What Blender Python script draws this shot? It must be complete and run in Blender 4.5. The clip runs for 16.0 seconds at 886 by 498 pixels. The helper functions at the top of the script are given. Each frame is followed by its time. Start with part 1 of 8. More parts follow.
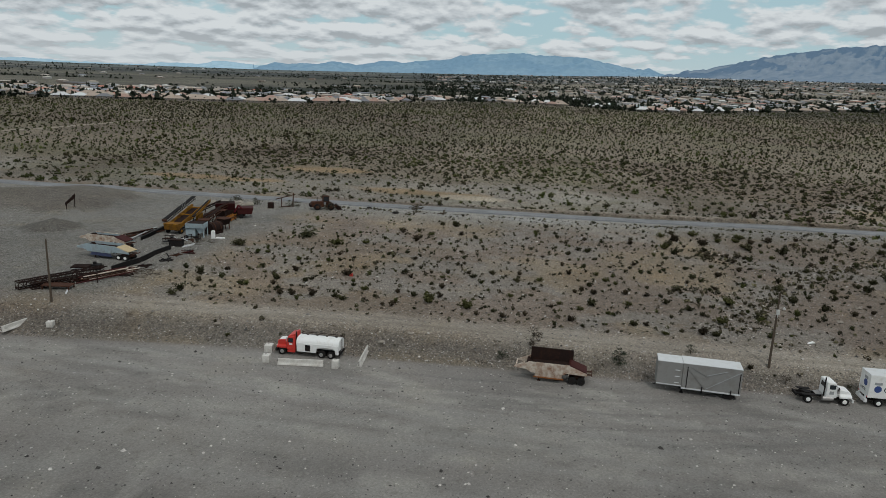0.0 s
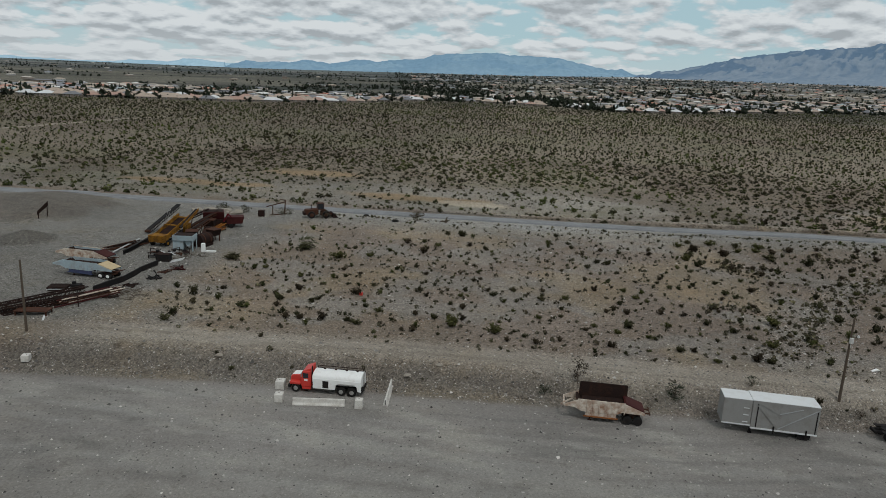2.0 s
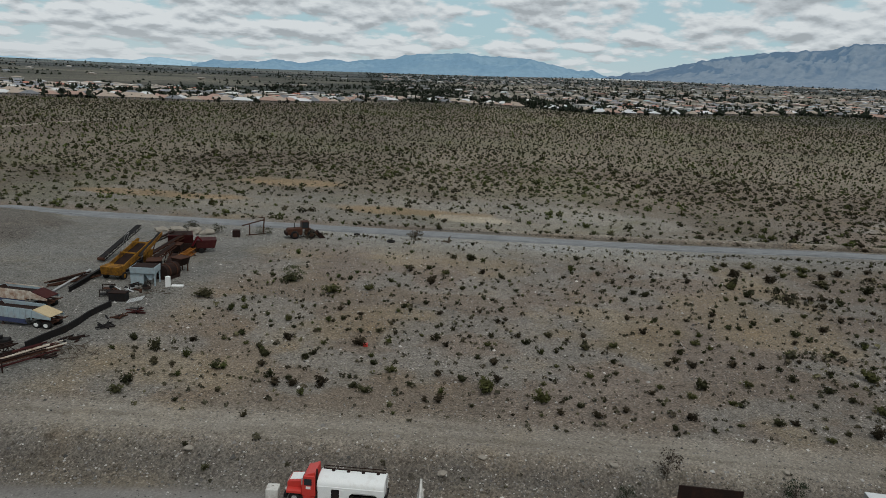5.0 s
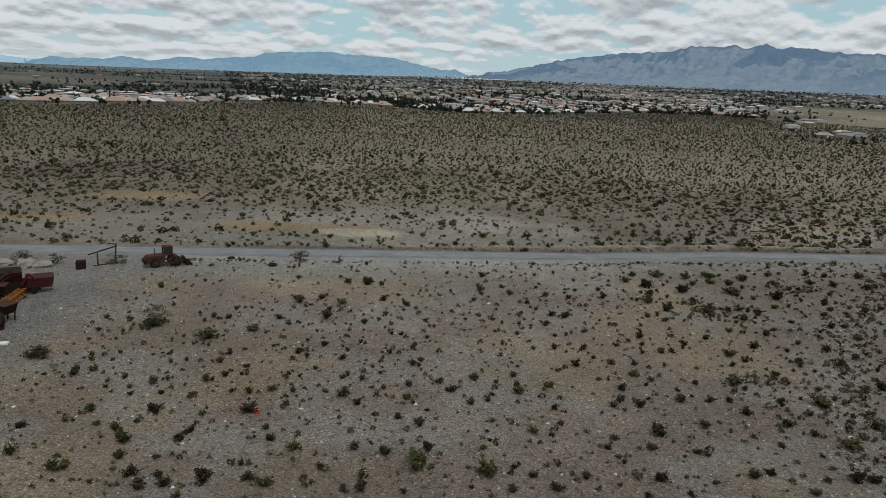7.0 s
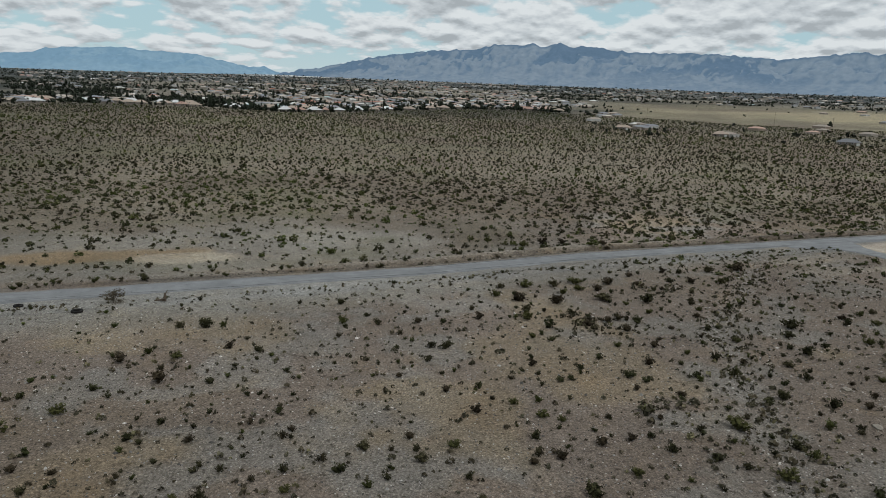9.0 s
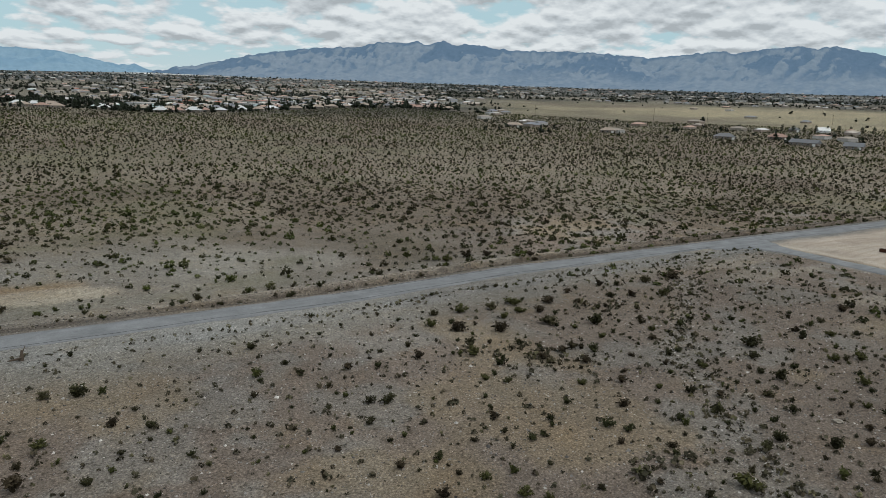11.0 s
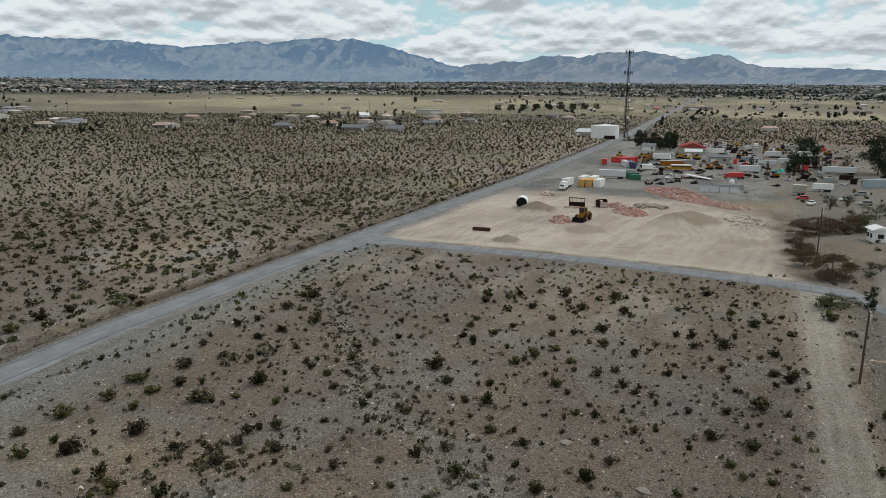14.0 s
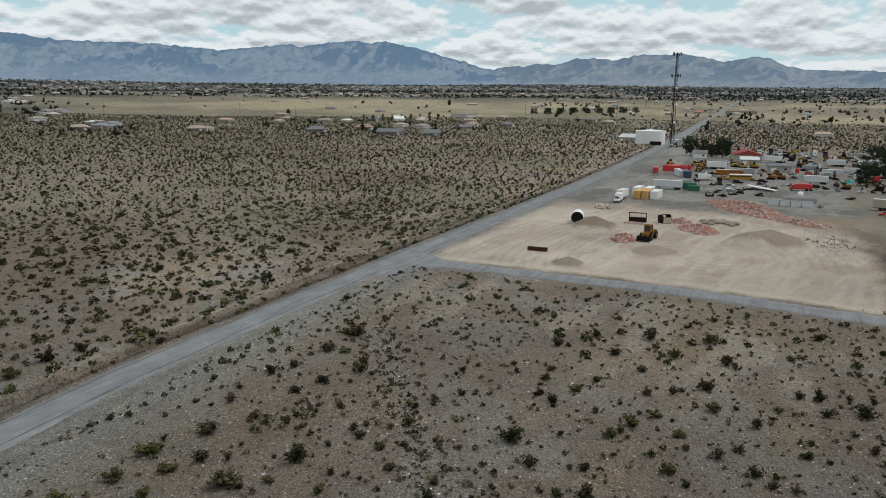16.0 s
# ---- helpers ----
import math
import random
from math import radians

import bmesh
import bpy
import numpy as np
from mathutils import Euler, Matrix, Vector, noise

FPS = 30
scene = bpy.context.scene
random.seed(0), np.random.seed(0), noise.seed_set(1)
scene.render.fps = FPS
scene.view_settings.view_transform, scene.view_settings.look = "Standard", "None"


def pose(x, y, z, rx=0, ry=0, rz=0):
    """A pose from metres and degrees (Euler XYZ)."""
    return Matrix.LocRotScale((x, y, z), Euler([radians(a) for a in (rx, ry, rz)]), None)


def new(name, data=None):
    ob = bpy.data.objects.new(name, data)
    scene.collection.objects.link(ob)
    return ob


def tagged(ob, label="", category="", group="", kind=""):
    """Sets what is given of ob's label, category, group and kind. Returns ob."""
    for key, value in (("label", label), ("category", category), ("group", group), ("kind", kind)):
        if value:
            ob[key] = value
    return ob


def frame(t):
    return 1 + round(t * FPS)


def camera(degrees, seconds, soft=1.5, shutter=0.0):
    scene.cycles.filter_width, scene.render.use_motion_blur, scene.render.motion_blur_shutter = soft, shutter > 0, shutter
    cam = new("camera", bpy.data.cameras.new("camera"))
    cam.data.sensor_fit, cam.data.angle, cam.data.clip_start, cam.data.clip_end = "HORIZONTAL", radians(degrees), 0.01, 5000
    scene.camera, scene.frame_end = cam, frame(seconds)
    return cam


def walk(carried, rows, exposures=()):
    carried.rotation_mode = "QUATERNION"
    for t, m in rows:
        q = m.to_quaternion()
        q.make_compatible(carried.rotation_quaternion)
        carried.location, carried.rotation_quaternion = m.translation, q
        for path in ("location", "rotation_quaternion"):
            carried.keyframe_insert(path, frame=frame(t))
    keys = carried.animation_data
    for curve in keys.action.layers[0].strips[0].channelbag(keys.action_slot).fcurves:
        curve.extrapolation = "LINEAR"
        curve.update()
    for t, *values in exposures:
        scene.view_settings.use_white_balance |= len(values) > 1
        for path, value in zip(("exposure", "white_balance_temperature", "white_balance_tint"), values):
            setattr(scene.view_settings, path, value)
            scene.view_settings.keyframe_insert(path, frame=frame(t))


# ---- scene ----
cam = camera(65.1, 16.0, 0.75)
METRES, EYE, TILT, LEAN, TURN = 130.4, 33.0, 0.0, 0.0, 8.4
ROWS = [
    (0.0, 0.0, 0.0, 0.0, 0.54, -13.34, -2.29),
    (0.5, -0.0168, 0.0171, -0.0002, -0.86, -13.33, -2.35),
    (1.0, -0.0315, 0.0363, -0.0003, -1.5, -13.32, -2.43),
    (1.5, -0.0443, 0.0578, -0.0004, -1.72, -13.3, -2.53),
    (2.0, -0.0556, 0.0814, -0.0005, -1.64, -13.3, -2.61),
    (2.5, -0.0654, 0.105, -0.0009, -1.53, -13.3, -2.69),
    (3.0, -0.0742, 0.1313, -0.001, -1.54, -13.3, -2.76),
    (5.5, -0.1081, 0.2761, -0.0013, -6.37, -13.06, -2.92),
    (6.0, -0.1135, 0.3068, -0.001, -9.72, -12.93, -2.86),
    (6.5, -0.1177, 0.338, -0.0007, -12.47, -12.81, -2.82),
    (7.0, -0.121, 0.3699, -0.0004, -14.92, -12.71, -2.79),
    (7.5, -0.1233, 0.402, 0.0003, -17.26, -12.63, -2.73),
    (8.0, -0.1235, 0.4341, 0.0006, -21.25, -12.5, -2.59),
    (8.5, -0.1237, 0.4665, 0.0013, -25.93, -12.39, -2.43),
    (9.0, -0.1218, 0.499, 0.0015, -29.93, -12.28, -2.28),
    (11.5, -0.0809, 0.6582, 0.0064, -43.57, -12.1, -1.7),
    (12.0, -0.0671, 0.6885, 0.0075, -49.79, -12.09, -1.4),
    (12.5, -0.0499, 0.7165, 0.0086, -56.57, -12.1, -1.07),
    (13.0, -0.0317, 0.7436, 0.01, -66.08, -12.16, -0.61),
    (13.5, -0.0122, 0.7717, 0.0117, -75.0, -12.29, -0.22),
    (14.0, 0.011, 0.7987, 0.0135, -75.02, -12.24, -0.28),
    (14.5, 0.0377, 0.8208, 0.015, -74.32, -12.2, -0.31),
    (15.0, 0.067, 0.8405, 0.0163, -73.67, -12.16, -0.33),
    (15.5, 0.0977, 0.8577, 0.0181, -73.04, -12.11, -0.34),
    (16.0, 0.13, 0.8733, 0.0195, -72.47, -12.04, -0.38),
]
walk(cam, [(t, pose(0, 0, EYE, TILT, LEAN, TURN) @ pose(METRES * x, METRES * y, METRES * z, 90 + pitch, roll, yaw)) for t, x, y, z, yaw, pitch, roll in ROWS],
     [(0.0, -0.33), (3.2, -0.33), (7.0, -0.27), (10.0, -0.17), (13.0, -0.08), (16.0, -0.04)])

# ---- world and light ----
world = bpy.data.worlds.new("World")
scene.world = world
world.use_nodes = True
wn, wl = world.node_tree.nodes, world.node_tree.links
wn.clear()


def wnode(kind, **values):
    n = wn.new(kind)
    for k, v in values.items():
        n.inputs[k].default_value = v
    return n


def wmath(op, a, b=None, clamp=False):
    n = wn.new("ShaderNodeMath")
    n.operation, n.use_clamp = op, clamp
    for i, v in enumerate((a, b)):
        if v is None:
            continue
        if isinstance(v, (int, float)):
            n.inputs[i].default_value = v
        else:
            wl.new(v, n.inputs[i])
    return n.outputs[0]


def wramp(fac, stops):
    n = wn.new("ShaderNodeValToRGB")
    el = n.color_ramp.elements
    for i, (p, c) in enumerate(stops):
        e = el[i] if i < 2 else el.new(p)
        e.position, e.color = p, (*c, 1)
    wl.new(fac, n.inputs[0])
    return n.outputs[0]


def wmix(fac, a, b, kind="MIX"):
    n = wn.new("ShaderNodeMix")
    n.data_type, n.blend_type = "RGBA", kind
    for s, v in ((n.inputs[0], fac), (n.inputs[6], a), (n.inputs[7], b)):
        if isinstance(v, (int, float)):
            s.default_value = v
        elif isinstance(v, tuple):
            s.default_value = (*v, 1)
        else:
            wl.new(v, s)
    return n.outputs[2]


SUN_EL, SUN_ROT = 58.0, 150.0          # the sun stands high behind a broken cloud deck
sky = wn.new("ShaderNodeTexSky")
sky.sky_type, sky.sun_disc = "NISHITA", False
sky.sun_elevation, sky.sun_rotation = radians(SUN_EL), radians(SUN_ROT)
skycol = wmix(1.0, sky.outputs[0], (0.085, 0.085, 0.085), "MULTIPLY")
coord = wn.new("ShaderNodeTexCoord")
sep = wn.new("ShaderNodeSeparateXYZ")
wl.new(coord.outputs["Generated"], sep.inputs[0])
up = wmath("MAXIMUM", sep.outputs[2], 0.0)
deck = wmath("ADD", up, 0.05)


def cloud_plane(lift):
    """Cloud cells that crowd together towards the horizon."""
    h = wmath("POWER", wmath("ADD", deck, lift), 0.38)
    comb = wn.new("ShaderNodeCombineXYZ")
    wl.new(wmath("DIVIDE", sep.outputs[0], h), comb.inputs[0])
    wl.new(wmath("DIVIDE", sep.outputs[1], h), comb.inputs[1])
    return comb.outputs[0]


def cloud_noise(place, scale, detail, rough):
    n = wnode("ShaderNodeTexNoise", Scale=scale, Detail=detail, Roughness=rough)
    wl.new(place, n.inputs["Vector"])
    return n.outputs["Fac"]


def puffs(lift):
    """Broad cloud masses with rounded heads."""
    place = cloud_plane(lift)
    v = wn.new("ShaderNodeTexVoronoi")
    v.feature = "SMOOTH_F1"
    v.inputs["Scale"].default_value, v.inputs["Smoothness"].default_value, v.inputs["Detail"].default_value, v.inputs["Roughness"].default_value = 8.5, 0.35, 4.0, 0.5
    wl.new(place, v.inputs["Vector"])
    broad = cloud_noise(place, 4.0, 9.0, 0.55)
    return wmath("ADD", broad, wmath("MULTIPLY", wmath("SUBTRACT", 0.5, v.outputs["Distance"]), 0.38))


body = puffs(0.0)
above = puffs(0.0065)
veil = cloud_noise(cloud_plane(0.0), 1.3, 3.0, 0.5)
# the deck is open to the north, over the valley
north = wmath("ADD", wmath("MULTIPLY", sep.outputs[1], 0.9945), wmath("MULTIPLY", sep.outputs[0], 0.104))
opening = wmath("MULTIPLY", wmath("SUBTRACT", north, 0.962), 28.0, True)
cover = wmath("ADD", body, wmath("MULTIPLY", wmath("SUBTRACT", veil, 0.5), 0.30))
cover = wmath("SUBTRACT", cover, wmath("MULTIPLY", opening, 0.10))
cover = wmath("MULTIPLY", wmath("SUBTRACT", cover, 0.115), 8.0, True)
# bright towards the sunlit tops, grey beneath
lit = wmath("MULTIPLY", wmath("SUBTRACT", body, above), 4.4)
shade = wmath("SUBTRACT", wmath("ADD", lit, 0.74), wmath("MULTIPLY", wmath("SUBTRACT", body, 0.22), 1.15), True)
cloudcol = wramp(shade, [(0.0, (0.47, 0.52, 0.555)), (0.45, (0.65, 0.71, 0.75)), (1.0, (0.86, 0.915, 0.94))])
open_sky = wmix(0.8, skycol, (0.55, 0.79, 0.87))
withcloud = wmix(cover, open_sky, cloudcol)
low = wmath("SUBTRACT", 1.0, wmath("MULTIPLY", wmath("SUBTRACT", up, 0.015), 20.0, True))
withhaze = wmix(wmath("MULTIPLY", low, 0.50), withcloud, (0.74, 0.80, 0.83))
bg = wnode("ShaderNodeBackground", Strength=0.93)
wl.new(withhaze, bg.inputs[0])
wo = wn.new("ShaderNodeOutputWorld")
wl.new(bg.outputs[0], wo.inputs[0])

sun = new("sun", bpy.data.lights.new("sun", "SUN"))
sun.data.energy, sun.data.angle, sun.data.color = 1.5, radians(10), (1.0, 0.98, 0.95)
sun.matrix_world = pose(0, 0, 300, 90 - SUN_EL, 0, 180 - SUN_ROT)


# ---- numbers ----
RNG = np.random.default_rng(11)
LATTICE = np.random.default_rng(5).random((256, 256))


def vnoise(x, y):
    """Smooth value noise, 0 to 1, one bump a unit."""
    xi, yi = np.floor(x).astype(int), np.floor(y).astype(int)
    u, v = x - xi, y - yi
    u, v = u * u * (3 - 2 * u), v * v * (3 - 2 * v)
    a, b = LATTICE[xi % 256, yi % 256], LATTICE[(xi + 1) % 256, yi % 256]
    c, d = LATTICE[xi % 256, (yi + 1) % 256], LATTICE[(xi + 1) % 256, (yi + 1) % 256]
    return (a * (1 - u) + b * u) * (1 - v) + (c * (1 - u) + d * u) * v


def fbm(x, y, octaves=4):
    total, gain, weight = 0, 1.0, 0
    for i in range(octaves):
        total = total + gain * vnoise(x * 2 ** i + 17.3 * i, y * 2 ** i + 9.1 * i)
        weight += gain
        gain *= 0.5
    return total / weight


def sstep(a, b, v):
    t = np.clip((v - a) / (b - a), 0, 1)
    return t * t * (3 - 2 * t)


# ---- lie of the land ----
PAD = -2.4


def toe(x):
    """Foot of the bank along the gravel pad."""
    return np.interp(x, [-300, -75, -45, 0, 40, 140, 400], [66, 78.5, 82.6, 84.6, 85.0, 77, 60])


def road_mid(x):
    """Middle of the long road."""
    return np.interp(x, [-400, -150, -50, 20, 60, 120, 250, 500, 900, 2200], [178, 180.5, 182.5, 184.5, 189.2, 191, 192.5, 195, 206, 236])




def side_mid(y):
    return np.interp(y, [-60, 60, 83, 97, 130, 153, 186], [116, 125.5, 128.5, 131.8, 135.8, 135.6, 135.5])


def near_road(x, y):
    """0 on a road, 1 away from it."""
    a = np.abs(y - road_mid(x))
    b = np.where(y < 188, np.abs(x - side_mid(y)), 99)
    mouth = np.hypot(x - 136, y - 183) - 8
    return sstep(5.5, 12, np.minimum(np.minimum(a, b), np.maximum(mouth, 0)))


def heap(x, y, cx, cy, r, h, s=0.0):
    d = np.hypot(x - cx, y - cy) / r * (0.8 + 0.45 * fbm(x / (r * 0.5) + s, y / (r * 0.5) + 3 * s, 3))
    return h * np.clip(1 - d, 0, 1) ** 0.9


def land(x, y):
    x, y = np.asarray(x, float), np.asarray(y, float)
    d = np.hypot(x, y - 110)
    az = np.degrees(np.arctan2(x, y - 110))
    el = np.interp(az, [-180, -60, -40, -25, 0, 9, 25, 75, 96, 140, 180], [0.4, 0.4, 0.42, 0.55, 1.05, 1.3, 1.4, 1.4, 1.1, 0.8, 0.4])
    rise = (33 + 4700 * np.tan(np.radians(el))) * np.clip((d - 300) / 4400, 0, 1.1) ** 1.25
    z = rise + near_road(x, y) * (0.5 * (fbm(x / 31, y / 31, 3) - 0.5) + 0.22 * (fbm(x / 5.3, y / 5.3, 3) - 0.5))
    t = toe(x)
    bank = 1 - sstep(0, 5.5, y - t + 2.0 * (fbm(x / 6, y / 6, 3) - 0.5))
    inpad = bank * sstep(175, 120, x)
    z = z * (1 - inpad) + PAD * inpad
    z = z + 0.35 * np.exp(-((y - t - 1.0) / 1.1) ** 2) * fbm(x / 3, y / 3, 3) * sstep(175, 120, x)
    # ditch and spoil along the far side of the long road
    off = y - road_mid(x)
    wave = 0.9 * (fbm(x / 23 + 2, x * 0 + 6, 3) - 0.5) + 0.5 * (fbm(x / 3, y / 3, 3) - 0.5)
    z = z + 0.65 * np.exp(-((off + wave - 8.8) / 1.2) ** 2) * sstep(-20, 20, x) - 0.50 * np.exp(-((off + wave - 6.7) / 0.75) ** 2) * sstep(-20, 20, x)
    # dry wash
    wx = np.interp(y, [90, 120, 133, 143, 164, 176], [22, 39, 48, 55, 82, 92])
    z = z - 0.45 * np.exp(-((x - wx) / 3.0) ** 2) * sstep(90, 104, y) * sstep(177, 168, y)
    # heaps of gravel and spoil
    z = z + heap(x, y, -103.5, 131, 6, 2.0, 1) + heap(x, y, -126, 162, 22, 3.2, 2) + heap(x, y, -150, 150, 22, 3.0, 5)
    z = z + heap(x, y, 150, 156.3, 3.9, 1.6, 3) + heap(x, y, 168.5, 140.5, 7.5, 2.2, 4) + heap(x, y, 197, 116, 11, 3.6, 6) + heap(x, y, 190, 121, 7, 2.2, 9)
    z = z + heap(x, y, 199.5, 162.5, 7.5, 3.0, 7)
    return z


# ---- materials ----
def nodes_of(name):
    m = bpy.data.materials.new(name)
    m.use_nodes = True
    n, l = m.node_tree.nodes, m.node_tree.links
    return m, n, l, n["Principled BSDF"]


def noise_node(n, l, scale, detail=4.0, rough=0.6, kind="Object"):
    c = n.new("ShaderNodeTexCoord")
    t = n.new("ShaderNodeTexNoise")
    t.inputs["Scale"].default_value, t.inputs["Detail"].default_value, t.inputs["Roughness"].default_value = scale, detail, rough
    l.new(c.outputs[kind], t.inputs["Vector"])
    return t.outputs["Fac"]


def ramp_node(n, l, fac, stops):
    r = n.new("ShaderNodeValToRGB")
    el = r.color_ramp.elements
    for i, (p, c) in enumerate(stops):
        e = el[i] if i < 2 else el.new(p)
        e.position, e.color = p, (*c, 1) if len(c) == 3 else c
    l.new(fac, r.inputs[0])
    return r.outputs[0]


def mix_node(n, l, fac, a, b, kind="MIX"):
    m = n.new("ShaderNodeMix")
    m.data_type, m.blend_type = "RGBA", kind
    for s, v in ((m.inputs[0], fac), (m.inputs[6], a), (m.inputs[7], b)):
        if isinstance(v, (int, float)):
            s.default_value = v
        elif isinstance(v, tuple):
            s.default_value = (*v, 1)
        else:
            l.new(v, s)
    return m.outputs[2]


def bump_node(n, l, height, strength, distance):
    b = n.new("ShaderNodeBump")
    b.inputs["Strength"].default_value, b.inputs["Distance"].default_value = strength, distance
    l.new(height, b.inputs["Height"])
    return b.outputs[0]


def worn(name, colour, rough=0.6, metal=0.0, scale=1.2, stain=(0.16, 0.10, 0.06), amount=0.35, vary=0.25, grain=12.0, bump=0.01):
    """Paint, metal, wood or stone: a base colour, blotches of stain, fine grain."""
    m, n, l, p = nodes_of(name)
    fine = noise_node(n, l, grain, 5.0)
    base = ramp_node(n, l, fine, [(0.25, tuple(c * (1 - vary) for c in colour)), (0.75, tuple(min(1, c * (1 + vary)) for c in colour))])
    mask = ramp_node(n, l, noise_node(n, l, scale, 6.0, 0.65), [(0.62 - 0.3 * amount, (0, 0, 0)), (0.80 - 0.15 * amount, (amount,) * 3)])
    l.new(mix_node(n, l, mask, base, stain), p.inputs["Base Color"])
    p.inputs["Roughness"].default_value, p.inputs["Metallic"].default_value = rough, metal
    if rough >= 0.55:
        p.inputs["Specular IOR Level"].default_value = 0.12
    l.new(bump_node(n, l, fine, 0.5, bump), p.inputs["Normal"])
    return m


def tinted(name, rough=0.8, scale=3.0, vary=0.35):
    """Takes its base colour from the mesh's own colours."""
    m, n, l, p = nodes_of(name)
    a = n.new("ShaderNodeAttribute")
    a.attribute_name = "tint"
    g = ramp_node(n, l, noise_node(n, l, scale, 3.0), [(0.25, (1 - vary,) * 3), (0.75, (1 + vary * 0.6,) * 3)])
    l.new(mix_node(n, l, 1.0, a.outputs["Color"], g, "MULTIPLY"), p.inputs["Base Color"])
    p.inputs["Roughness"].default_value = rough
    p.inputs["Specular IOR Level"].default_value = 0.08
    return m


def soil_material():
    m, n, l, p = nodes_of("soil")
    a = n.new("ShaderNodeAttribute")
    a.attribute_name = "tint"
    broad = ramp_node(n, l, noise_node(n, l, 0.035, 6.0, 0.6), [(0.3, (0.66, 0.655, 0.65)), (0.7, (0.93, 0.93, 0.92))])
    mid = ramp_node(n, l, noise_node(n, l, 0.30, 8.0, 0.72), [(0.32, (0.85, 0.84, 0.825)), (0.5, (1.0, 0.99, 0.98)), (0.68, (1.13, 1.125, 1.12))])
    warm = ramp_node(n, l, noise_node(n, l, 0.11, 7.0, 0.66), [(0.38, (1.0, 1.0, 1.0)), (0.56, (1.0, 0.975, 0.94)), (0.68, (1.08, 1.0, 0.87))])
    c = n.new("ShaderNodeTexCoord")
    v = n.new("ShaderNodeTexVoronoi")
    v.inputs["Scale"].default_value = 5.5
    l.new(c.outputs["Object"], v.inputs["Vector"])
    stones = ramp_node(n, l, v.outputs["Color"], [(0.22, (0.66, 0.65, 0.64)), (0.45, (1.0, 1.0, 1.0)), (0.72, (1.0, 1.0, 1.0)), (0.86, (1.5, 1.48, 1.45))])
    fine = noise_node(n, l, 4.2, 9.0, 0.82)
    grit = ramp_node(n, l, fine, [(0.36, (0.38, 0.37, 0.36)), (0.50, (1.0, 1.0, 1.0)), (0.64, (1.75, 1.74, 1.72))])
    specks = ramp_node(n, l, noise_node(n, l, 1.1, 5.0, 0.7), [(0.36, (0.48, 0.47, 0.43)), (0.44, (1.0, 1.0, 1.0))])
    col = mix_node(n, l, 1.0, a.outputs["Color"], broad, "MULTIPLY")
    rough = a.outputs["Alpha"]
    col = mix_node(n, l, rough, col, mid, "MULTIPLY")
    col = mix_node(n, l, rough, col, warm, "MULTIPLY")
    col = mix_node(n, l, rough, col, stones, "MULTIPLY")
    col = mix_node(n, l, rough, col, grit, "MULTIPLY")
    col = mix_node(n, l, rough, col, specks, "MULTIPLY")
    l.new(col, p.inputs["Base Color"])
    p.inputs["Roughness"].default_value = 0.95
    p.inputs["Specular IOR Level"].default_value = 0.15
    l.new(bump_node(n, l, fine, 1.0, 0.3), p.inputs["Normal"])
    return m


def asphalt_material():
    m, n, l, p = nodes_of("old_asphalt")
    col = ramp_node(n, l, noise_node(n, l, 0.22, 6.0, 0.65), [(0.3, (0.135, 0.139, 0.143)), (0.7, (0.222, 0.226, 0.23))])
    c = n.new("ShaderNodeTexCoord")
    mp = n.new("ShaderNodeMapping")
    mp.inputs["Scale"].default_value = (0.05, 0.32, 1)
    l.new(c.outputs["Object"], mp.inputs[0])
    w = n.new("ShaderNodeTexVoronoi")
    w.feature = "DISTANCE_TO_EDGE"
    w.inputs["Scale"].default_value = 0.9
    l.new(mp.outputs[0], w.inputs["Vector"])
    crack = ramp_node(n, l, w.outputs["Distance"], [(0.0, (0.82, 0.82, 0.82)), (0.02, (1, 1, 1))])
    fine = noise_node(n, l, 6.0, 6.0, 0.75)
    grit = ramp_node(n, l, fine, [(0.3, (0.74, 0.74, 0.74)), (0.7, (1.22, 1.22, 1.22))])
    ms = n.new("ShaderNodeMapping")
    ms.inputs["Scale"].default_value = (0.06, 0.9, 1)
    l.new(c.outputs["Object"], ms.inputs[0])
    st = n.new("ShaderNodeTexNoise")
    st.inputs["Scale"].default_value, st.inputs["Detail"].default_value, st.inputs["Roughness"].default_value = 1.0, 7.0, 0.7
    l.new(ms.outputs[0], st.inputs["Vector"])
    streak = ramp_node(n, l, st.outputs["Fac"], [(0.34, (0.62, 0.61, 0.60)), (0.45, (0.95, 0.95, 0.95)), (0.62, (1.08, 1.08, 1.08)), (0.72, (1.3, 1.27, 1.22))])
    col = mix_node(n, l, 1.0, col, streak, "MULTIPLY")
    col = mix_node(n, l, 0.8, mix_node(n, l, 1.0, col, grit, "MULTIPLY"), crack, "MULTIPLY")
    l.new(col, p.inputs["Base Color"])
    p.inputs["Roughness"].default_value = 0.9
    l.new(bump_node(n, l, fine, 0.4, 0.02), p.inputs["Normal"])
    return m


SOIL, ASPHALT = soil_material(), asphalt_material()
FOLIAGE = tinted("foliage", 0.75, 2.5, 0.4)
TOWN = tinted("sunbaked_stucco", 0.85, 0.6, 0.15)
STONE = tinted("broken_stone", 0.9, 2.0, 0.3)


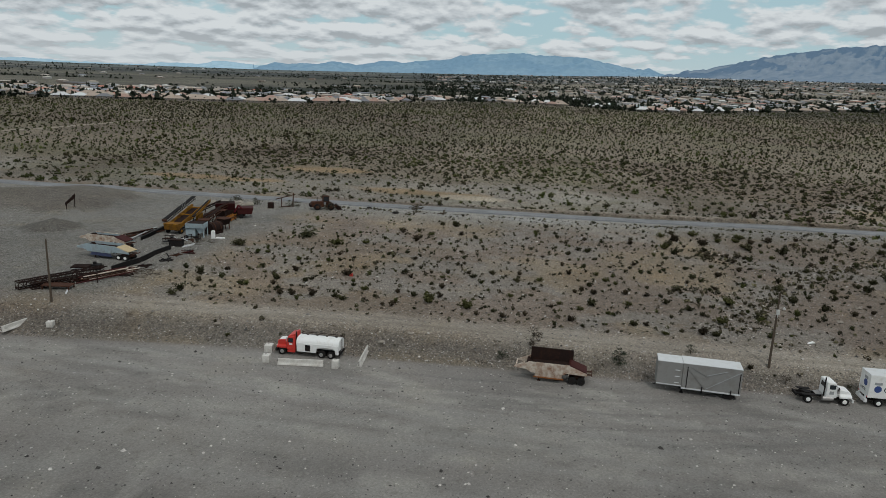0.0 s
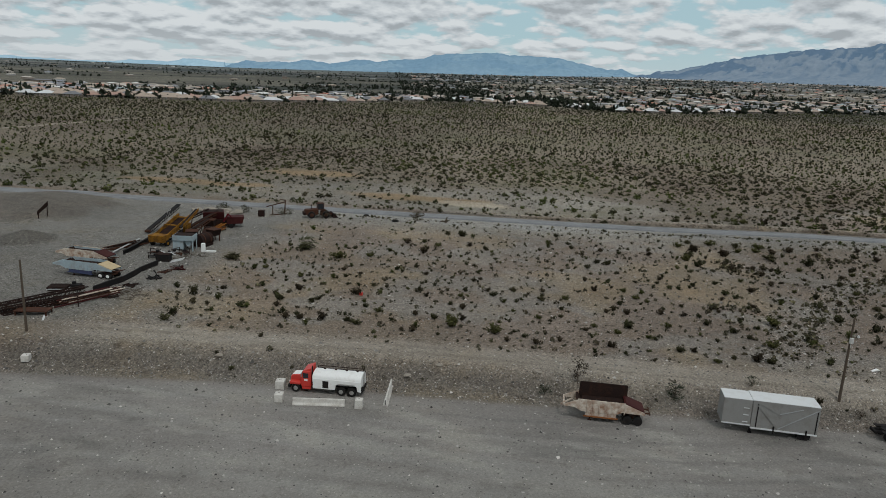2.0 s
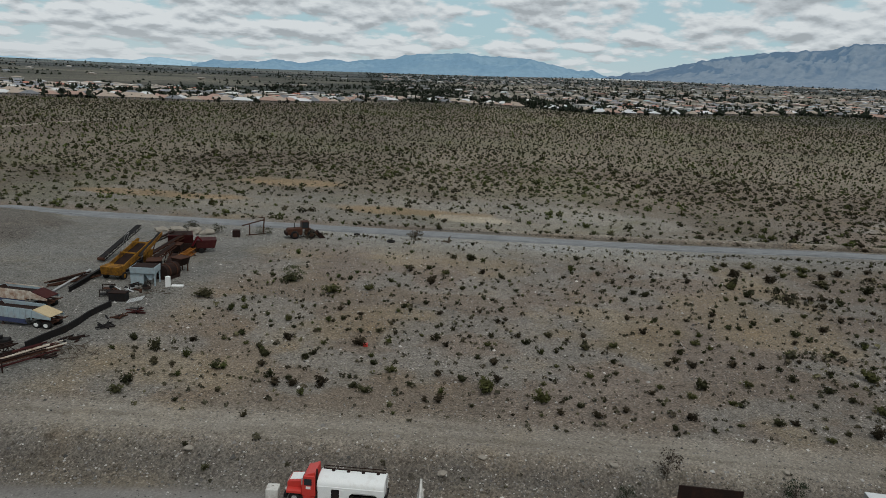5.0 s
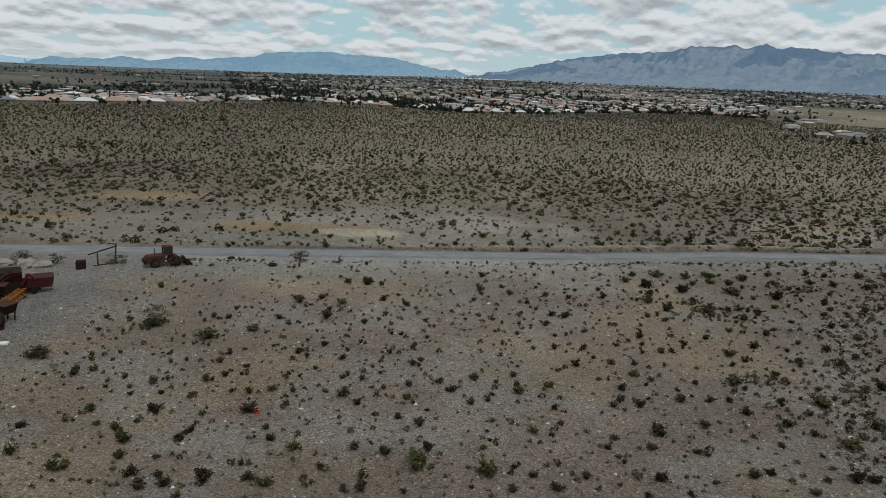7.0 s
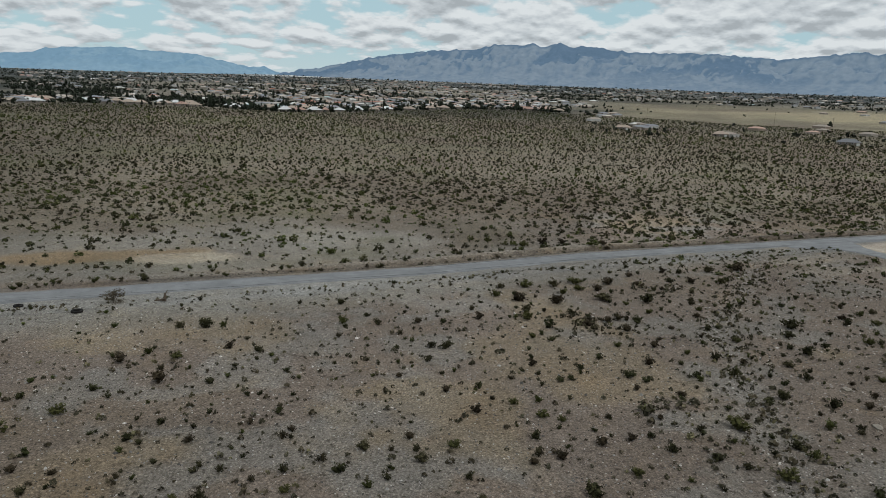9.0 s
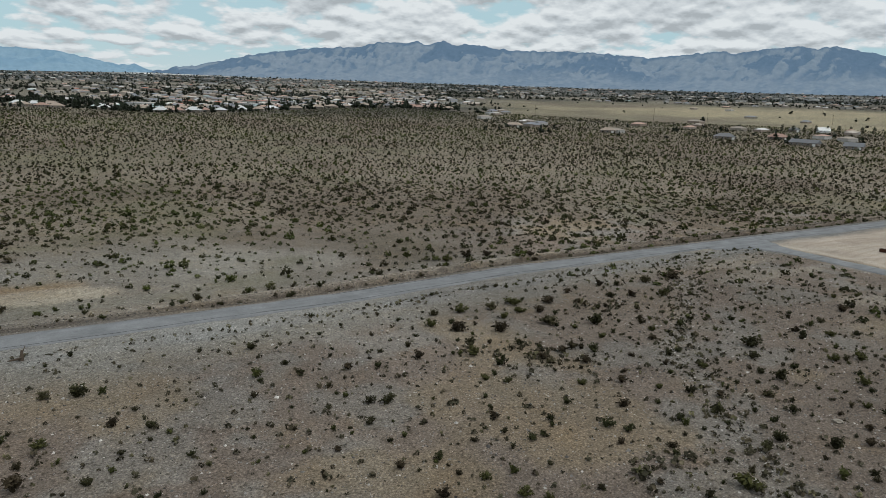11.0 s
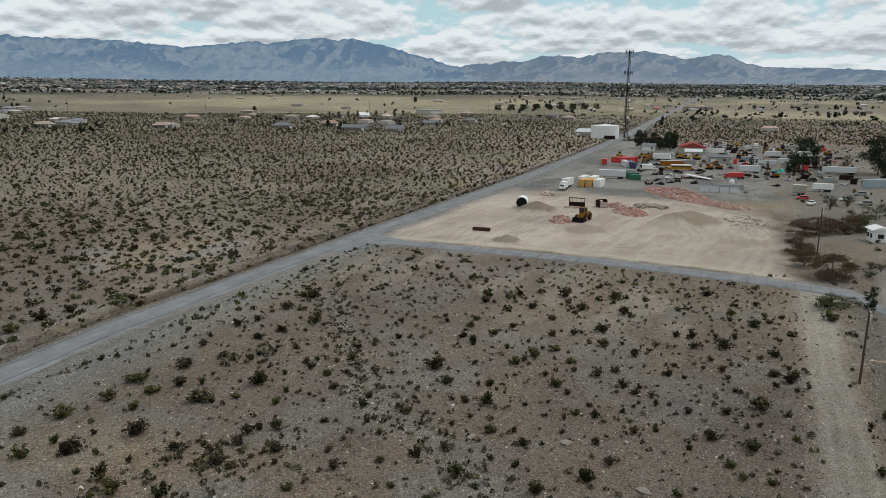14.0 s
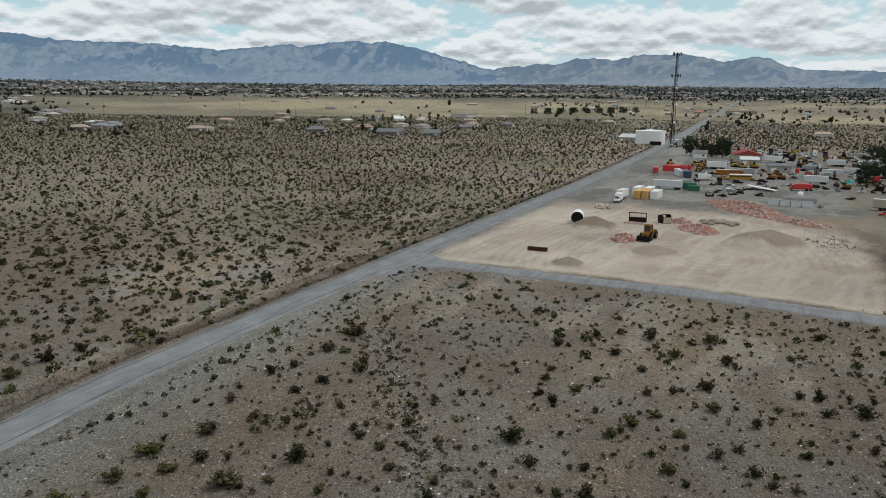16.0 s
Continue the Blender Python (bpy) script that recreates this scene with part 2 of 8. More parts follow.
# ---- meshes ----
def big_mesh(name, co, faces, material, tint=None, smooth=False):
    """One mesh from arrays: corners, faces of three or four corners each, a colour for each corner."""
    co, faces = np.asarray(co, np.float32), np.asarray(faces, np.int32)
    me = bpy.data.meshes.new(name)
    me.vertices.add(len(co))
    me.vertices.foreach_set("co", co.ravel())
    k = faces.shape[1]
    me.loops.add(faces.size)
    me.loops.foreach_set("vertex_index", faces.ravel())
    me.polygons.add(len(faces))
    me.polygons.foreach_set("loop_start", np.arange(0, faces.size, k, dtype=np.int32))
    me.polygons.foreach_set("use_smooth", np.full(len(faces), smooth))
    if tint is not None:
        at = me.color_attributes.new("tint", "FLOAT_COLOR", "POINT")
        at.data.foreach_set("color", (tint if tint.shape[1] == 4 else np.c_[tint, np.ones(len(co))]).astype(np.float32).ravel())
    me.update(calc_edges=True)
    me.materials.append(material)
    return new(name, me)


def grid_faces(nx, ny):
    i, j = np.meshgrid(np.arange(nx - 1), np.arange(ny - 1), indexing="ij")
    a = (i * ny + j).ravel()
    return np.c_[a, a + ny, a + ny + 1, a + 1]


def spread(lo, a, b, hi, step, grow=1.16):
    """Steps of one size from a to b, growing beyond."""
    mid = np.arange(a, b + step / 2, step)
    left, right, s = [a], [b], step
    while left[-1] > lo:
        s *= grow
        left.append(left[-1] - min(s, 160))
    s = step
    while right[-1] < hi:
        s *= grow
        right.append(right[-1] + min(s, 160))
    return np.array(left[:0:-1] + list(mid) + right[1:])


# ---- ground ----
def soil_colours(x, y):
    n1, n2, n3 = fbm(x / 45, y / 45, 4), fbm(x / 9, y / 9, 4), fbm(x / 140 + 5, y / 140, 3)
    col = np.empty((len(x), 3))
    col[:] = (0.222, 0.181, 0.152)

    def lay(mask, c):
        m = np.clip(mask, 0, 1)[:, None]
        col[:] = col * (1 - m) + np.array(c) * m

    jit = 5 * (n2 - 0.5)
    lay(sstep(0.48, 0.60, n1) * 0.8, (0.225, 0.182, 0.145))
    lay(sstep(0.52, 0.62, n2) * 0.6, (0.262, 0.248, 0.228))
    lay(sstep(0.55, 0.68, fbm(x / 16 + 40, y / 16, 4)) * 0.65, (0.275, 0.218, 0.15))
    # pale, lightly grown ground south of the road and along its verge
    off = y - road_mid(x)
    lay(sstep(-26, -12, off + 8 * (n1 - 0.5) - 0.12 * np.maximum(0, x + 10)) * sstep(2, -4, off) * 0.8, (0.255, 0.245, 0.225))
    lay(sstep(-17, -11, off + 1.6 * jit) * sstep(3, -1, off) * sstep(-70, -40, x) * 0.55, (0.285, 0.268, 0.24))
    lay(sstep(8.0, 5.5, np.abs(off + 2.2) + jit * 0.5) * sstep(6, 3, off) * 0.9, (0.30, 0.292, 0.278))
    lay(sstep(0.55, 0.64, fbm(x / 20 + 11, off / 1.3, 3)) * sstep(9.0, 6.5, np.abs(off + 2.5)) * sstep(4, 2, off) * 0.5, (0.20, 0.195, 0.185))
    lay(sstep(1.1, 0.4, np.hypot((x + 5) / 75, (y - 232) / 32) + 0.9 * (n2 - 0.5)) * 0.5, (0.27, 0.25, 0.225))
    lay(sstep(5, 14, off) * sstep(85, 45, off + 20 * (n1 - 0.5)) * sstep(90, 20, x) * 0.75, (0.262, 0.246, 0.218))
    # the desert north of the road is browner, under its scrub
    lay(sstep(34, 75, off + 30 * (n1 - 0.5)) * 0.9, (0.200, 0.170, 0.134))
    lay(sstep(34, 75, off + 30 * (n1 - 0.5)) * sstep(0.5, 0.62, n2) * 0.5, (0.22, 0.19, 0.15))
    lay(sstep(150, 300, off + 60 * (n3 - 0.5)) * 0.8, (0.160, 0.138, 0.104))
    # ditch and spoil: brown churned earth, pale ridges, the ditch's shade painted dark
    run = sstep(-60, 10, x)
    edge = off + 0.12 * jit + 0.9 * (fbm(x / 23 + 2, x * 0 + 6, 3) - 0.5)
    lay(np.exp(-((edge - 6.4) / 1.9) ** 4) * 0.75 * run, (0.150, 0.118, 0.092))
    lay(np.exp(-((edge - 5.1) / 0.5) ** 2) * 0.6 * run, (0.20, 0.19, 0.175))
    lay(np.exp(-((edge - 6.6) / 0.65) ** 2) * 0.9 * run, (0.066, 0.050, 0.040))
    lay(np.exp(-((edge - 9.6) / 1.5) ** 2) * (0.55 + 0.45 * sstep(0.42, 0.6, fbm(x / 30 + 50, off / 2, 3))) * run, (0.46, 0.405, 0.345))
    lay(sstep(0.53, 0.62, fbm(x / 45 + 7, edge / 0.55, 3)) * sstep(4, 5, edge) * sstep(13, 11, edge) * 0.6 * run, (0.27, 0.235, 0.195))
    lay(sstep(0.55, 0.63, fbm(x / 38 + 27, edge / 0.5 + 9, 3)) * sstep(4, 5, edge) * sstep(12, 9, edge) * 0.6 * run, (0.085, 0.066, 0.052))
    far_side = sstep(8, 20, off)
    lay(far_side * sstep(0.52, 0.62, fbm(x / 38 + 80, y / 38, 4)) * 0.55, (0.155, 0.145, 0.095))
    lay(far_side * sstep(0.54, 0.64, fbm(x / 55 + 20, y / 55 + 7, 4)) * 0.6, (0.135, 0.106, 0.085))
    lay(sstep(128, 142, x) * sstep(9.5, 7.5, np.abs(off + 3) + jit * 0.3) * sstep(700, 600, x) * 0.9, (0.215, 0.212, 0.205))
    lay(sstep(9, 5, np.hypot(x - 136, y - 182)) * 0.9, (0.22, 0.216, 0.205))
    # extra brightness of the lit side, multiplied into the soil colour
    lit_side = (far_side * sstep(-70, -20, x))[:, None]
    col[:] = col * (1 + 0.25 * lit_side)
    # trampled ochre patches
    for cx, cy, rx, ry in ((-84, 251, 17, 9), (-42, 211, 24, 7), (-110, 215, 30, 6)):
        lay(sstep(1.15, 0.55, np.hypot((x - cx) / rx, (y - cy) / ry) + 0.9 * (n2 - 0.5)) * 0.85, (0.33, 0.235, 0.14))
    lay(sstep(1.1, 0.5, np.hypot((x + 22) / 13, (y - 206) / 5) + 0.8 * (n2 - 0.5)) * 0.9, (0.46, 0.40, 0.32))
    col[:] = col * (1 + 0.16 * (sstep(4, -4, off) * sstep(88, 94, y) * sstep(60, 15, x)))[:, None]
    # gravel lot with the scrap
    lot = sstep(-60, -70, x - 0.07 * (y - 90) + jit) * sstep(88, 93, y) * sstep(4, -2, off)
    lay(lot, (0.235, 0.225, 0.21))
    # pad and bank
    t = toe(x)
    west = sstep(175, 120, x)
    lay(sstep(0.5, -1.0, y - t + jit * 0.3) * west, (0.325, 0.30, 0.28))
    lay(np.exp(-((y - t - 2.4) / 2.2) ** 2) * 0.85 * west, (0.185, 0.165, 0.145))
    lay(sstep(0.5, 0.66, fbm(x / 30 + 9, y / 5.0, 4)) * sstep(0, -3, y - t) * west * 0.6, (0.40, 0.375, 0.345))
    lay(sstep(0.56, 0.68, fbm(x / 26 + 3, y / 4.0 + 8, 4)) * sstep(0, -3, y - t) * west * 0.35, (0.21, 0.20, 0.19))
    lay(sstep(0.52, 0.60, fbm(x / 60 + 1, y / 1.7 + 0.04 * x, 3)) * sstep(-1, -4, y - t) * west * 0.45, (0.41, 0.39, 0.365))
    lay(sstep(0.60, 0.68, fbm(x / 8 + 70, y / 3 + 20, 4)) * sstep(-1, -4, y - t) * west * 0.25, (0.17, 0.16, 0.15))
    lay(sstep(0.60, 0.70, fbm(x / 7 + 5, y / 1.6 + 0.15 * x, 3)) * sstep(-1, -4, y - t) * west * 0.55, (0.46, 0.43, 0.39))
    arc = np.sin((y - 0.0035 * (x + 15) ** 2) / 0.55 + 7 * fbm(x / 45, y / 22 + 3, 2))
    lay(sstep(0.6, 0.98, arc) * sstep(0.5, 0.62, fbm(x / 22 + 14, y / 9, 3)) * sstep(-1, -4, y - t) * west * 0.5, (0.24, 0.225, 0.215))
    # graded track along the top of the bank
    tr = y - np.interp(x, [-70, -20, 45, 95, 128], [88.5, 91.5, 91.5, 90, 90])
    lay(np.exp(-(tr / 3.4) ** 4) * 0.9 * sstep(-75, -60, x) * sstep(132, 126, x), (0.40, 0.352, 0.30))
    lay(np.exp(-(tr / 3.4) ** 4) * sstep(0.54, 0.62, fbm(x / 30 + 6, tr / 0.9, 3)) * 0.5 * sstep(-75, -60, x) * sstep(132, 126, x), (0.25, 0.215, 0.175))
    lane = y - np.interp(x, [40, 90, 126], [90.5, 90.5, 89.5])
    on = sstep(45, 60, x) * sstep(130, 124, x)
    for rut_y in (-1.5, 0.4, 1.9):
        lay(np.exp(-((lane - rut_y + 0.05 * jit) / 0.35) ** 2) * on * 0.45, (0.46, 0.415, 0.365))
    lay(sstep(0.50, 0.60, fbm(x / 14 + 3, lane / 0.8, 3)) * np.exp(-((lane + 3.6) / 1.1) ** 2) * on * 0.7, (0.19, 0.17, 0.095))
    # sandy yard east of the side road
    sx = side_mid(y)
    sand = sstep(3, 7, x - sx + jit) * sstep(262, 225, x + 30 * (n2 - 0.5) + 0.9 * np.maximum(0, 122 - y)) * sstep(3, -4, off + 5 + jit) * sstep(90, 97, y + jit - 0.02 * (x - 140))
    sand = sand * sstep(-40, -30, -(x - 245) * 0.25 - 45 + (y - 95) * 1.0 + 20 * (n2 - 0.5) + 12)
    lay(sand, (0.50, 0.415, 0.342))
    lay(sand * sstep(0.5, 0.62, n2) * 0.5, (0.56, 0.485, 0.415))
    lay(sand * sstep(0.5, 0.7, fbm(x / 9, y / 12, 4)) * 0.5, (0.36, 0.295, 0.24))
    rut = np.sin(np.hypot(x - 170, (y - 128) * 1.5) / 0.55 + 9 * fbm(x / 30, y / 30, 2))
    lay(sand * sstep(0.55, 0.95, rut) * sstep(0.45, 0.6, fbm(x / 18 + 4, y / 18, 2)) * 0.4, (0.33, 0.27, 0.215))
    lay(sand * sstep(0.53, 0.62, fbm(x / 12 + 90, y / 1.6 + 0.1 * x, 3)) * 0.45, (0.62, 0.535, 0.455))
    lay(sand * np.exp(-((x - sx - 6.5 + 0.3 * jit) / 1.6) ** 2) * 0.7, (0.60, 0.52, 0.43))
    # equipment yard: gravel and oil
    yard = sstep(240, 262, x + 18 * (n2 - 0.5)) * sstep(540, 512, x + 20 * (n2 - 0.5)) * sstep(86, 96, y + 8 * (n2 - 0.5) - 0.02 * (x - 300)) * sstep(-4, -9, off) * (1 - sand)
    lay(yard * 0.9, (0.275, 0.265, 0.25))
    lay(yard * sstep(0.54, 0.62, n2) * 0.6, (0.12, 0.115, 0.11))
    lay(sstep(160, 200, x) * sstep(92, 84, y) * sstep(20, 40, y) * sstep(560, 500, x) * 0.7, (0.23, 0.215, 0.195))
    # heaps show their own gravel
    for cx, cy, rr, c in ((-103.5, 131, 6.2, (0.15, 0.14, 0.128)), (-126, 162, 21, (0.17, 0.152, 0.135)), (-150, 150, 21, (0.165, 0.15, 0.13)), (150, 156.3, 3.9, (0.27, 0.22, 0.17)), (168.5, 140.5, 6, (0.36, 0.295, 0.225)), (197, 116, 11, (0.33, 0.265, 0.20)), (199.5, 162.5, 7.0, (0.26, 0.20, 0.155))):
        lay(sstep(1.0, 0.8, np.hypot(x - cx, y - cy) / rr + 0.5 * (n2 - 0.5)) * 0.9, c)
    # soil painted darker towards the east in place of cloud shade, pale crests
    lay(sstep(-10, 70, x) * sstep(8, -2, off) * sstep(92, 98, y) * sstep(130, 118, x) * 0.22 * sstep(0.35, 0.6, n1 + 0.3 * (n2 - 0.5)), (0.185, 0.155, 0.135))
    lay(sstep(0.56, 0.66, fbm(x / 22 + 60, y / 5 + 3, 4)) * sstep(75, 105, x) * sstep(8, -2, off) * sstep(92, 98, y) * sstep(130, 124, x) * 0.7, (0.34, 0.30, 0.25))
    # grey gravel in the wash and low pale washes beside it
    wx = np.interp(y, [90, 120, 133, 143, 164, 176], [22, 39, 48, 55, 82, 92])
    lay(np.exp(-((x - wx + 1.6 * jit) / 3.2) ** 2) * sstep(92, 104, y) * sstep(177, 168, y) * 0.45, (0.29, 0.265, 0.238))
    # far fields and the pale dry lake beyond the town
    d, az = np.hypot(x, y - 110), np.degrees(np.arctan2(x, y - 110))
    field = sstep(860, 960, d) * sstep(2100, 1700, d) * sstep(28, 42, az) * sstep(112, 100, az)
    lay(field * sstep(0.36, 0.5, fbm(x / 260, y / 260, 3)) * 0.9, (0.40, 0.345, 0.235))
    lay(field * sstep(0.50, 0.58, fbm(az * 0.5 + 12, d / 45, 4)) * 0.55, (0.26, 0.235, 0.165))
    lay(field * sstep(66, 74, az) * sstep(0.50, 0.58, fbm(x / 90 + 6, y / 200, 3)) * 0.75, (0.175, 0.16, 0.115))
    town = sstep(740, 1000, d) * (1 - field)
    band = fbm(az * 0.16 + 40, d / 120, 4)
    lay(town * 0.9, (0.105, 0.098, 0.083))
    lay(town * sstep(0.53, 0.60, band) * 0.75, (0.30, 0.27, 0.22))
    lay(town * sstep(0.42, 0.36, band) * 0.9, (0.05, 0.054, 0.046))
    westside = town * sstep(2, -8, az)
    lay(westside * sstep(1000, 1250, d) * 0.9, (0.092, 0.09, 0.075))
    lay(westside * sstep(0.52, 0.58, fbm(az * 0.07 + 3, d / 90, 3)) * sstep(1000, 1200, d) * 0.8, (0.17, 0.158, 0.13))
    lay(westside * sstep(0.44, 0.38, fbm(az * 0.07 + 3, d / 90, 3)) * sstep(1000, 1200, d) * 0.9, (0.035, 0.042, 0.036))
    # the plain turns dark blue-grey with distance
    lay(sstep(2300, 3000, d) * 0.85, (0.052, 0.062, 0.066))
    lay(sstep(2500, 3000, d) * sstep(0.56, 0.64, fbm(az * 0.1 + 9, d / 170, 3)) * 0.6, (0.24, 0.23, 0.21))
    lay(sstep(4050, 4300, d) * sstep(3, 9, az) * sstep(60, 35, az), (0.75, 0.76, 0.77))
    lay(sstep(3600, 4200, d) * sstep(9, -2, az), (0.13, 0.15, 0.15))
    stony = 0.85 - 0.60 * np.clip(sand, 0, 1) - 0.58 * sstep(0.5, -1.0, y - t) * west - 0.35 * np.exp(-(tr / 2.6) ** 4) * sstep(-75, -60, x) * sstep(132, 126, x) - 0.15 * yard
    col *= np.array([1.045, 1.065, 1.07])
    return np.c_[col, stony]


def ground():
    xs = spread(-4800, -115, 262, 4800, 0.85, 1.13)
    ys = spread(-700, 70, 206, 4850, 0.5, 1.11)
    X, Y = np.meshgrid(xs, ys, indexing="ij")
    x, y = X.ravel(), Y.ravel()
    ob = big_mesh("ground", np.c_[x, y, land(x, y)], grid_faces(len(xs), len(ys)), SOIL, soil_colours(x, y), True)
    return tagged(ob, "dry stony desert ground with gravel and sandy patches", "ground", kind="structure")


def ribbon(name, mids, half, lift, material, label, step=2.5, halves=None):
    """A road laid along its middle line, with a slightly ragged edge."""
    mids = np.array(mids, float)
    seg = np.r_[0, np.cumsum(np.hypot(*np.diff(mids, axis=0).T))]
    s = np.arange(0, seg[-1], step)
    px, py = np.interp(s, seg, mids[:, 0]), np.interp(s, seg, mids[:, 1])
    tx, ty = np.gradient(px), np.gradient(py)
    ln = np.hypot(tx, ty)
    nx, ny = -ty / ln, tx / ln
    across = np.array([-1.0, -0.97, -0.5, 0, 0.5, 0.97, 1.0])
    rag = 1 + 0.18 * (np.random.default_rng(3).random((len(s), 2)) - 0.5)
    wide = np.full(len(s), half) if halves is None else np.interp(s, seg, halves)
    w = np.where(across[None] < 0, rag[:, :1], rag[:, 1:]) * across[None] * wide[:, None]
    x, y = px[:, None] + nx[:, None] * w, py[:, None] + ny[:, None] * w
    z = land(x.ravel(), y.ravel()).reshape(x.shape)
    z = np.maximum(z, np.median(z, axis=1)[:, None]) + lift + 0.05 * (1 - across[None] ** 2)
    z[:, 0] -= lift + 0.06
    z[:, -1] -= lift + 0.06
    co = np.c_[x.ravel(), y.ravel(), z.ravel()]
    f = grid_faces(len(s), 7)[:, ::-1]
    return tagged(big_mesh(name, co, f, material, None, True), label, "road", kind="structure")


ground()
xr = np.r_[np.arange(-420, 620, 12.0), np.arange(640, 2300, 60.0)]
ribbon("road_long", np.c_[xr, road_mid(xr) + 0.8], 3.1, 0.06, ASPHALT, "old cracked grey asphalt road through the desert")
CRACK = worn("tarry_crack", (0.035, 0.035, 0.036), 0.9, stain=(0.12, 0.12, 0.12), amount=0.8, scale=0.25)
for shift, half, x0, x1 in ((-1.9, 0.13, -300, 700), (0.75, 0.06, -120, 420), (2.6, 0.10, 20, 520)):
    xc = np.arange(x0, x1, 3.0)
    wander = 1.1 * (fbm(xc / 14 + shift, xc * 0 + 3, 4) - 0.5)
    ribbon("road_crack", np.c_[xc, road_mid(xc) + 0.8 + shift + wander], half, 0.055, CRACK, "dark tar-filled crack along the asphalt road", 3.0)
yr = np.r_[np.arange(-60, 172, 6.0), np.arange(172, 191.5, 0.8)]
flare = 14.0 - np.sqrt(np.clip(14.0 ** 2 - np.clip(yr - 175.5, 0, 13.7) ** 2, 0, None))
ribbon("road_side", np.c_[side_mid(yr) - 0.15 * flare, yr], 3.0, 0.085, ASPHALT, "narrow grey asphalt side road with a flared mouth", 1.2, 3.0 + flare)


TRACKDIRT = worn("packed_dirt", (0.27, 0.235, 0.19), 0.95, stain=(0.18, 0.155, 0.12), amount=0.6, scale=0.08, grain=1.5)
ribbon("dirt_track", [(-286, 320), (-281, 346), (-278.5, 368), (-279, 404), (-276, 458), (-271, 507)], 2.6, 0.08, TRACKDIRT, "pale dirt track through the scrub", 6.0)


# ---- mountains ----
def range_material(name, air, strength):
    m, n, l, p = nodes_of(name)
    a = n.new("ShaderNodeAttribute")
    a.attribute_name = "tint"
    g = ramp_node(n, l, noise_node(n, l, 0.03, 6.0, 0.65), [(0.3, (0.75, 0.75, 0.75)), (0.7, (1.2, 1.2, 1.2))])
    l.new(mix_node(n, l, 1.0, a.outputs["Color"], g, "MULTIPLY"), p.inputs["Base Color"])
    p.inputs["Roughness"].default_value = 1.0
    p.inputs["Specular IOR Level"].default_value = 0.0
    # haze of distance, added as an even bluish glow
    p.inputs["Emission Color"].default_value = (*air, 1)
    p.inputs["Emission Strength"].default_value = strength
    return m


def mountain_range(name, peaks, far, deep, foot, rough, material, label, seed, shaded_rock=(0.08, 0.10, 0.13), pale=(0.12, 0.14, 0.16)):
    """Ridges with spurs running down to a fan; peaks: bearing and rise in degrees seen from the desert."""
    b, e = np.array(peaks, float).T
    az = np.arange(b[0], b[-1], 0.09)
    crest = np.interp(az, b, e) + rough * (fbm(az * 2.6 + seed, az * 0 + seed, 4) - 0.5) * 1.7
    crest[0] = crest[-1] = foot
    k = np.r_[np.linspace(-0.35, 0, 8), np.linspace(0.012, 1.0, 84)]
    A, K = np.meshgrid(az, k, indexing="ij")
    C = np.repeat(crest[:, None], len(k), 1)
    R = np.where(K < 0, far + (-K) * deep, far - K * deep)
    Q = K * 7.0
    wa, wq = 1.1 * (fbm(A * 0.5 + seed, Q * 0.5 + 9, 3) - 0.5), 1.1 * (fbm(A * 0.5 + 31, Q * 0.5 + seed, 3) - 0.5)
    spur = 1 - np.abs(2 * fbm(A * 0.30 + seed + wa, Q * 0.22 + seed + wq, 5) - 1) * 2.2
    rib = 1 - np.abs(2 * fbm(A * 0.95 + 2 * seed + 1.4 * wa + 0.4 * Q, Q * 0.55 + wq, 4) - 1) * 2.0
    cut = 1 - np.abs(2 * fbm(A * 2.3 + 3 * seed + 2.0 * wa + 0.7 * Q, Q * 1.1 + wq, 3) - 1) * 1.8
    relief = np.clip(0.50 * spur + 0.32 * rib + 0.18 * cut, 0, 1)
    # a rugged upper part over a long smooth fan
    rock_part = sstep(0.62, 0.34, K + 0.10 * (fbm(A * 0.55 + seed, A * 0 + 4, 3) - 0.5) * 4)
    fan = 0.20 + 0.30 * np.clip((1 - K) / 0.55, 0, 1.4)
    steep = np.clip(1 - np.abs(K) / 0.52, 0, 1) ** 1.1
    drop = (1 - relief) * np.clip(np.abs(K) * 5.5, 0, 1) * 0.75
    h = foot - 0.9 + (C - foot + 0.9) * np.where(K < 0, np.clip(1 + K, 0, 1), np.minimum(1, fan + (1 - fan) * steep * (1 - drop)))
    # bare spurs and fans painted sunlit, the slopes between painted in cloud shade
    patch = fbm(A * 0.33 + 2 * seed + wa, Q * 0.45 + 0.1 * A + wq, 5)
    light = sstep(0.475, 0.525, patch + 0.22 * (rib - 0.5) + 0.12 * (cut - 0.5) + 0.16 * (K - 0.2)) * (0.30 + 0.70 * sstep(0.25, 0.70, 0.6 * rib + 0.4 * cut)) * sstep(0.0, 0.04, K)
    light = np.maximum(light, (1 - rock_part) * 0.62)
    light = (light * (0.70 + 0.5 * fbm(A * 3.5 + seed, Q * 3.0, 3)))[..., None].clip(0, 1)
    tint = np.array(shaded_rock) * (1 - light) + np.array(pale) * light
    z = 34 + R * np.tan(np.radians(h))
    z = np.minimum(z, 34 + R * np.tan(np.radians(np.where(np.abs(K) < 0.02, C, C - 0.03))))
    x, y = -14 + R * np.sin(np.radians(A)), 75 + R * np.cos(np.radians(A))
    co = np.c_[x.ravel(), y.ravel(), z.ravel()]
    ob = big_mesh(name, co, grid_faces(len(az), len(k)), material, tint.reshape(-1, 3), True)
    return tagged(ob, label, "mountains", kind="structure")


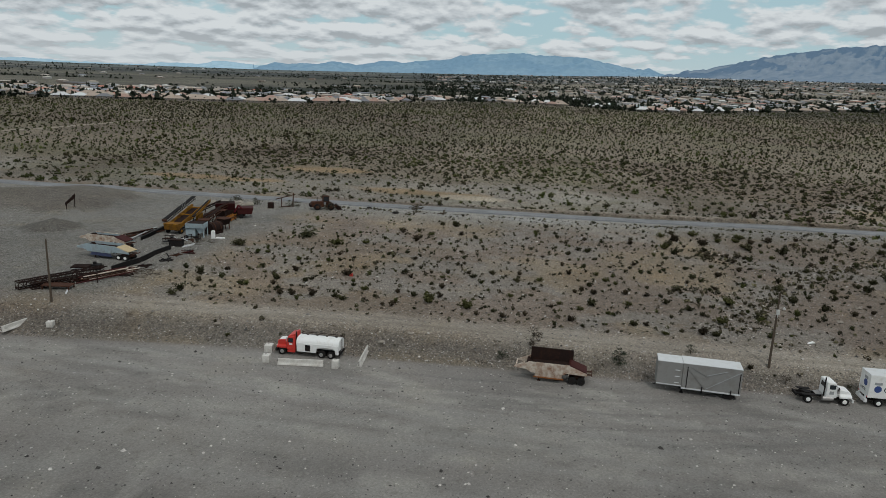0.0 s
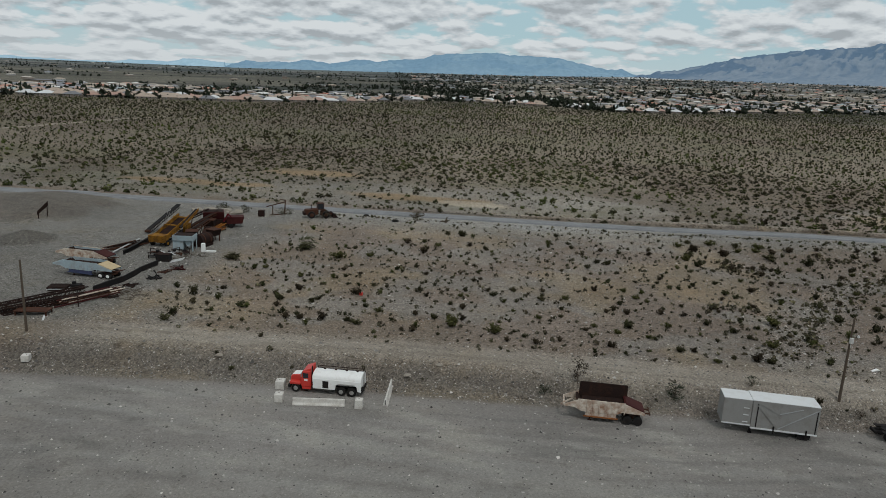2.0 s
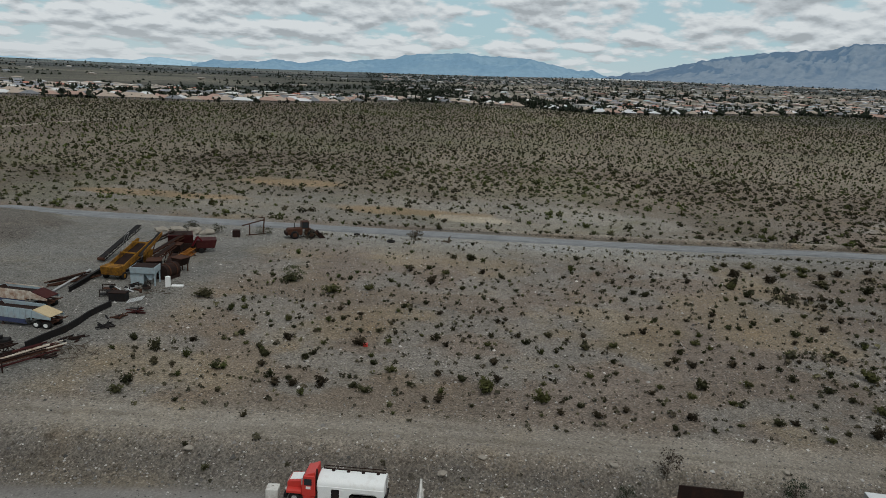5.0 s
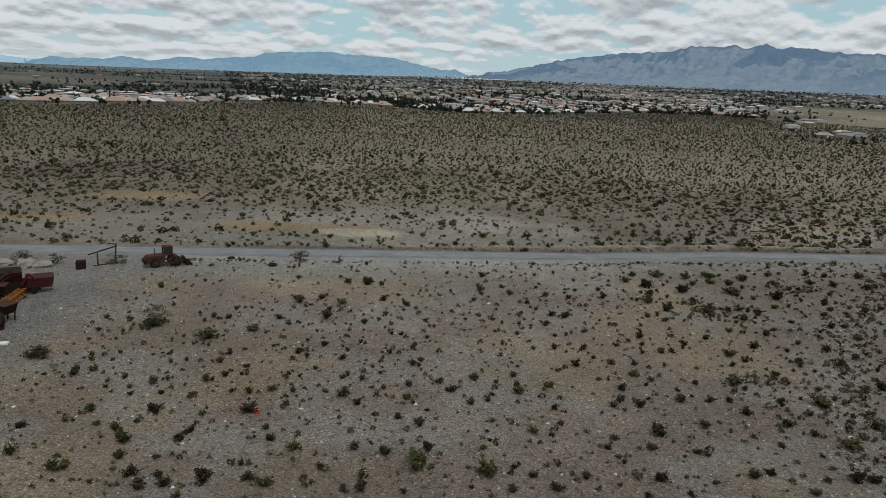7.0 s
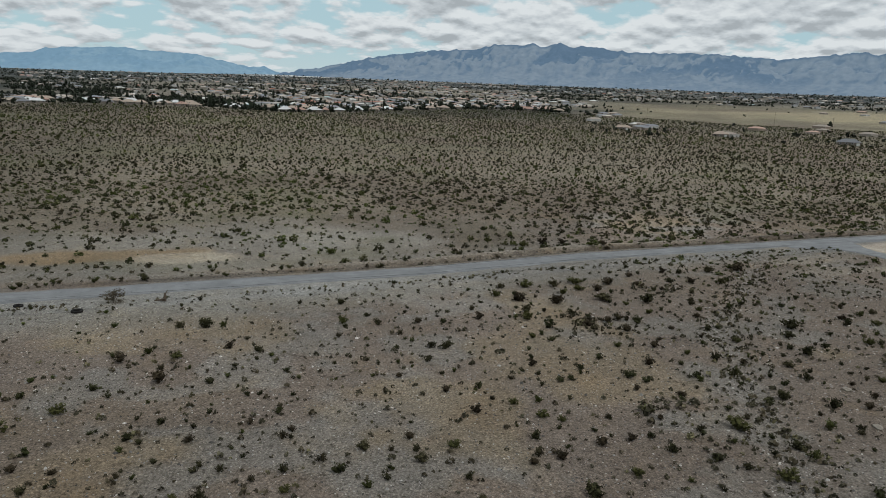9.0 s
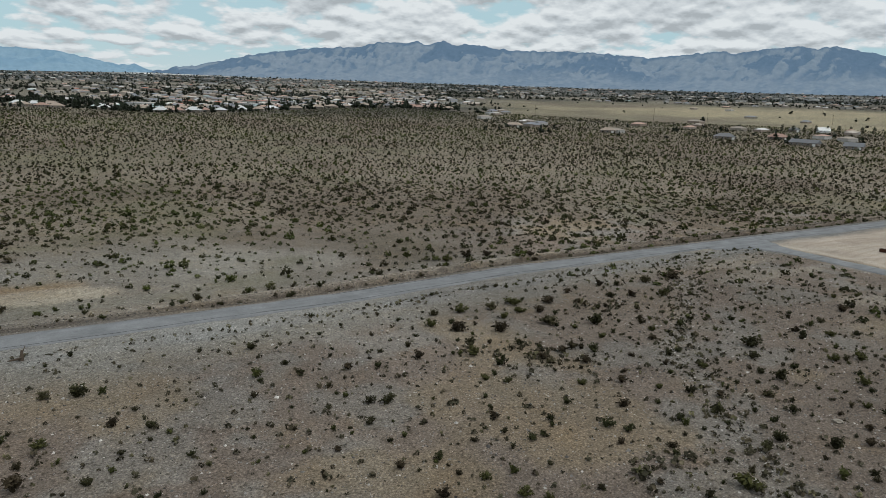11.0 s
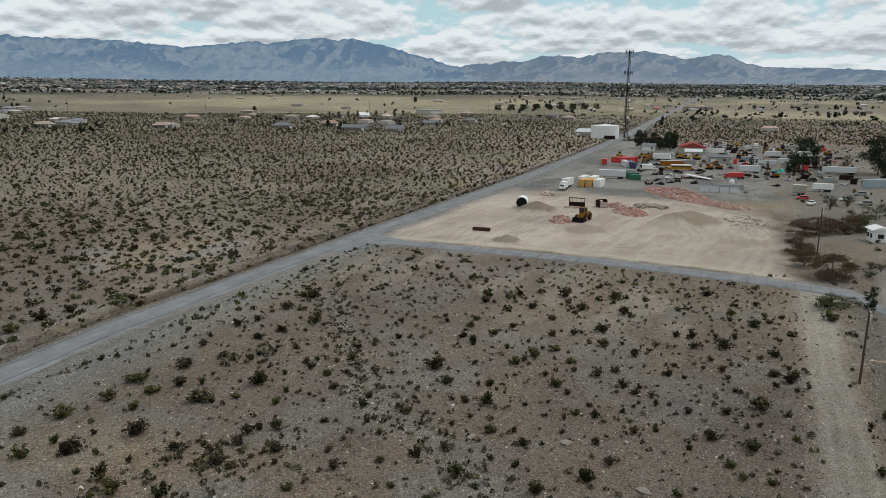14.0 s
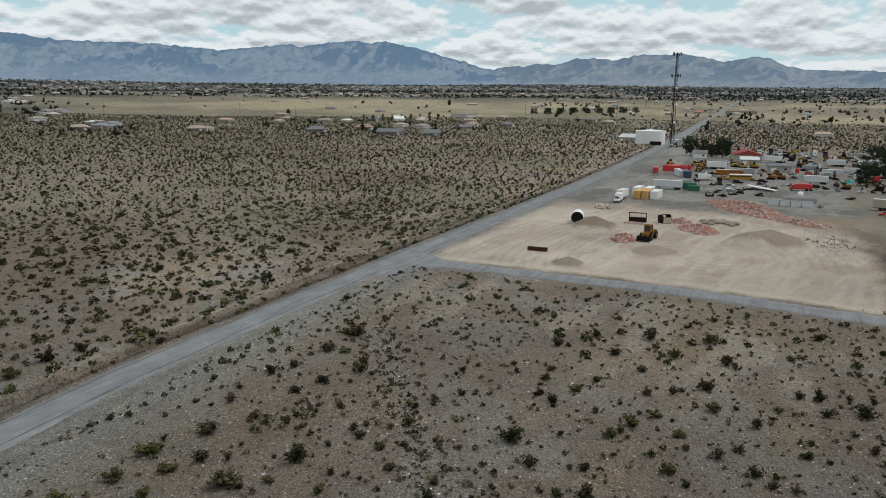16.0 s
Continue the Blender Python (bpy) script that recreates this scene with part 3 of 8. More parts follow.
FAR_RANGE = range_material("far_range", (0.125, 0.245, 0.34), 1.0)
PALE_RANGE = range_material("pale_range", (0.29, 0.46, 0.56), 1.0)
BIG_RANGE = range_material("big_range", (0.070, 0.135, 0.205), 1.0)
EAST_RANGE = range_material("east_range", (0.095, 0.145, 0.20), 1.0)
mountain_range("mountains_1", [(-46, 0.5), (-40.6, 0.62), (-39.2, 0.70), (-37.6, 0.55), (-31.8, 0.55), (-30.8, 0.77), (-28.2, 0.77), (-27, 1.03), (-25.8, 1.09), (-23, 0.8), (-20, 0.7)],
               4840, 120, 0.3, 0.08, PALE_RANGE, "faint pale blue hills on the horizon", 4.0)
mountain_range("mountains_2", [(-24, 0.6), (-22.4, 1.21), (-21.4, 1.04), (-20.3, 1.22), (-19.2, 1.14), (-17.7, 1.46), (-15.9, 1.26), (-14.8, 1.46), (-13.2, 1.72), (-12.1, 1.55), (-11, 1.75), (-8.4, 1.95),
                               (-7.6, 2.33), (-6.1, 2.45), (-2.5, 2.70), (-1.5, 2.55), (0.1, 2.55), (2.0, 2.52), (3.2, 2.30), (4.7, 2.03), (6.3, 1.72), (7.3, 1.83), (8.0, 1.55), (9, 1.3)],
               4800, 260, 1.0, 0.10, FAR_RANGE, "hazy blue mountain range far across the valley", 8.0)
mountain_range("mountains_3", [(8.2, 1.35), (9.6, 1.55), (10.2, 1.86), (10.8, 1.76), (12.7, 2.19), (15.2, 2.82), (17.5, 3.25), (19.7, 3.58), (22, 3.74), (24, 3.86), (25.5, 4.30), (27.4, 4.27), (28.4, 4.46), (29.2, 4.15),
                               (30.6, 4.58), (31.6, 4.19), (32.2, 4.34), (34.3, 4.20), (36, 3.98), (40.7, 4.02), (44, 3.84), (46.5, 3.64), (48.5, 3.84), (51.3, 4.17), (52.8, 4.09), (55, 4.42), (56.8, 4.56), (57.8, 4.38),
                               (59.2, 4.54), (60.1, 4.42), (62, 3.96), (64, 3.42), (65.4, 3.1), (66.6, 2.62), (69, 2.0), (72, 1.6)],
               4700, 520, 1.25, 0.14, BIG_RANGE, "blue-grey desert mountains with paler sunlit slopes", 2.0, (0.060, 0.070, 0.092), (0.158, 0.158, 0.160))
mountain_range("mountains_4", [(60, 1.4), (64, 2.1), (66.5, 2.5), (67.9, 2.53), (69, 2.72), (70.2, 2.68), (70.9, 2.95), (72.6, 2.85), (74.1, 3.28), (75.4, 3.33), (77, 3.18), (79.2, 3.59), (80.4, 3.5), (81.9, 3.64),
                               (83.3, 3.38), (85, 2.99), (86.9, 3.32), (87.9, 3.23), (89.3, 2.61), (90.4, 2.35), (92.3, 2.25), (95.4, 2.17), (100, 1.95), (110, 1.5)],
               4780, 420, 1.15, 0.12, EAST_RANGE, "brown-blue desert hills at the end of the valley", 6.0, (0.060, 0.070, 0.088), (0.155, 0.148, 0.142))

# ---- bushes that stand out, with place and spread ----
WEST_BUSHES = [(-60.1, 127.5, 3.3), (-40.1, 99, 1.5), (-38.1, 99.2, 1.3), (-35.4, 100.2, 2), (-31.7, 100.3, 1.4), (-43.2, 103.9, 1.3), (-43.9, 107, 1.7), (-38.8, 107.3, 1.5), (-54, 109.7, 1.2), (-47.4, 110.4, 0.8), (-38, 112.6, 0.9), (-33.5, 113.2, 1.9), (-43, 113.3, 1.8), (-46.3, 117.2, 0.9), (-39.9, 117.3, 0.9), (-31.8, 118.7, 1.3), (-45, 120.4, 1.5), (-37.5, 122.3, 1.2), (-52.4, 123.7, 1.2), (-35.5, 124.9, 1), (-38.8, 126.2, 1.3), (-42, 134.8, 3.3), (-36.7, 137.7, 1.9), (-49.9, 138.6, 3.5), (-31.5, 150.8, 2), (-9.1, 97.6, 1.2), (-5.2, 97.6, 1.3), (-18.4, 97.7, 0.7), (-23.5, 98.2, 0.9), (-22, 98.2, 1.4), (-12.5, 98.2, 0.6), (-2, 99.5, 1.1)]
CREST_BUSHES = [(-26.8, 100.1, 0.8), (-10.8, 100.1, 2.1), (-17.1, 101.7, 2.7), (-25.5, 101.9, 1.1), (-19.8, 104.2, 1.3), (-15.8, 105, 1.4), (-10.4, 105, 0.8), (-22.6, 105.1, 1.3), (-28.1, 105.4, 1.5), (-4.7, 108, 1.2), (-16.1, 109.6, 1.5), (-1.3, 109.8, 1), (-8.5, 110.4, 0.8), (-18.1, 111.5, 1.2), (-1, 113.2, 1.1), (-22.3, 114.7, 1.2), (-8.1, 115.4, 1), (-17, 116.1, 1.1), (-4.1, 117.5, 1.5), (-25.9, 117.9, 0.9), (-0.2, 119, 1.4), (-8.7, 121.3, 1.4), (-3.9, 121.7, 1.2), (-27.4, 124.4, 0.8), (-14.5, 127.1, 1), (-24.2, 127.7, 1.2), (-28.7, 128.6, 0.9), (-18.3, 129.8, 1), (-26.7, 132.5, 1.2), (-21.5, 141.4, 1.3), (-27, 142.9, 2.2), (-15, 150.1, 1.3)]
MIDDLE_BUSHES = [(-25, 150.6, 1.6), (-18.3, 152.1, 1.5), (-20.9, 161.3, 2.3), (-24.2, 162.3, 1.6), (17.9, 96, 1.1), (23.4, 97.9, 1.9), (25.2, 98.1, 1.5), (20.5, 98.1, 0.9), (4.7, 98.8, 1.4), (13.8, 99, 1.5), (15.7, 99.4, 1.2), (27.3, 104.2, 2), (6.4, 104.5, 1.3), (1.9, 104.7, 0.9), (3.3, 106.6, 1.1), (8.2, 107.4, 2.1), (23.4, 108.8, 1.7), (14.2, 109.1, 1.3), (20.2, 111.6, 1.5), (5.7, 113.7, 1.2), (9, 113.7, 1.5), (14.2, 114.8, 1.7), (17.6, 114.9, 1.3), (23.6, 117.8, 1), (8.5, 118.1, 1.5), (13, 120.6, 1), (11.4, 122.2, 1.5), (26, 125.1, 1.1), (5.1, 125.3, 1.5), (10, 126, 1.2), (3.8, 131.3, 1.2), (17.7, 136, 1.5)]
WASH_BUSHES = [(0.1, 137.2, 1.1), (9.3, 144.8, 1.8), (22.7, 145, 1.3), (25.9, 152.7, 2.2), (18.9, 155.3, 1.8), (9.1, 155.8, 1.6), (2.5, 160.4, 1.2), (29.4, 162.2, 2.5), (27.1, 166.1, 1.9), (0.3, 168.2, 1.7), (58.3, 99.8, 2.1), (53.6, 101.8, 1.2), (58.8, 103.7, 1.8), (33.6, 108.7, 1.9), (58.3, 109.4, 0.9), (56.8, 111.4, 1.4), (49, 112.6, 1.5), (30.2, 113.4, 2.7), (52.8, 114.7, 1.3), (41.5, 117.9, 1.8), (58.8, 118.2, 1.2), (53.6, 118.4, 0.8), (49.3, 121.4, 1.5), (30, 121.9, 1.3), (50.7, 125.6, 1.7), (57.3, 128.1, 2.3), (53.2, 128.8, 1), (46.3, 128.9, 1.5), (56.7, 130.8, 1.4), (32.6, 131.3, 1.6), (40.5, 133.2, 1.1), (52, 135.9, 1.3)]
VERGE_BUSHES = [(37.6, 136.7, 1.5), (57.9, 137.4, 0.9), (32.9, 138.7, 1.3), (47.8, 138.7, 1), (40.3, 138.9, 1), (51.4, 141.4, 1.5), (45.7, 143, 1.1), (38.1, 143.8, 1.8), (33.6, 145.9, 1.2), (54, 146.9, 1.4), (33.7, 147.4, 1.7), (37.9, 148.2, 1.8), (57.3, 150, 1.3), (47.7, 150.7, 1.5), (34.3, 153.3, 1.6), (46.9, 156.1, 1.4), (51.4, 156.4, 2.9), (35.3, 159.3, 2.5), (44.8, 159.7, 3.4), (59.6, 162.5, 1.1), (39.8, 164.5, 1.8), (46.8, 164.7, 2.2), (43.9, 166, 2.1), (57, 166.5, 1.3), (51.8, 168.2, 3.1), (40.6, 169.5, 2.2), (35, 170.4, 2.5), (45.9, 170.4, 3), (30.2, 170.7, 1.8), (59, 171.9, 1.5), (57, 175.4, 1), (51.6, 202.3, 2.3)]
EAST_BUSHES = [(57.9, 203.7, 2.8), (78.7, 95.3, 2.2), (62.2, 95.6, 0.9), (67.9, 96.2, 1.1), (80.3, 97.2, 1.8), (76.7, 97.2, 1.1), (86.5, 98.8, 1), (68.8, 99, 2.6), (73, 101.7, 1), (65.8, 102.6, 1.4), (88.9, 103.4, 2.8), (79.1, 103.4, 1.4), (64.2, 106.6, 1.3), (75, 109.8, 1.5), (67.4, 110.9, 1.1), (85.9, 112.6, 1.2), (67.2, 112.8, 1.4), (61.4, 113.3, 1), (80.1, 114.7, 1.7), (61.7, 117.2, 0.9), (70.8, 118.1, 1.7), (82.5, 119.5, 2), (88.5, 120.8, 2.1), (65.4, 122.1, 1.8), (73.9, 122.4, 1.5), (77.7, 125.3, 1.6), (83.8, 127.3, 1.5), (74.2, 127.5, 2.3), (70.5, 129.1, 1.9), (85.2, 133.9, 1.5), (60.8, 134.9, 2.1), (80.9, 135.5, 1.8)]
FAR_BUSHES = [(65, 138.2, 2.9), (77.8, 139.4, 1.6), (86.2, 140.4, 1.4), (61.3, 154.2, 1.1), (68.9, 165.7, 2.1), (64.8, 166.7, 2), (78.7, 171.6, 2.3), (86.8, 171.8, 4), (71.6, 172.2, 1.6), (68.4, 173.7, 2), (71, 196.5, 1.8), (70.7, 198, 2.1), (62.4, 203.1, 2.5), (117.5, 87.9, 2.8), (109.4, 88.1, 2.7), (107.4, 95.2, 1.2), (103.9, 97.3, 1.4), (113.2, 99.1, 1.5), (102.6, 103.1, 1.2), (116.2, 107.3, 2.1), (104.9, 111.3, 1.4), (99.1, 119.2, 2.5), (107.7, 122, 2.8), (118.4, 122.6, 1.5), (99.1, 126.1, 2.3), (91.5, 129.4, 1.6), (105, 130.6, 2.8), (95.9, 133.9, 1.9), (102.5, 138.4, 2), (95.8, 142.5, 2.3), (108.6, 146.9, 1.3), (103.2, 148.3, 1.4)]
PLACED_BUSHES = WEST_BUSHES + CREST_BUSHES + MIDDLE_BUSHES + WASH_BUSHES + VERGE_BUSHES + EAST_BUSHES + FAR_BUSHES


# ---- scrub ----
def density(x, y):
    """How thickly scrub grows, 0 to 1."""
    off = y - road_mid(x)
    g = np.ones_like(x)
    a = np.abs(off)
    g *= sstep(5.0, 6.5, a)
    g *= np.where(y < 188, sstep(4.2, 6.0, np.abs(x - side_mid(y))), 1)
    t = toe(x)
    west = x < 150
    g *= np.where(west, sstep(-0.5, 2.5, y - t), 1)
    g *= np.where(west & (y < t + 8), 0.35, 1)
    tr = y - np.interp(x, [-70, -20, 45, 95, 128], [88.5, 91.5, 91.5, 90, 90])
    g *= 1 - 0.93 * np.exp(-(tr / 3.0) ** 4) * (x < 128)
    lot = sstep(-58, -66, x - 0.07 * (y - 90)) * (off < 4)
    g *= 1 - lot * 0.99
    pale = sstep(-30, -14, off + 8 - 0.12 * np.maximum(0, x + 10)) * (off < 0) * (x < 60)
    g *= 1 - 0.55 * pale
    for cx, cy, rx, ry in ((-84, 251, 17, 9), (-42, 211, 24, 7), (-22, 206, 13, 5)):
        g *= 1 - 0.85 * sstep(1.1, 0.7, np.hypot((x - cx) / rx, (y - cy) / ry))
    g *= 1 - 0.5 * sstep(5, 14, off) * sstep(85, 45, off) * sstep(90, 20, x)
    east = (x > 138) & (off < -5) & (x < 525) & (y > 88 - 0.02 * (x - 140))
    g *= np.where(east, 0.0, 1)
    low = (x > 138) & (y <= 90)
    g *= np.where(low & (x < 560), 0.25, 1)
    return g


def leafy(seed, leaves, size, stems, spread_r=0.62, plump=0.45):
    """One bush about 1 m high: thin stems fanning from the root and many small leaf sprays; corners, faces, shading
    factor of each corner.
    """
    r = np.random.default_rng(seed)
    co, fa, sh = [], [], []
    tips = []
    for i in range(stems):
        a, out = r.uniform(0, 6.283), r.uniform(0.15, 1.0)
        tip = np.array([np.cos(a) * out * spread_r, np.sin(a) * out * spread_r, r.uniform(0.55, 1.0) * (1 - 0.35 * out ** 2)])
        side = np.array([-np.sin(a), np.cos(a), 0]) * 0.018
        base = np.array([np.cos(a), np.sin(a), 0]) * 0.05
        k = len(co)
        co += [base - side, base + side, tip + side * 0.4, tip - side * 0.4]
        fa.append((k, k + 1, k + 2, k + 3))
        sh += [0.9] * 4
        tips.append(tip)
    for i in range(leaves):
        if tips:
            t = tips[r.integers(len(tips))]
            c = t * r.uniform(0.35, 1.05) + r.normal(0, 0.085, 3)
        else:
            a, o = r.uniform(0, 6.283), np.sqrt(r.random())
            c = np.array([np.cos(a) * o * spread_r, np.sin(a) * o * spread_r, (0.12 + 0.8 * r.random()) * (1 - 0.5 * o * o)])
        c[2] = max(c[2], 0.04)
        u = r.normal(0, 1, 3)
        u /= np.linalg.norm(u)
        v = np.cross(u, r.normal(0, 1, 3))
        v /= np.linalg.norm(v)
        s = size * r.uniform(0.6, 1.4)
        k = len(co)
        co += [c - u * s, c + v * s * plump, c + u * s, c - v * s * plump]
        fa.append((k, k + 1, k + 2, k + 3))
        # self-shading painted in: leaves darker towards the ground
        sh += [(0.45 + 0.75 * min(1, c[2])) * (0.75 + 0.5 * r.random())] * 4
    return np.array(co), np.array(fa), np.array(sh)


def strew(name, kinds, x, y, z, size, tint, material, label, category, stretch=None, kind="stuff"):
    """Many copies of a few shapes in one mesh, each turned and sized."""
    r = np.random.default_rng(len(x))
    pick, turn = r.integers(len(kinds), size=len(x)), r.uniform(0, 6.283, len(x))
    C, F, T, base = [], [], [], 0
    for k, (co, fa, sh) in enumerate(kinds):
        m = pick == k
        n = int(m.sum())
        if not n:
            continue
        c, s = np.cos(turn[m])[:, None], np.sin(turn[m])[:, None]
        g = size[m][:, None]
        hz = (stretch[m] if stretch is not None else np.ones(n))[:, None]
        px = x[m][:, None] + g * (co[None, :, 0] * c - co[None, :, 1] * s)
        py = y[m][:, None] + g * (co[None, :, 0] * s + co[None, :, 1] * c)
        pz = z[m][:, None] + g * hz * co[None, :, 2]
        C.append(np.stack([px, py, pz], -1).reshape(-1, 3))
        F.append((fa[None] + (np.arange(n) * len(co))[:, None, None] + base).reshape(-1, fa.shape[1]))
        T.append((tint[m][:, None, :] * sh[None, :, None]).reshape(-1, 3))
        base += n * len(co)
    ob = big_mesh(name, np.concatenate(C), np.concatenate(F), material, np.concatenate(T))
    return tagged(ob, label, category, kind=kind)


def scatter(x0, x1, y0, y1, step, keep, seed):
    r = np.random.default_rng(seed)
    X, Y = np.meshgrid(np.arange(x0, x1, step), np.arange(y0, y1, step), indexing="ij")
    x = X.ravel() + r.uniform(-0.85, 0.85, X.size) * step
    y = Y.ravel() + r.uniform(-0.85, 0.85, X.size) * step
    az = np.degrees(np.arctan2(x + 15, y - 60))
    seen = (az > -50) & (az < 106)
    near = r.random(x.size) < keep * density(x, y) * np.clip(0.25 + 1.5 * fbm(x / 24 + 30, y / 24, 3), 0, 1.1)
    return x[seen & near], y[seen & near]


def bush_tints(n, r, small=False):
    kinds = np.array([(0.066, 0.064, 0.030), (0.070, 0.060, 0.034), (0.088, 0.068, 0.042), (0.098, 0.098, 0.036), (0.14, 0.125, 0.065)])
    if small:
        kinds = np.array([(0.094, 0.086, 0.056), (0.110, 0.092, 0.060), (0.16, 0.145, 0.080), (0.070, 0.063, 0.040)])
    p = [0.36, 0.24, 0.16, 0.16, 0.08] if not small else [0.35, 0.3, 0.15, 0.2]
    return kinds[r.choice(len(kinds), n, p=p)] * r.uniform(0.42, 0.84, (n, 1))


def town_edge(az):
    return np.interp(az, [-60, -41, -26, -15, -9, 0, 8, 13.6, 18, 23, 29, 35, 45, 80, 100], [745, 740, 715, 800, 925, 900, 800, 855, 950, 1080, 1120, 1000, 900, 900, 900])


def scrub():
    r = np.random.default_rng(21)
    parts = [scatter(-75, 140, 78, 186, 2.9, 0.50, 1), scatter(-190, 330, 186, 420, 2.75, 0.95, 2),
             scatter(-520, -190, 80, 420, 3.2, 0.9, 3), scatter(330, 760, -60, 420, 3.1, 0.9, 4), scatter(140, 330, -40, 186, 4.5, 0.5, 5),
             scatter(-900, 1100, 420, 1150, 3.35, 0.95, 6), scatter(760, 1250, -260, 420, 4.0, 0.85, 7)]
    x, y = np.concatenate([p[0] for p in parts]), np.concatenate([p[1] for p in parts])
    d, az = np.hypot(x, y - 110), np.degrees(np.arctan2(x, y - 110))
    ok = (d < town_edge(az) + np.where(az > 33, 60, 0)) & (d > 8)
    x, y, d = x[ok], y[ok], d[ok]
    size = np.clip(r.lognormal(-0.30, 0.43, len(x)), 0.32, 1.9) * np.where(d > 420, 1.15, 1.0)
    near_plot = (y < road_mid(x)) & (x < 130) & (x > -75)
    size = np.where(near_plot, size * 0.85, size * 1.0)
    px, py = np.array(PLACED_BUSHES)[:, 0], np.array(PLACED_BUSHES)[:, 1]
    clear = np.hypot(x[:, None] - px, y[:, None] - py).min(1) > 1.6
    x, y, d, size = x[clear], y[clear], d[clear], size[clear]
    tint, z = bush_tints(len(x), r) * np.array([1.0, 1.05, 1.0]), land(x, y) - 0.03
    hz = r.uniform(0.75, 1.1, len(x))
    tint = tint * np.where(near_plot[clear], 1.0, np.where(d > 230, 1.0, 1.15))[:, None] * np.array([1.0, 1.04, 1.0])
    fresh = sstep(0.46, 0.62, fbm(x / 55 + 13, y / 80, 3))[:, None]
    tint = tint * (1 + fresh * np.array([0.25, 0.42, 0.05]))
    near, mid = d < 95, (d >= 95) & (d < 250)
    far = ~near & ~mid
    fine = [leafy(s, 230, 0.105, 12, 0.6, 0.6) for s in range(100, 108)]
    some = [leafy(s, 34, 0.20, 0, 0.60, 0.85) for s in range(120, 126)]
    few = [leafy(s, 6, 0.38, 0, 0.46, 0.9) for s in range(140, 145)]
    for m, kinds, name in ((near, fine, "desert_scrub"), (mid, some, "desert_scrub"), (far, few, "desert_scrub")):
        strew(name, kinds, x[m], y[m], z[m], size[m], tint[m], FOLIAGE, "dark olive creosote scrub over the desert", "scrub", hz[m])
    # low tufts between the bushes
    parts = [scatter(-75, 140, 78, 190, 1.35, 0.42, 11), scatter(-170, 300, 186, 330, 2.0, 0.55, 12)]
    x, y = np.concatenate([p[0] for p in parts]), np.concatenate([p[1] for p in parts])
    e = np.random.default_rng(4)
    ex, ey = e.normal(203, 6, 150), e.normal(101, 3.5, 150)          # weeds on the sandy yard
    wy = e.uniform(100, 172, 420)                                     # thick growth in the wash
    wx = np.interp(wy, [90, 120, 133, 143, 164, 176], [22, 39, 48, 55, 82, 92]) + e.normal(0, 2.6, 420)
    cx = np.r_[e.normal(34, 2.6, 60), e.normal(60, 2.5, 30), e.normal(26, 3, 30)]
    cy = np.r_[e.normal(148, 2.6, 60), e.normal(163, 2.5, 30), e.normal(120, 3, 30)]
    vx = e.uniform(-60, 125, 260)                                     # verge
    vy = road_mid(vx) - 5.2 - np.abs(e.normal(0, 2.0, 260))
    x, y = np.r_[x, cx, ex, wx, vx], np.r_[y, cy, ey, wy, vy]
    n = len(x)
    size = r.uniform(0.16, 0.36, n) + 0.42 * r.random(n) ** 3
    size[-680:-260] *= 1.15
    size[-950:-830] *= 1.7
    size[-830:-680] *= 0.7
    strew("desert_tufts", [leafy(s, 14, 0.29, 0, 0.55, 0.85) for s in range(160, 166)], x, y, land(x, y) - 0.02, size, bush_tints(n, r, True) * np.where(np.arange(n) > n - 831, 1.9, 1.6)[:, None], FOLIAGE,
          "small dry bursage tufts and weeds", "scrub")


scrub()


# ---- stones ----
def pebble(seed):
    r = np.random.default_rng(seed)
    co = np.array([(1, 0, 0), (0, 1, 0), (-1, 0, 0), (0, -1, 0), (0, 0, 0.75), (0, 0, -0.4)], float) * r.uniform(0.6, 1.1, (6, 1)) + r.normal(0, 0.08, (6, 3))
    fa = np.array([(0, 1, 4), (1, 2, 4), (2, 3, 4), (3, 0, 4), (1, 0, 5), (2, 1, 5), (3, 2, 5), (0, 3, 5)])
    return co, fa, np.ones(6)


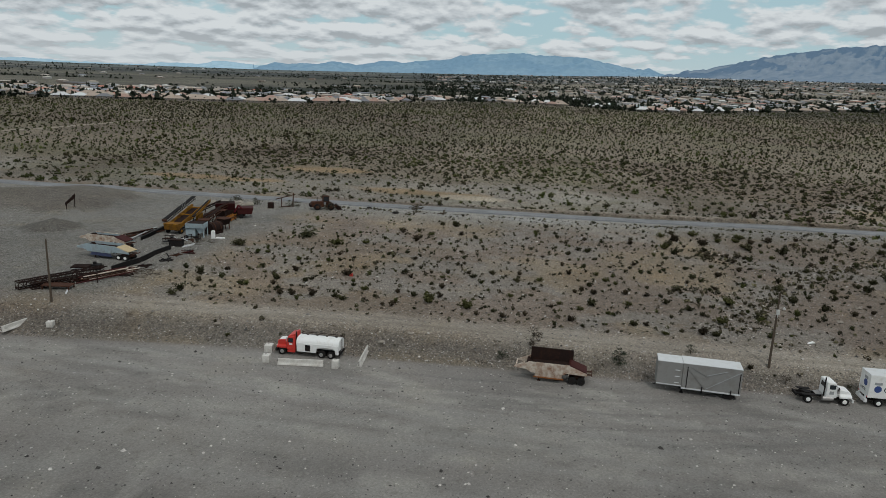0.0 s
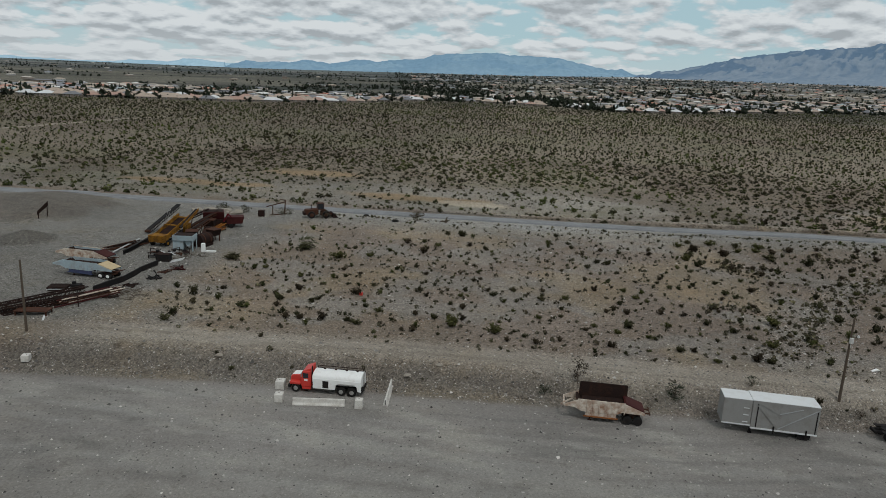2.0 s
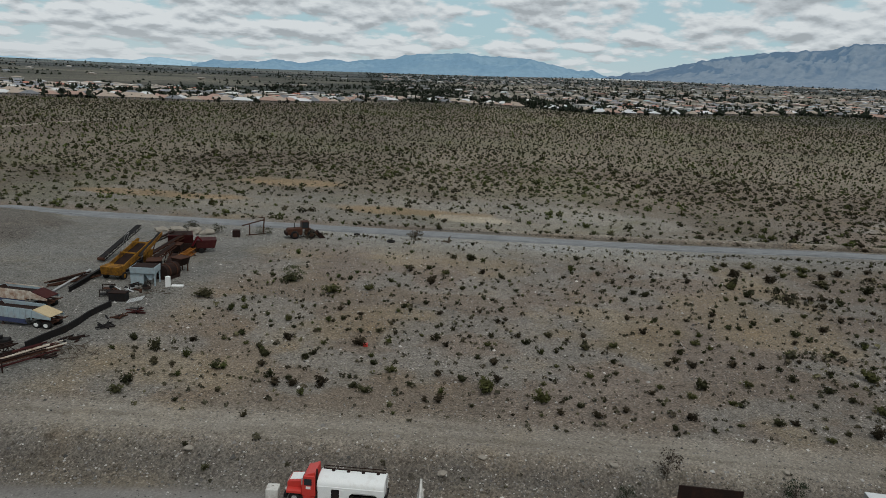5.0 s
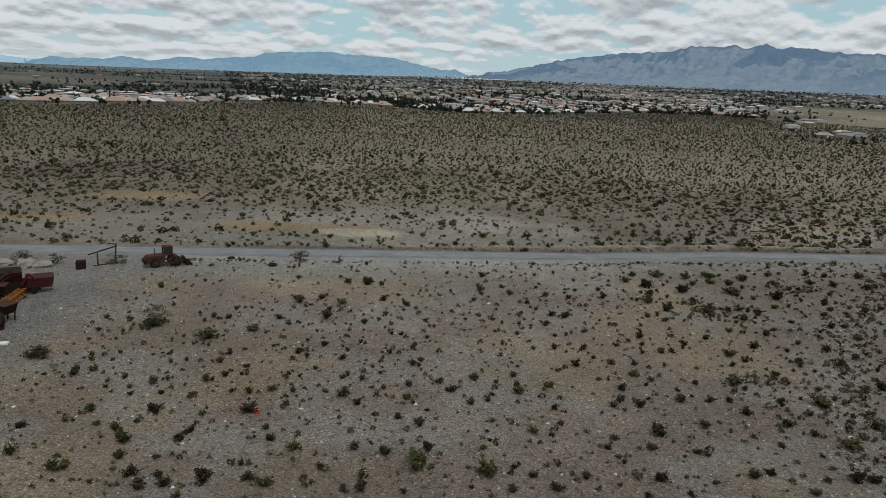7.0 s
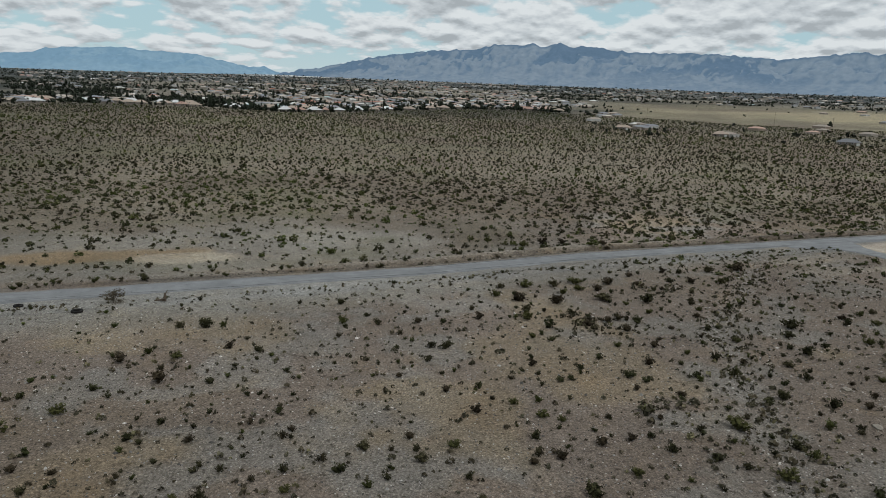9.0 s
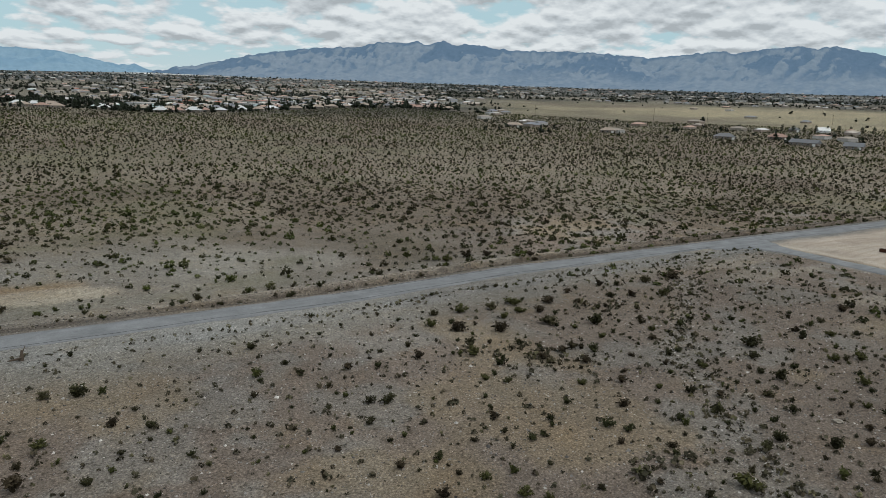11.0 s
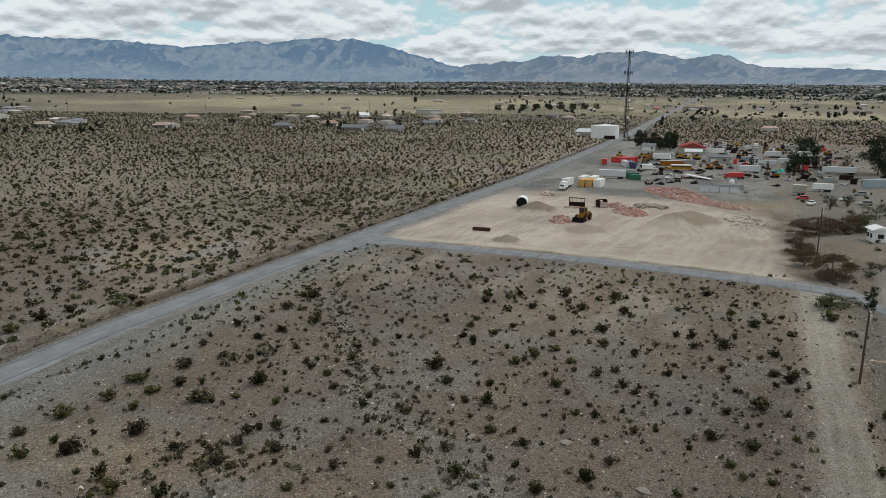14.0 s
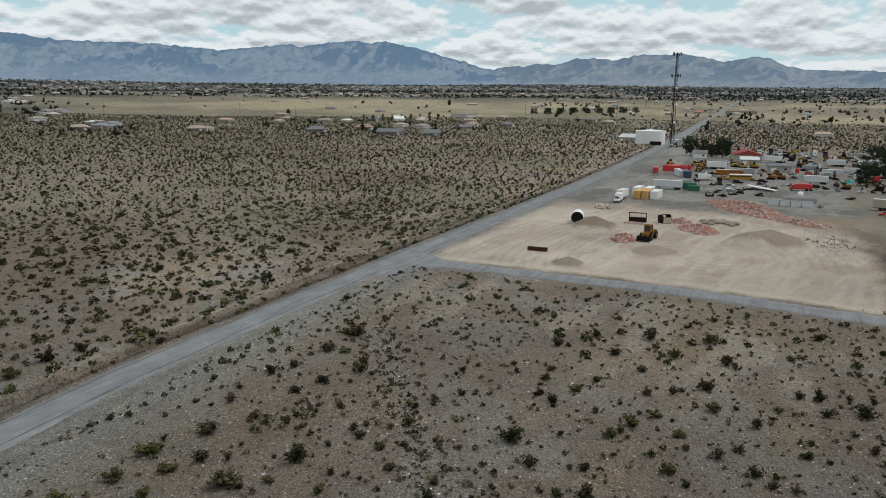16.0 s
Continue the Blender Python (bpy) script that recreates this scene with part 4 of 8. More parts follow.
def stones():
    r = np.random.default_rng(31)
    x, y = r.uniform(-80, 135, 46000), r.uniform(84, 184, 46000)
    keep = (np.abs(y - road_mid(x)) > 4.5) & (np.abs(x - side_mid(y)) > 3.6)
    x, y = x[keep], y[keep]
    bx = r.uniform(-75, 120, 6000)
    by = toe(bx) + r.uniform(-0.5, 4.6, 6000)
    wy = r.uniform(98, 172, 2200)
    wx = np.interp(wy, [90, 120, 133, 143, 164, 176], [22, 39, 48, 55, 82, 92]) + r.normal(0, 2.0, 2200)
    px, py = r.uniform(-75, 70, 9000), r.uniform(44, 84, 9000)
    bx, by = np.r_[bx, px], np.r_[by, py]
    dx = r.uniform(-30, 330, 5200)
    dy = road_mid(dx) + r.normal(7.4, 1.5, 5200)
    fx = r.uniform(-130, 160, 9000)
    fy = road_mid(fx) + 8 + 60 * r.random(9000) ** 1.3
    x, y = np.r_[x, fx, bx, wx, dx], np.r_[y, fy, by, wy, dy]
    n = len(x)
    size = np.clip(r.lognormal(-2.5, 0.45, n), 0.05, 0.42)
    grey = r.uniform(0.11, 0.32, (n, 1)) * np.array([[1.0, 0.94, 0.87]])
    lum = r.random((n, 1))
    grey = np.where(lum < 0.36, grey * 2.1, np.where(lum > 0.78, grey * 0.40, grey))
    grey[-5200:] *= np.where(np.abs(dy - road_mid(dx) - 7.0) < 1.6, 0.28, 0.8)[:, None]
    size[-5200:] *= 1.25
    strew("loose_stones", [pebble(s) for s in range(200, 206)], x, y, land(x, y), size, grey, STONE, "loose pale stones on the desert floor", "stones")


stones()


# ---- the town across the desert ----
ROOFS = [(0.40, 0.34, 0.28), (0.46, 0.32, 0.26), (0.24, 0.25, 0.27), (0.62, 0.61, 0.59), (0.33, 0.29, 0.25), (0.34, 0.42, 0.42), (0.42, 0.19, 0.14), (0.50, 0.45, 0.40)]
WALLS = [(0.42, 0.38, 0.33), (0.52, 0.51, 0.49), (0.36, 0.30, 0.25), (0.40, 0.35, 0.31), (0.60, 0.59, 0.57)]


def far_town():
    r = np.random.default_rng(41)
    n = 25000
    az = r.uniform(-50, 104, n)
    lo = np.where(az > 34, 690, town_edge(az) + 75)
    d = lo + (4550 - lo) * r.random(n) ** 1.15
    # blocks with open ground between them
    x, y = d * np.sin(np.radians(az)), 110 + d * np.cos(np.radians(az))
    g = 38.0
    x, y = np.round(x / g) * g + r.normal(0, 4, n), np.round(y / 30) * 30 + r.normal(0, 3, n)
    clump = fbm(x / 330, y / 330, 3)
    field = (d > 880) & (d < 1950) & (az + 14 * (fbm(d / 60, az * 0.4, 3) - 0.5) > 32) & (az < 72)
    band = fbm(az * 0.16 + 40, d / 120, 4)
    thin = np.clip(np.exp(-(d - lo - 90) / np.where(az < -4, 420, 620)), 0.20, 1) * np.where((az + 14 * (fbm(d / 60, az * 0.4, 3) - 0.5) > 32) & (az < 72) & (d < 900), 0.05, np.where(az > 70, np.where(d < 1050, 0.01, np.where(d < 1900, 0.16, 0.8)), 1))
    ok = (clump > 0.36) & (band > 0.38) & ~((az < -10) & (d > lo + 380) & (r.random(n) < 0.93)) & (r.random(n) < thin) & ~(field & (r.random(n) < 0.97)) & (r.random(n) < 0.75)
    x, y, d = x[ok], y[ok], d[ok]
    n = len(x)
    w, l, h = r.uniform(4, 6.5, n), r.uniform(5.5, 9.5, n), r.uniform(2.4, 3.2, n)
    big = r.random(n) < 0.03
    w, l, h = np.where(big, w * 2, w), np.where(big, l * 2.6, l), np.where(big, h * 1.7, h)
    turn = np.where(r.random(n) < 0.5, 0, 1.5708) + r.normal(0, 0.06, n)
    roof = np.where(big, 0.7, r.uniform(1.3, 2.2, n))
    z = land(x, y) - 0.3
    ux = np.array([-1, 1, 1, -1, -1, 1, 1, -1, -1.1, 1.1, 1.1, -1.1, 0, 0.0])
    uy = np.array([-1, -1, 1, 1, -1, -1, 1, 1, -1.07, -1.07, 1.07, 1.07, -0.55, 0.55])
    uz = np.array([0, 0, 0, 0, 1, 1, 1, 1, 1, 1, 1, 1, 1, 1.0])
    ur = np.array([0] * 12 + [1, 1.0])
    c, s = np.cos(turn)[:, None], np.sin(turn)[:, None]
    bx, by = w[:, None] * ux, l[:, None] * uy
    co = np.stack([x[:, None] + bx * c - by * s, y[:, None] + bx * s + by * c, z[:, None] + (h[:, None] + 0.3) * uz + roof[:, None] * ur], -1)
    fa = np.array([(0, 1, 5, 4), (1, 2, 6, 5), (2, 3, 7, 6), (3, 0, 4, 7), (8, 9, 12, 12), (9, 10, 13, 12), (10, 11, 13, 13), (11, 8, 12, 13)])
    tri = np.concatenate([fa[:, [0, 1, 2]], fa[[0, 1, 2, 3, 5, 7]][:, [0, 2, 3]]])
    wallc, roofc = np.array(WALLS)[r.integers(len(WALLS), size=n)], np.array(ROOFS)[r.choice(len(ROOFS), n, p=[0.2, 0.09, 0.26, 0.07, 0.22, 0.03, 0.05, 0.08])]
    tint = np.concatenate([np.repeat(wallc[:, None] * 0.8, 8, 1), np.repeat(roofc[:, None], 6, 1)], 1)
    F = (tri[None] + (np.arange(n) * 14)[:, None, None]).reshape(-1, 3)
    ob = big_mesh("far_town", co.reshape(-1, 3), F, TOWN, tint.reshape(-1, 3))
    tagged(ob, "low pale stucco houses of a desert town", "town", kind="stuff")
    # trees in the town's gardens
    k = 52000
    az = r.uniform(-50, 104, k)
    lo = np.where(az > 34, 640, town_edge(az) + 8)
    d = lo + (4550 - lo) * r.random(k) ** 1.35
    x, y = d * np.sin(np.radians(az)), 110 + d * np.cos(np.radians(az))
    field = (d > 880) & (d < 1950) & (az + 14 * (fbm(d / 60, az * 0.4, 3) - 0.5) > 32) & (az < 72)
    band = fbm(az * 0.16 + 40, d / 120, 4)
    ok = ((band < 0.49) | (r.random(k) < 0.20)) & ~(field & (r.random(k) < 0.985)) & ~((az > 68) & (d < 1900) & (r.random(k) < 0.90)) & ~((az + 14 * (fbm(d / 60, az * 0.4, 3) - 0.5) > 32) & (d < 880) & (r.random(k) < 0.93))
    flat = (az < -11) & (d > lo + 380)
    ok &= ~flat | ((fbm(az * 0.07 + 3, d / 90, 3) < 0.41) & (r.random(k) < 0.9))
    ga = r.uniform(-46, 32, 1700)
    gd = town_edge(ga) + r.uniform(6, 330, 1700)
    x, y = np.r_[x[ok], gd * np.sin(np.radians(ga))], np.r_[y[ok], 110 + gd * np.cos(np.radians(ga))]
    size = r.uniform(2.2, 4.2, len(x)) + 3.5 * r.random(len(x)) ** 4
    tint = np.array([(0.024, 0.030, 0.020)]) * r.uniform(0.6, 1.5, (len(x), 1))
    strew("town_trees", [leafy(s, 8, 0.36, 0, 0.55, 0.8) for s in range(220, 226)], x, y, land(x, y) - 0.2, size, tint, FOLIAGE,
          "dark green garden trees among the far houses", "trees", r.uniform(0.8, 1.6, len(x)))


far_town()


# ---- things: helpers ----
def box(x0, x1, y0, y1, z0, z1):
    def add(bm):
        v = [bm.verts.new(c) for c in ((x0, y0, z0), (x1, y0, z0), (x1, y1, z0), (x0, y1, z0), (x0, y0, z1), (x1, y0, z1), (x1, y1, z1), (x0, y1, z1))]
        for f in ((3, 2, 1, 0), (4, 5, 6, 7), (0, 1, 5, 4), (1, 2, 6, 5), (2, 3, 7, 6), (3, 0, 4, 7)):
            bm.faces.new([v[i] for i in f])
    return add


def tube(p0, p1, r0, r1=None, seg=10):
    """A round bar from p0 to p1."""
    def add(bm):
        a, b = Vector(p0), Vector(p1)
        q = (b - a).to_track_quat("Z", "Y")
        r2 = r0 if r1 is None else r1
        rings = []
        for c, r in ((a, r0), (b, r2)):
            rings.append([bm.verts.new(c + q @ Vector((math.cos(2 * math.pi * i / seg) * r, math.sin(2 * math.pi * i / seg) * r, 0))) for i in range(seg)])
        for i in range(seg):
            j = (i + 1) % seg
            bm.faces.new((rings[0][i], rings[0][j], rings[1][j], rings[1][i]))
        bm.faces.new(rings[0][::-1])
        bm.faces.new(rings[1])
    return add


def beam(p0, p1, w, h=None):
    """A square bar from p0 to p1."""
    def add(bm):
        a, b = Vector(p0), Vector(p1)
        d = (b - a).normalized()
        s = d.cross(Vector((0, 0, 1)))
        s = s.normalized() if s.length > 1e-3 else Vector((1, 0, 0))
        u = s.cross(d)
        s, u = s * (w / 2), u * ((h or w) / 2)
        v = [bm.verts.new(c + i * s + j * u) for c in (a, b) for i, j in ((-1, -1), (1, -1), (1, 1), (-1, 1))]
        for f in ((3, 2, 1, 0), (4, 5, 6, 7), (0, 1, 5, 4), (1, 2, 6, 5), (2, 3, 7, 6), (3, 0, 4, 7)):
            bm.faces.new([v[i] for i in f])
    return add


def prism(profile, y0, y1):
    """A side view (x, z), drawn out from y0 to y1."""
    def add(bm):
        a = [bm.verts.new((x, y0, z)) for x, z in profile]
        b = [bm.verts.new((x, y1, z)) for x, z in profile]
        n = len(profile)
        bm.faces.new(a)
        bm.faces.new(b[::-1])
        for i in range(n):
            j = (i + 1) % n
            bm.faces.new((a[i], b[i], b[j], a[j]))
    return add


def cross_prism(profile, x0, x1):
    """An end view (y, z), drawn out from x0 to x1."""
    def add(bm):
        a = [bm.verts.new((x0, y, z)) for y, z in profile]
        b = [bm.verts.new((x1, y, z)) for y, z in profile]
        n = len(profile)
        bm.faces.new(a)
        bm.faces.new(b[::-1])
        for i in range(n):
            j = (i + 1) % n
            bm.faces.new((a[i], b[i], b[j], a[j]))
    return add


def oval(ry, rz, cz, n=20, power=2.6):
    """The rounded end view of a tank."""
    out = []
    for i in range(n):
        a = 2 * math.pi * i / n
        c, s = math.cos(a), math.sin(a)
        out.append((ry * math.copysign(abs(c) ** (2 / power), c), cz + rz * math.copysign(abs(s) ** (2 / power), s)))
    return out


def part(name, shapes, material, parent, label="", bevel=0.0, smooth=False):
    bm = bmesh.new()
    for s in shapes if isinstance(shapes, (list, tuple)) else [shapes]:
        s(bm)
    bmesh.ops.recalc_face_normals(bm, faces=bm.faces)
    if bevel:
        bmesh.ops.bevel(bm, geom=list(bm.edges), offset=bevel, segments=1, affect="EDGES", clamp_overlap=True)
    me = bpy.data.meshes.new(name)
    bm.to_mesh(me)
    bm.free()
    if smooth:
        me.polygons.foreach_set("use_smooth", [True] * len(me.polygons))
        me.set_sharp_from_angle(angle=radians(35))
    me.materials.append(material)
    ob = new(name, me)
    ob.parent = parent
    if label:
        ob["label"] = label
    return ob


def thing(name, x, y, turn, label, category, group="", z=None, tilt=0.0, lean=0.0):
    ob = new(name)
    ob.empty_display_size = 0.5
    ob.matrix_world = pose(x, y, float(land(x, y)) if z is None else z, lean, tilt, turn)
    return tagged(ob, label, category, group)


def wheel(parent, x, y, r, w, rim=None, z=None):
    z = r if z is None else z
    s = w / 2
    t = part("wheel", [tube((x, y - s, z), (x, y - s * 0.75, z), r * 0.93, r, 20), tube((x, y - s * 0.75, z), (x, y + s * 0.75, z), r, None, 20), tube((x, y + s * 0.75, z), (x, y + s, z), r, r * 0.93, 20)], RUBBER, parent, "black rubber tyre", smooth=True)
    side = 1 if y > 0 else -1
    part("rim", [tube((x, y + side * (s - 0.02), z), (x, y + side * (s + 0.012), z), r * 0.56, r * 0.5, 16), tube((x, y + side * s, z), (x, y + side * (s + 0.07), z), r * 0.2, r * 0.16, 10)], rim or STEEL, t, smooth=True)
    return t


RUBBER = worn("tyre_rubber", (0.014, 0.0135, 0.013), 0.85, stain=(0.06, 0.05, 0.04), amount=0.4)
STEEL = worn("dull_steel", (0.38, 0.37, 0.36), 0.5, 0.6, stain=(0.16, 0.08, 0.04), amount=0.4)
BLACK = worn("black_iron", (0.013, 0.012, 0.012), 0.75, stain=(0.04, 0.024, 0.016), amount=0.4)
RUST = worn("rusty_steel", (0.052, 0.024, 0.016), 0.9, 0.0, 1.8, (0.12, 0.045, 0.02), 0.5, 0.4)
DARKRUST = worn("dark_rusty_steel", (0.020, 0.012, 0.010), 0.95, 0.0, 1.5, (0.05, 0.022, 0.014), 0.5, 0.4)
WHITE = worn("white_paint", (0.72, 0.72, 0.70), 0.45, stain=(0.42, 0.36, 0.30), amount=0.35, vary=0.06)
DIRTYWHITE = worn("dirty_white_paint", (0.60, 0.55, 0.47), 0.7, 0.0, 1.1, (0.20, 0.085, 0.04), 0.9, 0.14)
GREY = worn("grey_paint", (0.30, 0.31, 0.31), 0.6, stain=(0.20, 0.19, 0.18), amount=0.4, vary=0.08)
PALEGREY = worn("pale_grey_roof", (0.56, 0.57, 0.57), 0.6, stain=(0.42, 0.40, 0.37), amount=0.4, vary=0.06)
RED = worn("red_paint", (0.50, 0.035, 0.025), 0.4, stain=(0.28, 0.04, 0.03), amount=0.4, vary=0.12)
MAROON = worn("maroon_paint", (0.042, 0.009, 0.009), 0.7, stain=(0.08, 0.03, 0.02), amount=0.5, vary=0.2)
YELLOW = worn("yellow_paint", (0.42, 0.235, 0.03), 0.55, stain=(0.20, 0.10, 0.04), amount=0.6, vary=0.15)
ORANGE = worn("orange_paint", (0.30, 0.115, 0.02), 0.7, stain=(0.09, 0.035, 0.018), amount=0.7, vary=0.2)
TAN = worn("tan_paint", (0.55, 0.33, 0.12), 0.6, stain=(0.40, 0.26, 0.12), amount=0.3, vary=0.06)
BLUE = worn("pale_blue_paint", (0.30, 0.37, 0.40), 0.6, stain=(0.20, 0.15, 0.11), amount=0.55, vary=0.1)
NAVY = worn("navy_paint", (0.035, 0.045, 0.10), 0.5, stain=(0.07, 0.06, 0.06), amount=0.3)
TEAL = worn("teal_tarp", (0.06, 0.38, 0.36), 0.6, amount=0.2)
GREEN = worn("green_paint", (0.04, 0.14, 0.09), 0.6, stain=(0.09, 0.07, 0.05), amount=0.4)
CONCRETE = worn("weathered_concrete", (0.56, 0.54, 0.50), 0.9, 0.0, 1.6, (0.24, 0.20, 0.16), 0.6, 0.15, 9.0, 0.03)
POLEWOOD = worn("grey_pole_wood", (0.085, 0.066, 0.05), 0.9, stain=(0.05, 0.04, 0.03), amount=0.4, vary=0.25)
PLANK = worn("bleached_plank", (0.46, 0.36, 0.22), 0.85, stain=(0.25, 0.18, 0.10), amount=0.4, vary=0.15)
STUCCO = worn("cream_stucco", (0.36, 0.325, 0.275), 0.9, stain=(0.30, 0.26, 0.21), amount=0.3, vary=0.06)
REDROOF = worn("red_roof", (0.26, 0.05, 0.04), 0.7, stain=(0.16, 0.05, 0.04), amount=0.4)
GREYROOF = worn("grey_shingle", (0.17, 0.175, 0.185), 0.9, stain=(0.12, 0.12, 0.12), amount=0.4)
TANROOF = worn("tan_tile_roof", (0.36, 0.295, 0.24), 0.9, stain=(0.24, 0.19, 0.15), amount=0.4)
PINKROOF = worn("pink_tile_roof", (0.35, 0.235, 0.19), 0.9, stain=(0.25, 0.16, 0.13), amount=0.4)
GLASS = worn("dark_glass", (0.02, 0.025, 0.03), 0.08, stain=(0.05, 0.05, 0.05), amount=0.2)
PRINT = worn("printed_blue", (0.03, 0.06, 0.20), 0.5, amount=0.1)
LAMP = worn("galvanised_lamp", (0.6, 0.6, 0.58), 0.4, 0.5, amount=0.1)
PLASTIC = worn("blue_plastic", (0.03, 0.14, 0.42), 0.4, amount=0.1)
OCHRE = worn("dull_ochre_paint", (0.29, 0.135, 0.013), 0.8, 0.0, 1.4, (0.05, 0.023, 0.014), 0.9, 0.25)
DEEPRED = worn("deep_red_paint", (0.085, 0.007, 0.011), 0.7, stain=(0.06, 0.015, 0.012), amount=0.5, vary=0.2)
TRAILERGREY = worn("chalky_grey_steel", (0.225, 0.222, 0.212), 0.7, 0.0, 0.9, (0.14, 0.12, 0.10), 0.5, 0.08)
# stucco for the edge houses, the walls' shade mixed into its colour
EDGEWALL = worn("shaded_stucco", (0.20, 0.175, 0.15), 0.95, stain=(0.12, 0.10, 0.085), amount=0.5, vary=0.15)
GATERUST = worn("orange_rust", (0.26, 0.10, 0.035), 0.9, 0.0, 2.2, (0.07, 0.03, 0.018), 0.7, 0.4)


# ---- placed bushes ----
def placed_bushes():
    forms = []
    for s in range(8):
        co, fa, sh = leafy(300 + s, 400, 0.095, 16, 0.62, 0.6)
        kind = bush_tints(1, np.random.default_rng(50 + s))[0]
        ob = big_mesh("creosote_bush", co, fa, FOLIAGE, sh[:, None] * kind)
        forms.append(ob)
    r = np.random.default_rng(60)
    used = [False] * 8
    for x, y, wide in PLACED_BUSHES:
        k = int(r.integers(8))
        g = wide / 1.22
        m = pose(x, y, float(land(x, y)) - 0.03, 0, 0, r.uniform(0, 360)) @ Matrix.Diagonal((g, g, g * r.uniform(0.62, 0.85) if wide < 3 else g * 0.5, 1))
        if used[k]:
            ob = new("creosote_bush", forms[k].data)
        else:
            ob, used[k] = forms[k], True
        ob.matrix_world = m
        big = "large spreading" if wide > 2.4 else "small" if wide < 1.2 else "rounded"
        tagged(ob, "%s dark olive creosote bush on stony ground" % big, "bush", "creosote bushes")


placed_bushes()


# ---- the gravel pad ----
def tank_truck(x, y, turn):
    t = thing("tank_truck", x, y, turn, "old red tank truck with a white rounded tank parked on gravel", "truck", z=PAD)
    part("frame", [box(-4.3, 4.2, -0.45, -0.3, 0.75, 1.0), box(-4.3, 4.2, 0.3, 0.45, 0.75, 1.0), box(4.0, 4.25, -1.2, 1.2, 0.5, 0.85), box(-4.5, -4.3, -1.1, 1.1, 0.6, 0.85)], BLACK, t)
    cab = part("cab", [prism([(1.55, 0.75), (2.75, 0.75), (2.75, 1.8), (2.55, 2.65), (1.6, 2.7)], -1.12, 1.12)], RED, t, "bright red cab", 0.07)
    part("roof_shield", prism([(1.55, 2.69), (2.5, 2.64), (1.6, 2.98)], -0.95, 0.95), RED, cab, bevel=0.03)
    part("windscreen", prism([(2.76, 1.85), (2.79, 1.85), (2.62, 2.55), (2.59, 2.55)], -0.95, 0.95), GLASS, cab)
    for s in (-1, 1):
        part("side_window", box(1.85, 2.5, s * 1.11, s * 1.135, 1.8, 2.4), GLASS, cab)
        part("door_badge", box(1.95, 2.35, s * 1.12, s * 1.13, 1.45, 1.7), WHITE, cab)
        part("mirror", [box(2.6, 2.68, s * 1.3 - 0.08, s * 1.3 + 0.08, 2.0, 2.5), beam((2.55, s * 1.1, 2.4), (2.62, s * 1.3, 2.4), 0.03)], STEEL, cab)
    hood = part("hood", [prism([(2.7, 0.95), (4.05, 0.95), (4.1, 1.65), (3.9, 1.9), (2.7, 2.02)], -0.72, 0.72)], RED, t, bevel=0.08)
    part("hood_top", prism([(2.8, 2.02), (3.88, 1.9), (3.88, 1.92), (2.8, 2.045)], -0.55, 0.55), WHITE, hood, "faded white hood top")
    part("grille", box(4.09, 4.13, -0.5, 0.5, 1.05, 1.65), STEEL, hood)
    for s in (-1, 1):
        part("fender", [cross_prism([(s * 0.7, 1.0), (s * 1.2, 0.95), (s * 1.2, 1.25), (s * 0.7, 1.35)], 2.75, 4.05)], RED, t, bevel=0.05)
        part("headlight", tube((4.1, s * 0.85, 1.2), (4.16, s * 0.85, 1.2), 0.12), WHITE, t)
        part("step", box(1.6, 2.6, s * 1.0 - 0.12, s * 1.0 + 0.12, 0.45, 0.75), RED, t)
    tank = part("tank", cross_prism(oval(1.2, 0.78, 1.78), -4.35, 1.4), WHITE, t, "white oval tank with rust streaks", 0.06, True)
    part("walkway", [box(-4.2, 1.2, -0.72, -0.45, 2.42, 2.52), beam((-4.2, -0.75, 2.72), (1.2, -0.75, 2.72), 0.06), beam((-4.2, -0.6, 2.5), (-4.2, -0.75, 2.72), 0.05), beam((1.2, -0.6, 2.5), (1.2, -0.75, 2.72), 0.05)] + [tube((-3.6 + i * 1.3, -0.3, 2.5), (-3.6 + i * 1.3, -0.3, 2.6), 0.16) for i in range(4)], DARKRUST, tank)
    for s in (-1, 1):
        part("side_skirt", [prism([(-4.35, 0.7), (-3.95, 0.7), (-3.85, 1.25), (-3.5, 1.5), (-1.75, 1.5), (-1.4, 1.25), (-1.3, 0.7), (1.3, 0.7), (1.3, 1.9), (-4.35, 1.9)], s * 1.13, s * 1.25)], WHITE, t, bevel=0.015)
        # flat black panel stands in for the open cabinet's dark inside
        part("pump_cabinet", [box(-0.55, 0.15, s * 1.25, s * 1.262, 0.85, 1.7)], BLACK, t, "open dark pump cabinet")
        part("cabinet_door", [box(-0.95, -0.55, s * 1.25, s * 1.275, 0.85, 1.7)], WHITE, t)
        wheel(t, 3.35, s * 1.02, 0.5, 0.28)
        for wx in (-2.0, -3.25):
            wheel(t, wx, s * 0.92, 0.5, 0.5)
    part("exhaust_stack", [tube((1.45, 0.9, 1.2), (1.45, 0.9, 3.3), 0.07)], BLACK, t)
    part("rear_ladder", [beam((-4.4, -0.3, 0.9), (-4.4, -0.3, 2.5), 0.04), beam((-4.4, 0.1, 0.9), (-4.4, 0.1, 2.5), 0.04)] + [beam((-4.4, -0.3, 1.1 + i * 0.3), (-4.4, 0.1, 1.1 + i * 0.3), 0.03) for i in range(6)], STEEL, t)


tank_truck(-29.5, 82.7, 180)


